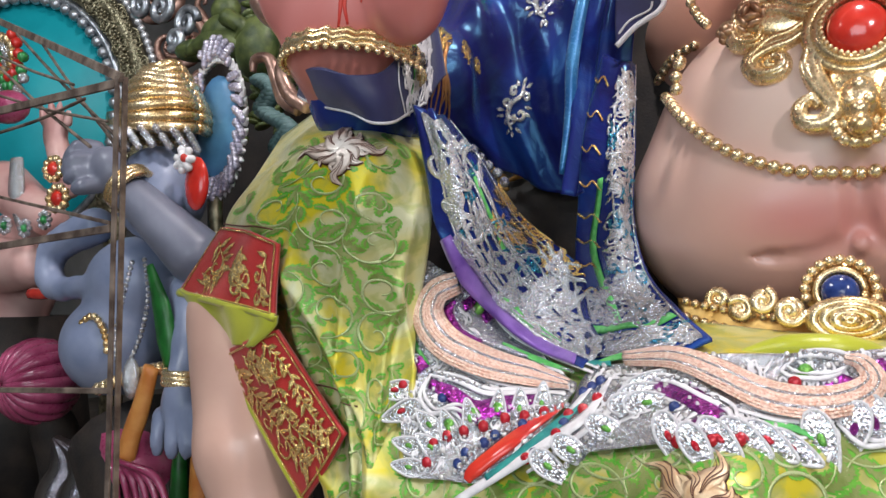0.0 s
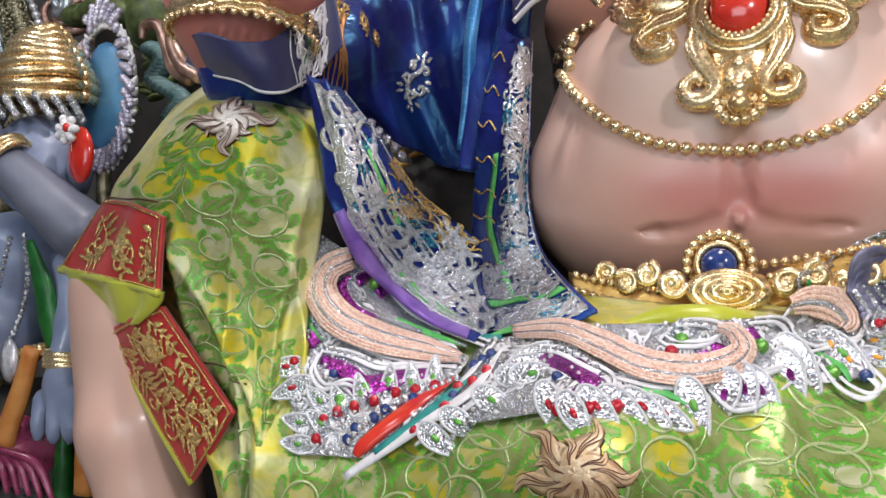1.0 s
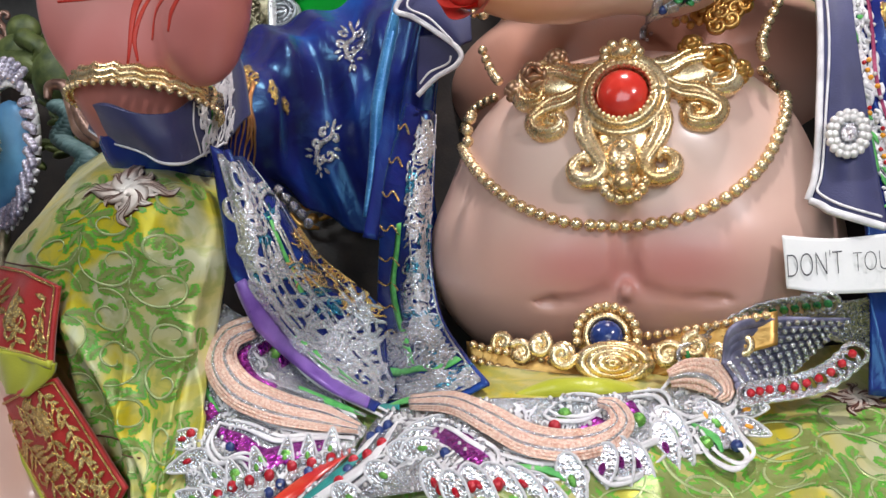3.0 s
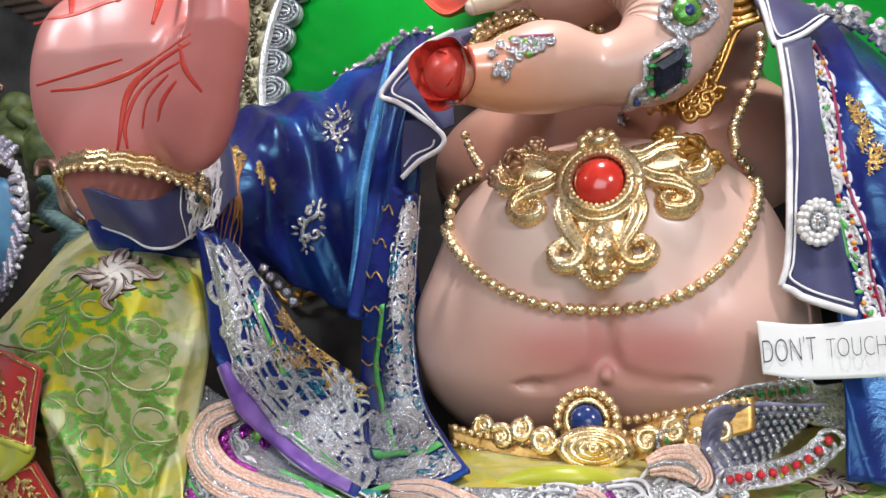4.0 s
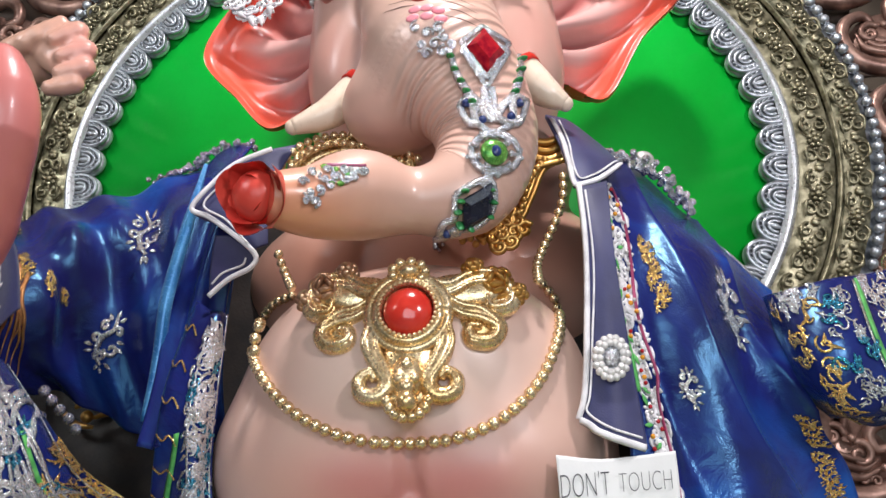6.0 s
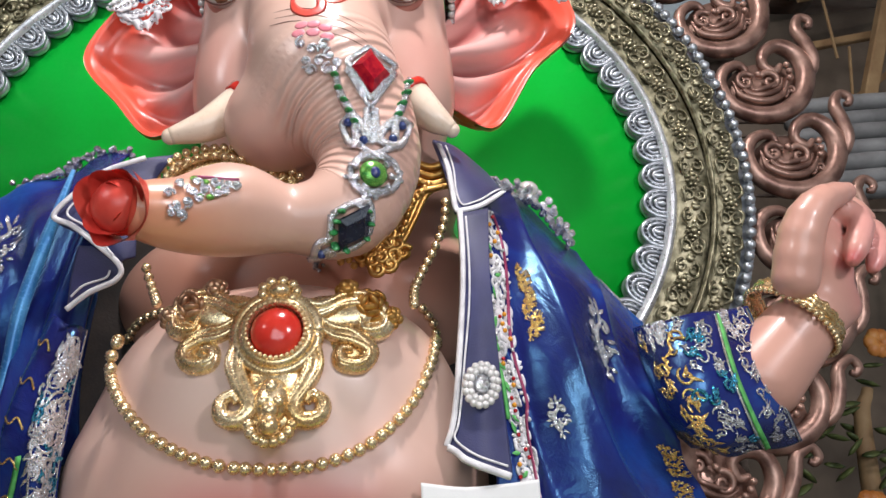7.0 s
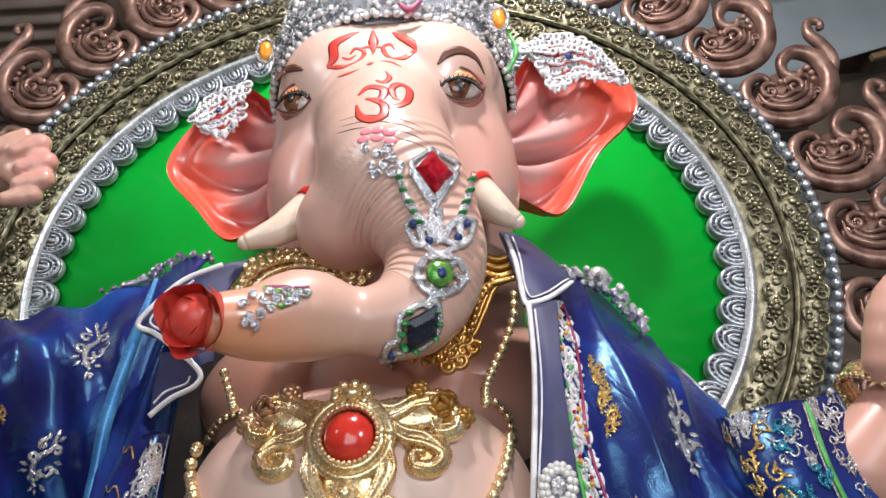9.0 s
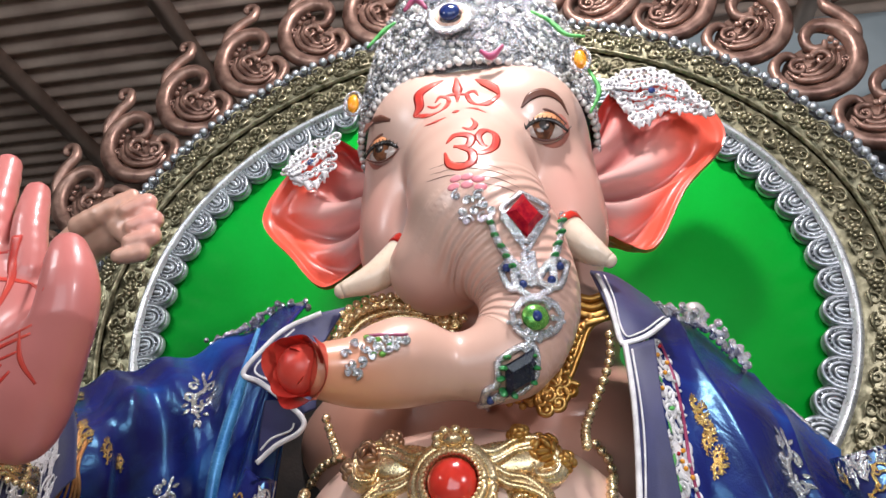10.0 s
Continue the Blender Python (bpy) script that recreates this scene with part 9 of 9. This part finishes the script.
for k in range(6):
    tube(extras, [V(*(-2.956, 2.280, 0.716)) + V(0.05 * k, -0.02 * k, 0.0), V(*(-2.804, 2.220, 0.648)) + V(0.05 * k, 0, 0.02), V(*(-2.765, 2.220, 0.538)) + V(0.06 * k, 0, 0)], [0.01, 0.02, 0.01], 12, 6, slot=6)
tube(extras, [(-2.388, 2.350, 1.309), (-2.391, 2.350, 1.032), (-2.438, 2.350, 0.754), (-2.448, 2.350, 0.525)], [0.025, 0.04, 0.05, 0.05], 24, 8, 0.5, slot=5)
tube(extras, [(-3.109, 2.550, 0.760), (-2.45, 2.45, 0.0)], [0.28, 0.34], 10, 14, slot=7)
figure("seated_statue_small", [blue, arm], [BLUESKIN, BLUEDARK], extras, [GOLD, RED, SILVER, WHITECORD, DKGREEN, SAFFRON, PINKPAINT, DARK], "blue-grey elephant-headed statue with a stacked gold crown")

pink = Clay((-5.6, 2.2, 0.0), (-2.6, 4.0, 2.9), 0.024)
pink.egg((-4.795, 3.000, 1.545), (0.32, 0.26, 0.36), 0.08).limb((-4.721, 2.900, 2.069), (-4.118, 2.800, 1.821), 0.16, 0.10).limb((-4.872, 2.900, 1.579), (-4.109, 2.700, 1.559), 0.2, 0.12)
pink.egg((-4.392, 3.000, 2.392), (0.09, 0.06, 0.14), 0.04).limb((-4.348, 3.000, 2.265), (-4.258, 3.000, 2.050), 0.07, 0.08)
for q in ([(-4.477, 2.980, 2.468), (-4.483, 2.970, 2.548)], [(-4.400, 2.980, 2.477), (-4.401, 2.970, 2.570)], [(-4.323, 2.980, 2.469), (-4.313, 2.970, 2.552)], [(-4.247, 2.980, 2.432), (-4.225, 2.970, 2.497)]):
    pink.limb(q[0], q[1], 0.03, 0.022, 0.015)
pink.limb((-4.795, 3.000, 1.545), (-4.780, 3.000, 1.260), 0.28, 0.2, 0.1)
ex = Soup()
for q in ((-3.772, 2.620, 1.905), (-4.152, 2.850, 2.124)):
    for a in np.linspace(0, 2 * np.pi, 10, endpoint=False):
        ball(ex, V(*q) + V(0.07 * math.cos(a), -0.02, 0.06 * math.sin(a)), 0.024, 7, 5, 0)
    ball(ex, V(*q) + V(0, -0.02, 0), (0.045, 0.03, 0.04), 10, 6, 1)
for q in ((-4.227, 2.620, 1.780), (-3.847, 2.600, 1.792), (-4.016, 2.600, 1.754)):
    for a in np.linspace(0, 2 * np.pi, 8, endpoint=False):
        ball(ex, V(*q) + V(0.04 * math.cos(a), -0.02, 0.04 * math.sin(a)), 0.017, 6, 4, 3)
    ball(ex, V(*q) + V(0, -0.02, 0), 0.024, 8, 6, 2)
for k in range(50):
    ball(ex, V(*(-4.701, 2.900, 2.781)) + V(0.22 * math.cos(k * 2.4) * (k / 50) ** 0.5, -0.05, 0.25 * math.sin(k * 2.4) * (k / 50) ** 0.5), 0.035, 7, 5, k % 4)
tube(ex, [(-4.376, 2.750, 2.194), (-4.366, 2.750, 1.994), (-4.302, 2.750, 1.793)], [0.05, 0.07, 0.05], 12, 8, 0.5, slot=3)
ball(ex, (-4.474, 2.750, 2.507), (0.16, 0.1, 0.10), 12, 8, 4)
tube(ex, [(-3.821, 2.500, 1.402), (-3.705, 2.500, 1.402), (-3.593, 2.500, 1.424)], [0.03, 0.03, 0.03], 8, 8, slot=1)
figure("seated_statue_small", [pink], [ROSESKIN], ex, [GOLD, RED, GREENGEM, SILVER, PINKPAINT], "rose-coloured statue with gold and red jewellery")

pl = V(*(-4.780, 3.000, 1.260))
ped = thing("statue_pedestal", "dark draped pedestal under the rose-coloured statue", "pedestal")
for z0, z1, r0, r1 in ((0.0, 0.14, 0.62, 0.60), (0.14, pl[2], 0.52, 0.40)):
    s = Soup()
    n = 24
    v = [(pl[0] + r * math.cos(a), pl[1] + r * math.sin(a), z) for z, r in ((z0, r0), (z1, r1)) for a in np.linspace(0, 2 * np.pi, n, endpoint=False)]
    s.add(v, grid_faces(2, n, True) + [tuple(range(n))[::-1], tuple(range(n, 2 * n))])
    part("step" if z0 == 0 else "drum", s, DARK, ped)
# its arch: teal board and silver ring
other = thing("silver_arch", "oval silver arch with a teal board behind the neighbouring statue", "arch")
oc = V(*(-5.518, 3.500, 2.746))
OM = frame_at(oc, unit(V(0.45, -0.9, 0)))
a = np.linspace(0, 2 * np.pi, 60, endpoint=False)
rim = np.array([oc + OM @ V(0.78 * math.cos(q), 0.95 * math.sin(q), -0.04) for q in a])
s = Soup().add(np.vstack([rim, rim - 0.03 * OM[:, 2], [oc + OM @ V(0, 0, -0.04)]]), [(i, (i + 1) % 60, 120) for i in range(60)] + [(i, i + 60, (i + 1) % 60 + 60, (i + 1) % 60) for i in range(60)])
part("board", s, TEAL, other, "flat teal painted board")
for r, w, mat, nm in ((0.05, 0.05, OLDBRASS, "carved_ring"), (0.15, 0.07, OLDBRASS, "carved_ring"), (-0.03, 0.03, STEEL, "inner_rim")):
    s = Soup()
    tube(s, [oc + OM @ V((0.78 + r) * math.cos(q), (0.95 + r) * math.sin(q), 0) for q in np.linspace(0, 2 * np.pi, 90)], w, seg=8, even=True)
    part(nm, s, mat, other)
bd = bead_mesh("bead", 0.03, RIM, 8, 6)
beads(other, "bead", bd, [oc + OM @ V(1.05 * math.cos(q), 1.22 * math.sin(q), 0.05) for q in np.linspace(-0.5, math.pi + 0.4, 84)])
beads(other, "boss", bead_mesh("boss", 0.045, STEEL, 8, 6), [oc + OM @ V(0.70 * math.cos(q), 0.87 * math.sin(q), 0.0) for q in np.linspace(-0.5, math.pi + 0.4, 36)])
small_boss = boss_mesh("carving", 7)
for q in np.linspace(-0.6, math.pi + 0.4, 22):
    for rr in (0.07, 0.17):
        ob = new("carving", small_boss)
        ob.parent, ob.location = other, oc + OM @ V((0.78 + rr) * math.cos(q), (0.95 + rr) * math.sin(q), 0.07)
        ob.rotation_euler = (Matrix(np.stack([OM @ V(-math.sin(q), math.cos(q), 0), -OM[:, 2], OM @ V(math.cos(q), math.sin(q), 0)], 1).tolist())).to_euler()
for q in np.linspace(0.1, 1.5, 6):
    ob = new("scroll", vol)
    ob.parent, ob.location = other, oc + OM @ V(1.28 * math.cos(q), 1.42 * math.sin(q), 0)
    ob.rotation_euler = (0, -q * 0.7, math.radians(26))
for x in (-0.7, 0.7):
    s = Soup()
    foot = oc + OM @ V(x, 0, -0.05)
    tube(s, [(foot[0], foot[1], 0.0), (foot[0], foot[1], 0.6), (foot[0], foot[1], foot[2])], [0.12, 0.08, 0.08], 10, 12)
    part("pillar", s, OLDBRASS, other)

# feathered nimbus beside the blue statue
nimbus = thing("feather_nimbus", "silver bead nimbus with a blue centre", "ornament")
nc = V(*(-2.626, 2.600, 2.167))
s = Soup()
ball(s, nc, (0.13, 0.03, 0.24), 18, 10)
part("blue_plate", s, plain("sky_blue_plate", (0.05, 0.16, 0.32), (0.10, 0.30, 0.50), 0.4, 0.1), nimbus)
cr = Soup()
for k in range(230):
    q = k * 0.055
    r = 1.0 + 0.35 * ((k * 13) % 17) / 17
    ball(cr, nc + V(0.13 * r * math.cos(q), -0.02, 0.25 * r * math.sin(q) + (0.08 if 0.9 < (q % 6.283) < 2.2 else 0)), 0.018, 6, 4)
tagged(part("bead_crust", cr, plain("lilac_silver_beads", (0.40, 0.38, 0.50), (0.75, 0.70, 0.80), 0.25, 0.5, 20, 90, 0.2), nimbus), kind="stuff")
s = Soup()
for q in np.linspace(0, 2 * np.pi, 44, endpoint=False):
    tube(s, [nc + V(0.165 * math.cos(q), 0, 0.30 * math.sin(q)), nc + V(0.195 * math.cos(q + 0.05), -0.01, 0.35 * math.sin(q + 0.05))], [0.02, 0.004], 5, 6)
each("feather", s, WHITECORD, nimbus)
s = Soup()
tube(s, [nc - V(0, 0, 0.25), V(nc[0], nc[1], 1.0), V(nc[0], nc[1] + 0.05, 0.0)], [0.03, 0.035, 0.05], 12, 8)
part("stake", s, OLDBRASS, nimbus)

# carved bird and dark foliage of the throne's side
side = thing("carved_throne_side", "throne side carved with mossy birds, leaves and scrolls", "throne")
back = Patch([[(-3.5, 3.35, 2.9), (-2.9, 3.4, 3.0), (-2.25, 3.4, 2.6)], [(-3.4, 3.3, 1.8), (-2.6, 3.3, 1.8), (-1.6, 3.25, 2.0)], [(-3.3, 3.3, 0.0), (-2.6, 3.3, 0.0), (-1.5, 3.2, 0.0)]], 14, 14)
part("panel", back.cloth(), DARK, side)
s = Soup()
for q, r in (((-2.980, 3.000, 2.780), (0.16, 0.1, 0.11)), ((-2.715, 2.950, 2.648), (0.13, 0.09, 0.17)), ((-3.208, 3.000, 2.723), (0.13, 0.08, 0.06)), ((-2.983, 3.000, 2.903), (0.09, 0.07, 0.08))):
    ball(s, q, r, 16, 10)
tube(s, [(-3.218, 2.950, 2.695), (-3.052, 2.950, 2.731), (-2.850, 2.950, 2.684), (-2.695, 2.950, 2.572)], [0.02, 0.06, 0.08, 0.04], 20, 10)
tube(s, [(-2.883, 2.900, 2.823), (-2.765, 2.900, 2.744), (-2.822, 2.900, 2.680)], [0.05, 0.04, 0.01], 14, 8)
each("bird", s, LEAFPAINT, side, "mossy green carved bird")
s = Soup()
rng = random.Random(31)
for k in range(46):
    q = V(*(-2.709, 3.050, 2.601)) + V(rng.uniform(-0.25, 0.22), 0, rng.uniform(-0.45, 0.4))
    ball(s, q, (0.055, 0.02, 0.035), 8, 5, 0, frame_at(q, (0, -1, 0), (rng.uniform(-1, 1), 0, 1)))
each("scale_leaf", s, LEAFPAINT, side, "green scale leaf")
s = Soup()
for q, st, h, r in (((-3.386, 3.100, 2.942), 0, 1, 0.09), ((-3.597, 3.100, 3.062), 2, -1, 0.10), ((-3.419, 3.050, 2.834), 4, 1, 0.06), ((-3.766, 3.100, 3.109), 1, 1, 0.08)):
    scroll_on(s, V(*q), frame_at((0, 0, 0), (0, -1, 0)), 0, 0, r, st, h, 0.024, 1.6, 0.0)
each("scroll", s, STEEL, side, "silvery carved scroll")
s = Soup()
tube(s, [(-2.368, 2.550, 2.374), (-2.356, 2.550, 2.427), (-2.281, 2.550, 2.419), (-2.232, 2.550, 2.337), (-2.184, 2.550, 2.233), (-2.106, 2.550, 2.175)], [0.014, 0.022, 0.026, 0.034, 0.04, 0.03], 50, 10)
tube(s, [(-2.038, 2.500, 2.429), (-2.113, 2.500, 2.417), (-2.158, 2.500, 2.327), (-2.110, 2.500, 2.225), (-2.020, 2.500, 2.166)], [0.05, 0.035, 0.035, 0.035, 0.03], 40, 10)
tube(s, [(-2.151, 2.350, 2.591), (-2.091, 2.350, 2.533), (-2.002, 2.350, 2.472), (-1.917, 2.350, 2.412)], [0.05, 0.06, 0.06, 0.05], 30, 10)
each("copper_scroll", s, BRONZE, side, "copper painted scroll")
s = Soup()
for k in range(26):
    a = k * 0.5
    q = V(*(-2.599, 2.850, 2.281)) + V(0.05 * math.sin(a) + 0.008 * k, 0, 0.16 - 0.016 * k)
    ball(s, q, (0.06, 0.05, 0.035), 8, 5)
each("tail_plume", s, plain("teal_plumes", (0.06, 0.12, 0.12), (0.16, 0.26, 0.26), 0.5, 0.1), side, "dull teal carved plume")
tube_s = Soup()
for q in ([(-1.452, 3.000, 1.984), (-1.398, 3.000, 2.004), (-1.359, 3.000, 1.952), (-1.425, 3.000, 1.921)], [(-1.268, 3.000, 2.016), (-1.204, 3.000, 2.022), (-1.180, 3.000, 1.949), (-1.255, 3.000, 1.932)], [(-1.346, 3.000, 1.879), (-1.268, 3.000, 1.897), (-1.193, 3.000, 1.856)], [(-1.479, 3.000, 1.913), (-1.425, 3.000, 1.860), (-1.346, 3.000, 1.843)], [(-1.243, 3.000, 1.895), (-1.155, 3.000, 1.912), (-1.131, 3.000, 1.852)]):
    tube(tube_s, q, [0.008, 0.016, 0.008], 24, 7)
for q in [(-1.402, 2.980, 1.953), (-1.222, 2.980, 1.973), (-1.298, 2.980, 1.920), (-1.363, 2.980, 1.882), (-1.185, 2.980, 1.888)]:
    ball(tube_s, q, 0.025, 8, 6)
each("gilt_curl", tube_s, DARKGOLD, side, "browned gilt curl")
beads(side, "dark_pearl", bead_mesh("dark_pearl", 0.02, PEWTER, 8, 6), spaced([(-1.301, 2.550, 1.948), (-1.240, 2.550, 1.883), (-1.181, 2.550, 1.829), (-1.145, 2.550, 1.777)], 0.045))

# ribbed pink pot
pot = thing("ribbed_pot", "round ribbed pink enamel pot behind the scaffold", "pot")
pcn = V(*(-3.903, 2.600, 0.938))
s = Soup()
for k in range(18):
    q = 2 * math.pi * k / 18
    tube(s, [pcn + V(0.19 * math.cos(q) * math.sin(t), 0.19 * math.cos(t) * -1.0, 0.19 * math.sin(q) * math.sin(t)) for t in np.linspace(0.1, 2.6, 14)], [0.01, 0.035, 0.045, 0.04], seg=7, even=True)
each("rib", s, PINKPAINT, pot, "glossy pink rib")
s = Soup()
ball(s, pcn + V(0, 0.01, 0), 0.185, 18, 12)
part("body", s, plain("pale_pink_enamel", (0.55, 0.22, 0.30), (0.75, 0.45, 0.50), 0.35, 0.0), pot)
s = Soup()
tube(s, [pcn, V(pcn[0], pcn[1] + 0.2, 0.4), V(pcn[0], pcn[1] + 0.2, 0.0)], [0.10, 0.14, 0.2], 10, 12)
part("stand", s, DARK, pot)
ruffle = thing("grey_drapery", "dull silver-grey ruffled drapery on the floor", "drapery")
for k in range(7):
    s = Soup()
    tube(s, [(-3.581, 2.500, 0.673), V(*(-3.461, 2.450, 0.557)) + V(0.07 * k, 0, 0), V(*(-3.466, 2.400, 0.380)) + V(0.08 * k, 0, 0), (-3.1 + 0.08 * k, 2.4, 0.0)], [0.03, 0.06, 0.07, 0.08], 20, 8)
    part("fold", s, PEWTER if k % 2 else DARK, ruffle)

# angle-iron scaffold
scaf = thing("iron_scaffold", "rusty angle-iron scaffold frame with thin cross rods", "scaffold")
Y0 = 1.62
top = V(*(-2.070, 1.620, 2.085))
beam((top[0], top[1], 0.0), top, 0.019, 0.008, IRON, "post", "", "", scaf)
beam((top[0] + 0.014, top[1] + 0.018, 0.0), top + V(0.014, 0.018, 0), 0.007, 0.019, IRON, "post", "", "", scaf)
far = V(*(-2.684, 1.620, 2.028))
for a, b, w in (((-2.077, 1.620, 2.062), (-3.363, 1.750, 2.083), 0.028), ((-2.051, 1.620, 2.077), (-4.037, 2.300, 2.865), 0.030), ((-2.087, 1.620, 1.604), (-3.246, 1.750, 1.554), 0.024), ((-2.068, 1.620, 1.103), (-3.212, 1.750, 1.025), 0.018), ((-2.113, 1.640, 1.624), (-3.550, 2.000, 1.869), 0.012)):
    beam(a, b, w, 0.012, IRON, "rail", "", "", scaf)
for a, b in (((-2.986, 1.800, 2.177), (-2.139, 1.640, 1.952)), ((-3.159, 1.900, 2.339), (-2.246, 1.660, 1.883)), ((-3.210, 2.000, 2.521), (-2.097, 1.640, 1.902)), ((-2.979, 1.800, 2.030), (-2.336, 1.700, 2.063)), ((-2.976, 1.950, 2.444), (-2.055, 1.630, 1.843)), ((-3.371, 2.000, 2.459), (-2.468, 1.750, 2.141))):
    s = Soup()
    tube(s, [a, (V(*a) + V(*b)) / 2 + V(0, 0, -0.01), b], 0.006, 10, 6)
    part("rod", s, IRON, scaf)
other_post = V(*(-3.125, 1.750, 2.115))
beam((other_post[0], other_post[1], 0.0), other_post + V(0, 0, 0.1), 0.026, 0.026, IRON, "post", "", "", scaf)

# ---- things behind, on the far side ----
tarp = Patch([[(1.0, 6.4, 7.12), (4.0, 6.4, 7.12), (7.2, 6.4, 7.12)], [(2.923, 6.400, 5.986), (3.811, 6.400, 6.289), (5.583, 6.400, 6.706)]], 12, 20, lambda u, v: 0.04 * np.sin(9 * v))
tagged(part("hanging_sheet", tarp.cloth(), plain("pale_blue_sheet", (0.42, 0.50, 0.54), (0.58, 0.66, 0.70), 0.6, 0.0, 1.2, 30, 0.1)), "pale blue-grey sheet hung high behind the arch", "sheet")
frame_ = thing("timber_frame", "rough timber pole frame behind the arch", "timber")
for a, b, w in (((4.093, 6.200, 6.151), (5.404, 6.200, 6.479), 0.06), ((4.525, 5.600, 5.763), (4.163, 5.600, 4.753), 0.11), ((4.113, 5.800, 4.808), (4.894, 5.800, 5.379), 0.05), ((3.928, 5.900, 5.428), (5.135, 5.900, 5.685), 0.07), ((4.004, 5.700, 5.826), (4.036, 5.700, 5.190), 0.02), ((4.158, 5.700, 5.305), (4.086, 5.700, 4.700), 0.02)):
    beam(a, b, w, w, TIMBER, "pole", "", "", frame_)
beam((5.3, 5.7, 0.0), (5.3, 5.7, 7.0), 0.12, 0.12, TIMBER, "pole", "", "", frame_)
shelf = Patch([[(3.819, 6.800, 6.409), (4.729, 6.800, 6.424), (6.326, 6.800, 6.666)], [(2.2, 6.8, 0.0), (3.6, 6.8, 0.0), (6.2, 6.8, 0.0)]], 10, 10)
tagged(part("brown_screen", shelf.cloth(), plain("brown_boards", (0.10, 0.075, 0.055), (0.26, 0.20, 0.15), 0.8, 0.0, 1.2, 20, 0.3)), "brown board screen behind the arch", "screen")
for k in range(7):
    y = 262 + 34 * k
    s = Soup()
    tube(s, [V(*(3.229, 5.200, 4.426)) + V(0, 0, -0.12 * k), V(*(3.769, 5.200, 4.480)) + V(0, 0.03 * (k % 2), -0.12 * k), V(*(4.776, 5.200, 4.565)) + V(0, 0, -0.12 * k)], [0.07, 0.085, 0.07], 20, 8, 0.8)
    tagged(part("wrapped_roll", s, plain("dusty_plastic", (0.14, 0.14, 0.14), (0.34, 0.34, 0.34), 0.5, 0.0, 3, 40, 0.3)), "dusty grey plastic-wrapped roll in a stack", "roll", "wrapped rolls")
rack = thing("storage_rack", "dark rack that carries the wrapped rolls", "rack")
for x in (2.6, 4.4, 6.0):
    beam((x, 5.35, 0.0), (x, 5.35, 3.6), 0.06, 0.06, IRON, "upright", "", "", rack)
for k in range(7):
    z = V(*(3.229, 5.200, 4.426))[2] - 0.12 * k - 0.085
    beam((2.4, 5.25, z), (6.2, 5.25, z), 0.02, 0.03, IRON, "shelf", "", "", rack)
bush = thing("leafy_garland", "green leafy garland with orange cloth flowers", "garland")
rng = random.Random(5)
leafs = Soup()
for k in range(150):
    q = V(*(2.840, 4.300, 1.991)) + V(rng.uniform(-0.5, 0.9), rng.uniform(-0.2, 0.2), rng.uniform(-1.2, 0.35))
    ball(leafs, q, (0.07, 0.015, 0.03), 6, 4, 0, frame_at(q, (rng.uniform(-0.5, 0.5), -1, rng.uniform(-0.5, 0.5)), (rng.uniform(-1, 1), 0, 1)))
tagged(part("leaves", leafs, LEAFPAINT, bush), kind="stuff")
s = Soup()
for k in range(9):
    q = V(*(2.802, 4.100, 2.060)) + V(rng.uniform(-0.25, 0.5), rng.uniform(-0.1, 0.1), rng.uniform(-0.8, 0.4))
    for a in range(6):
        ball(s, q + V(0.04 * math.cos(a), 0, 0.04 * math.sin(a)), (0.045, 0.03, 0.045), 8, 5)
each("orange_petal", s, SAFFRON, bush)
s = Soup()
tube(s, [V(*(2.945, 4.350, 2.207)), V(*(2.869, 4.350, 1.847)), (V(*(2.869, 4.350, 1.847))[0], 4.35, 0.0)], [0.03, 0.05, 0.08], 12, 8)
part("stem", s, TIMBER, bush)
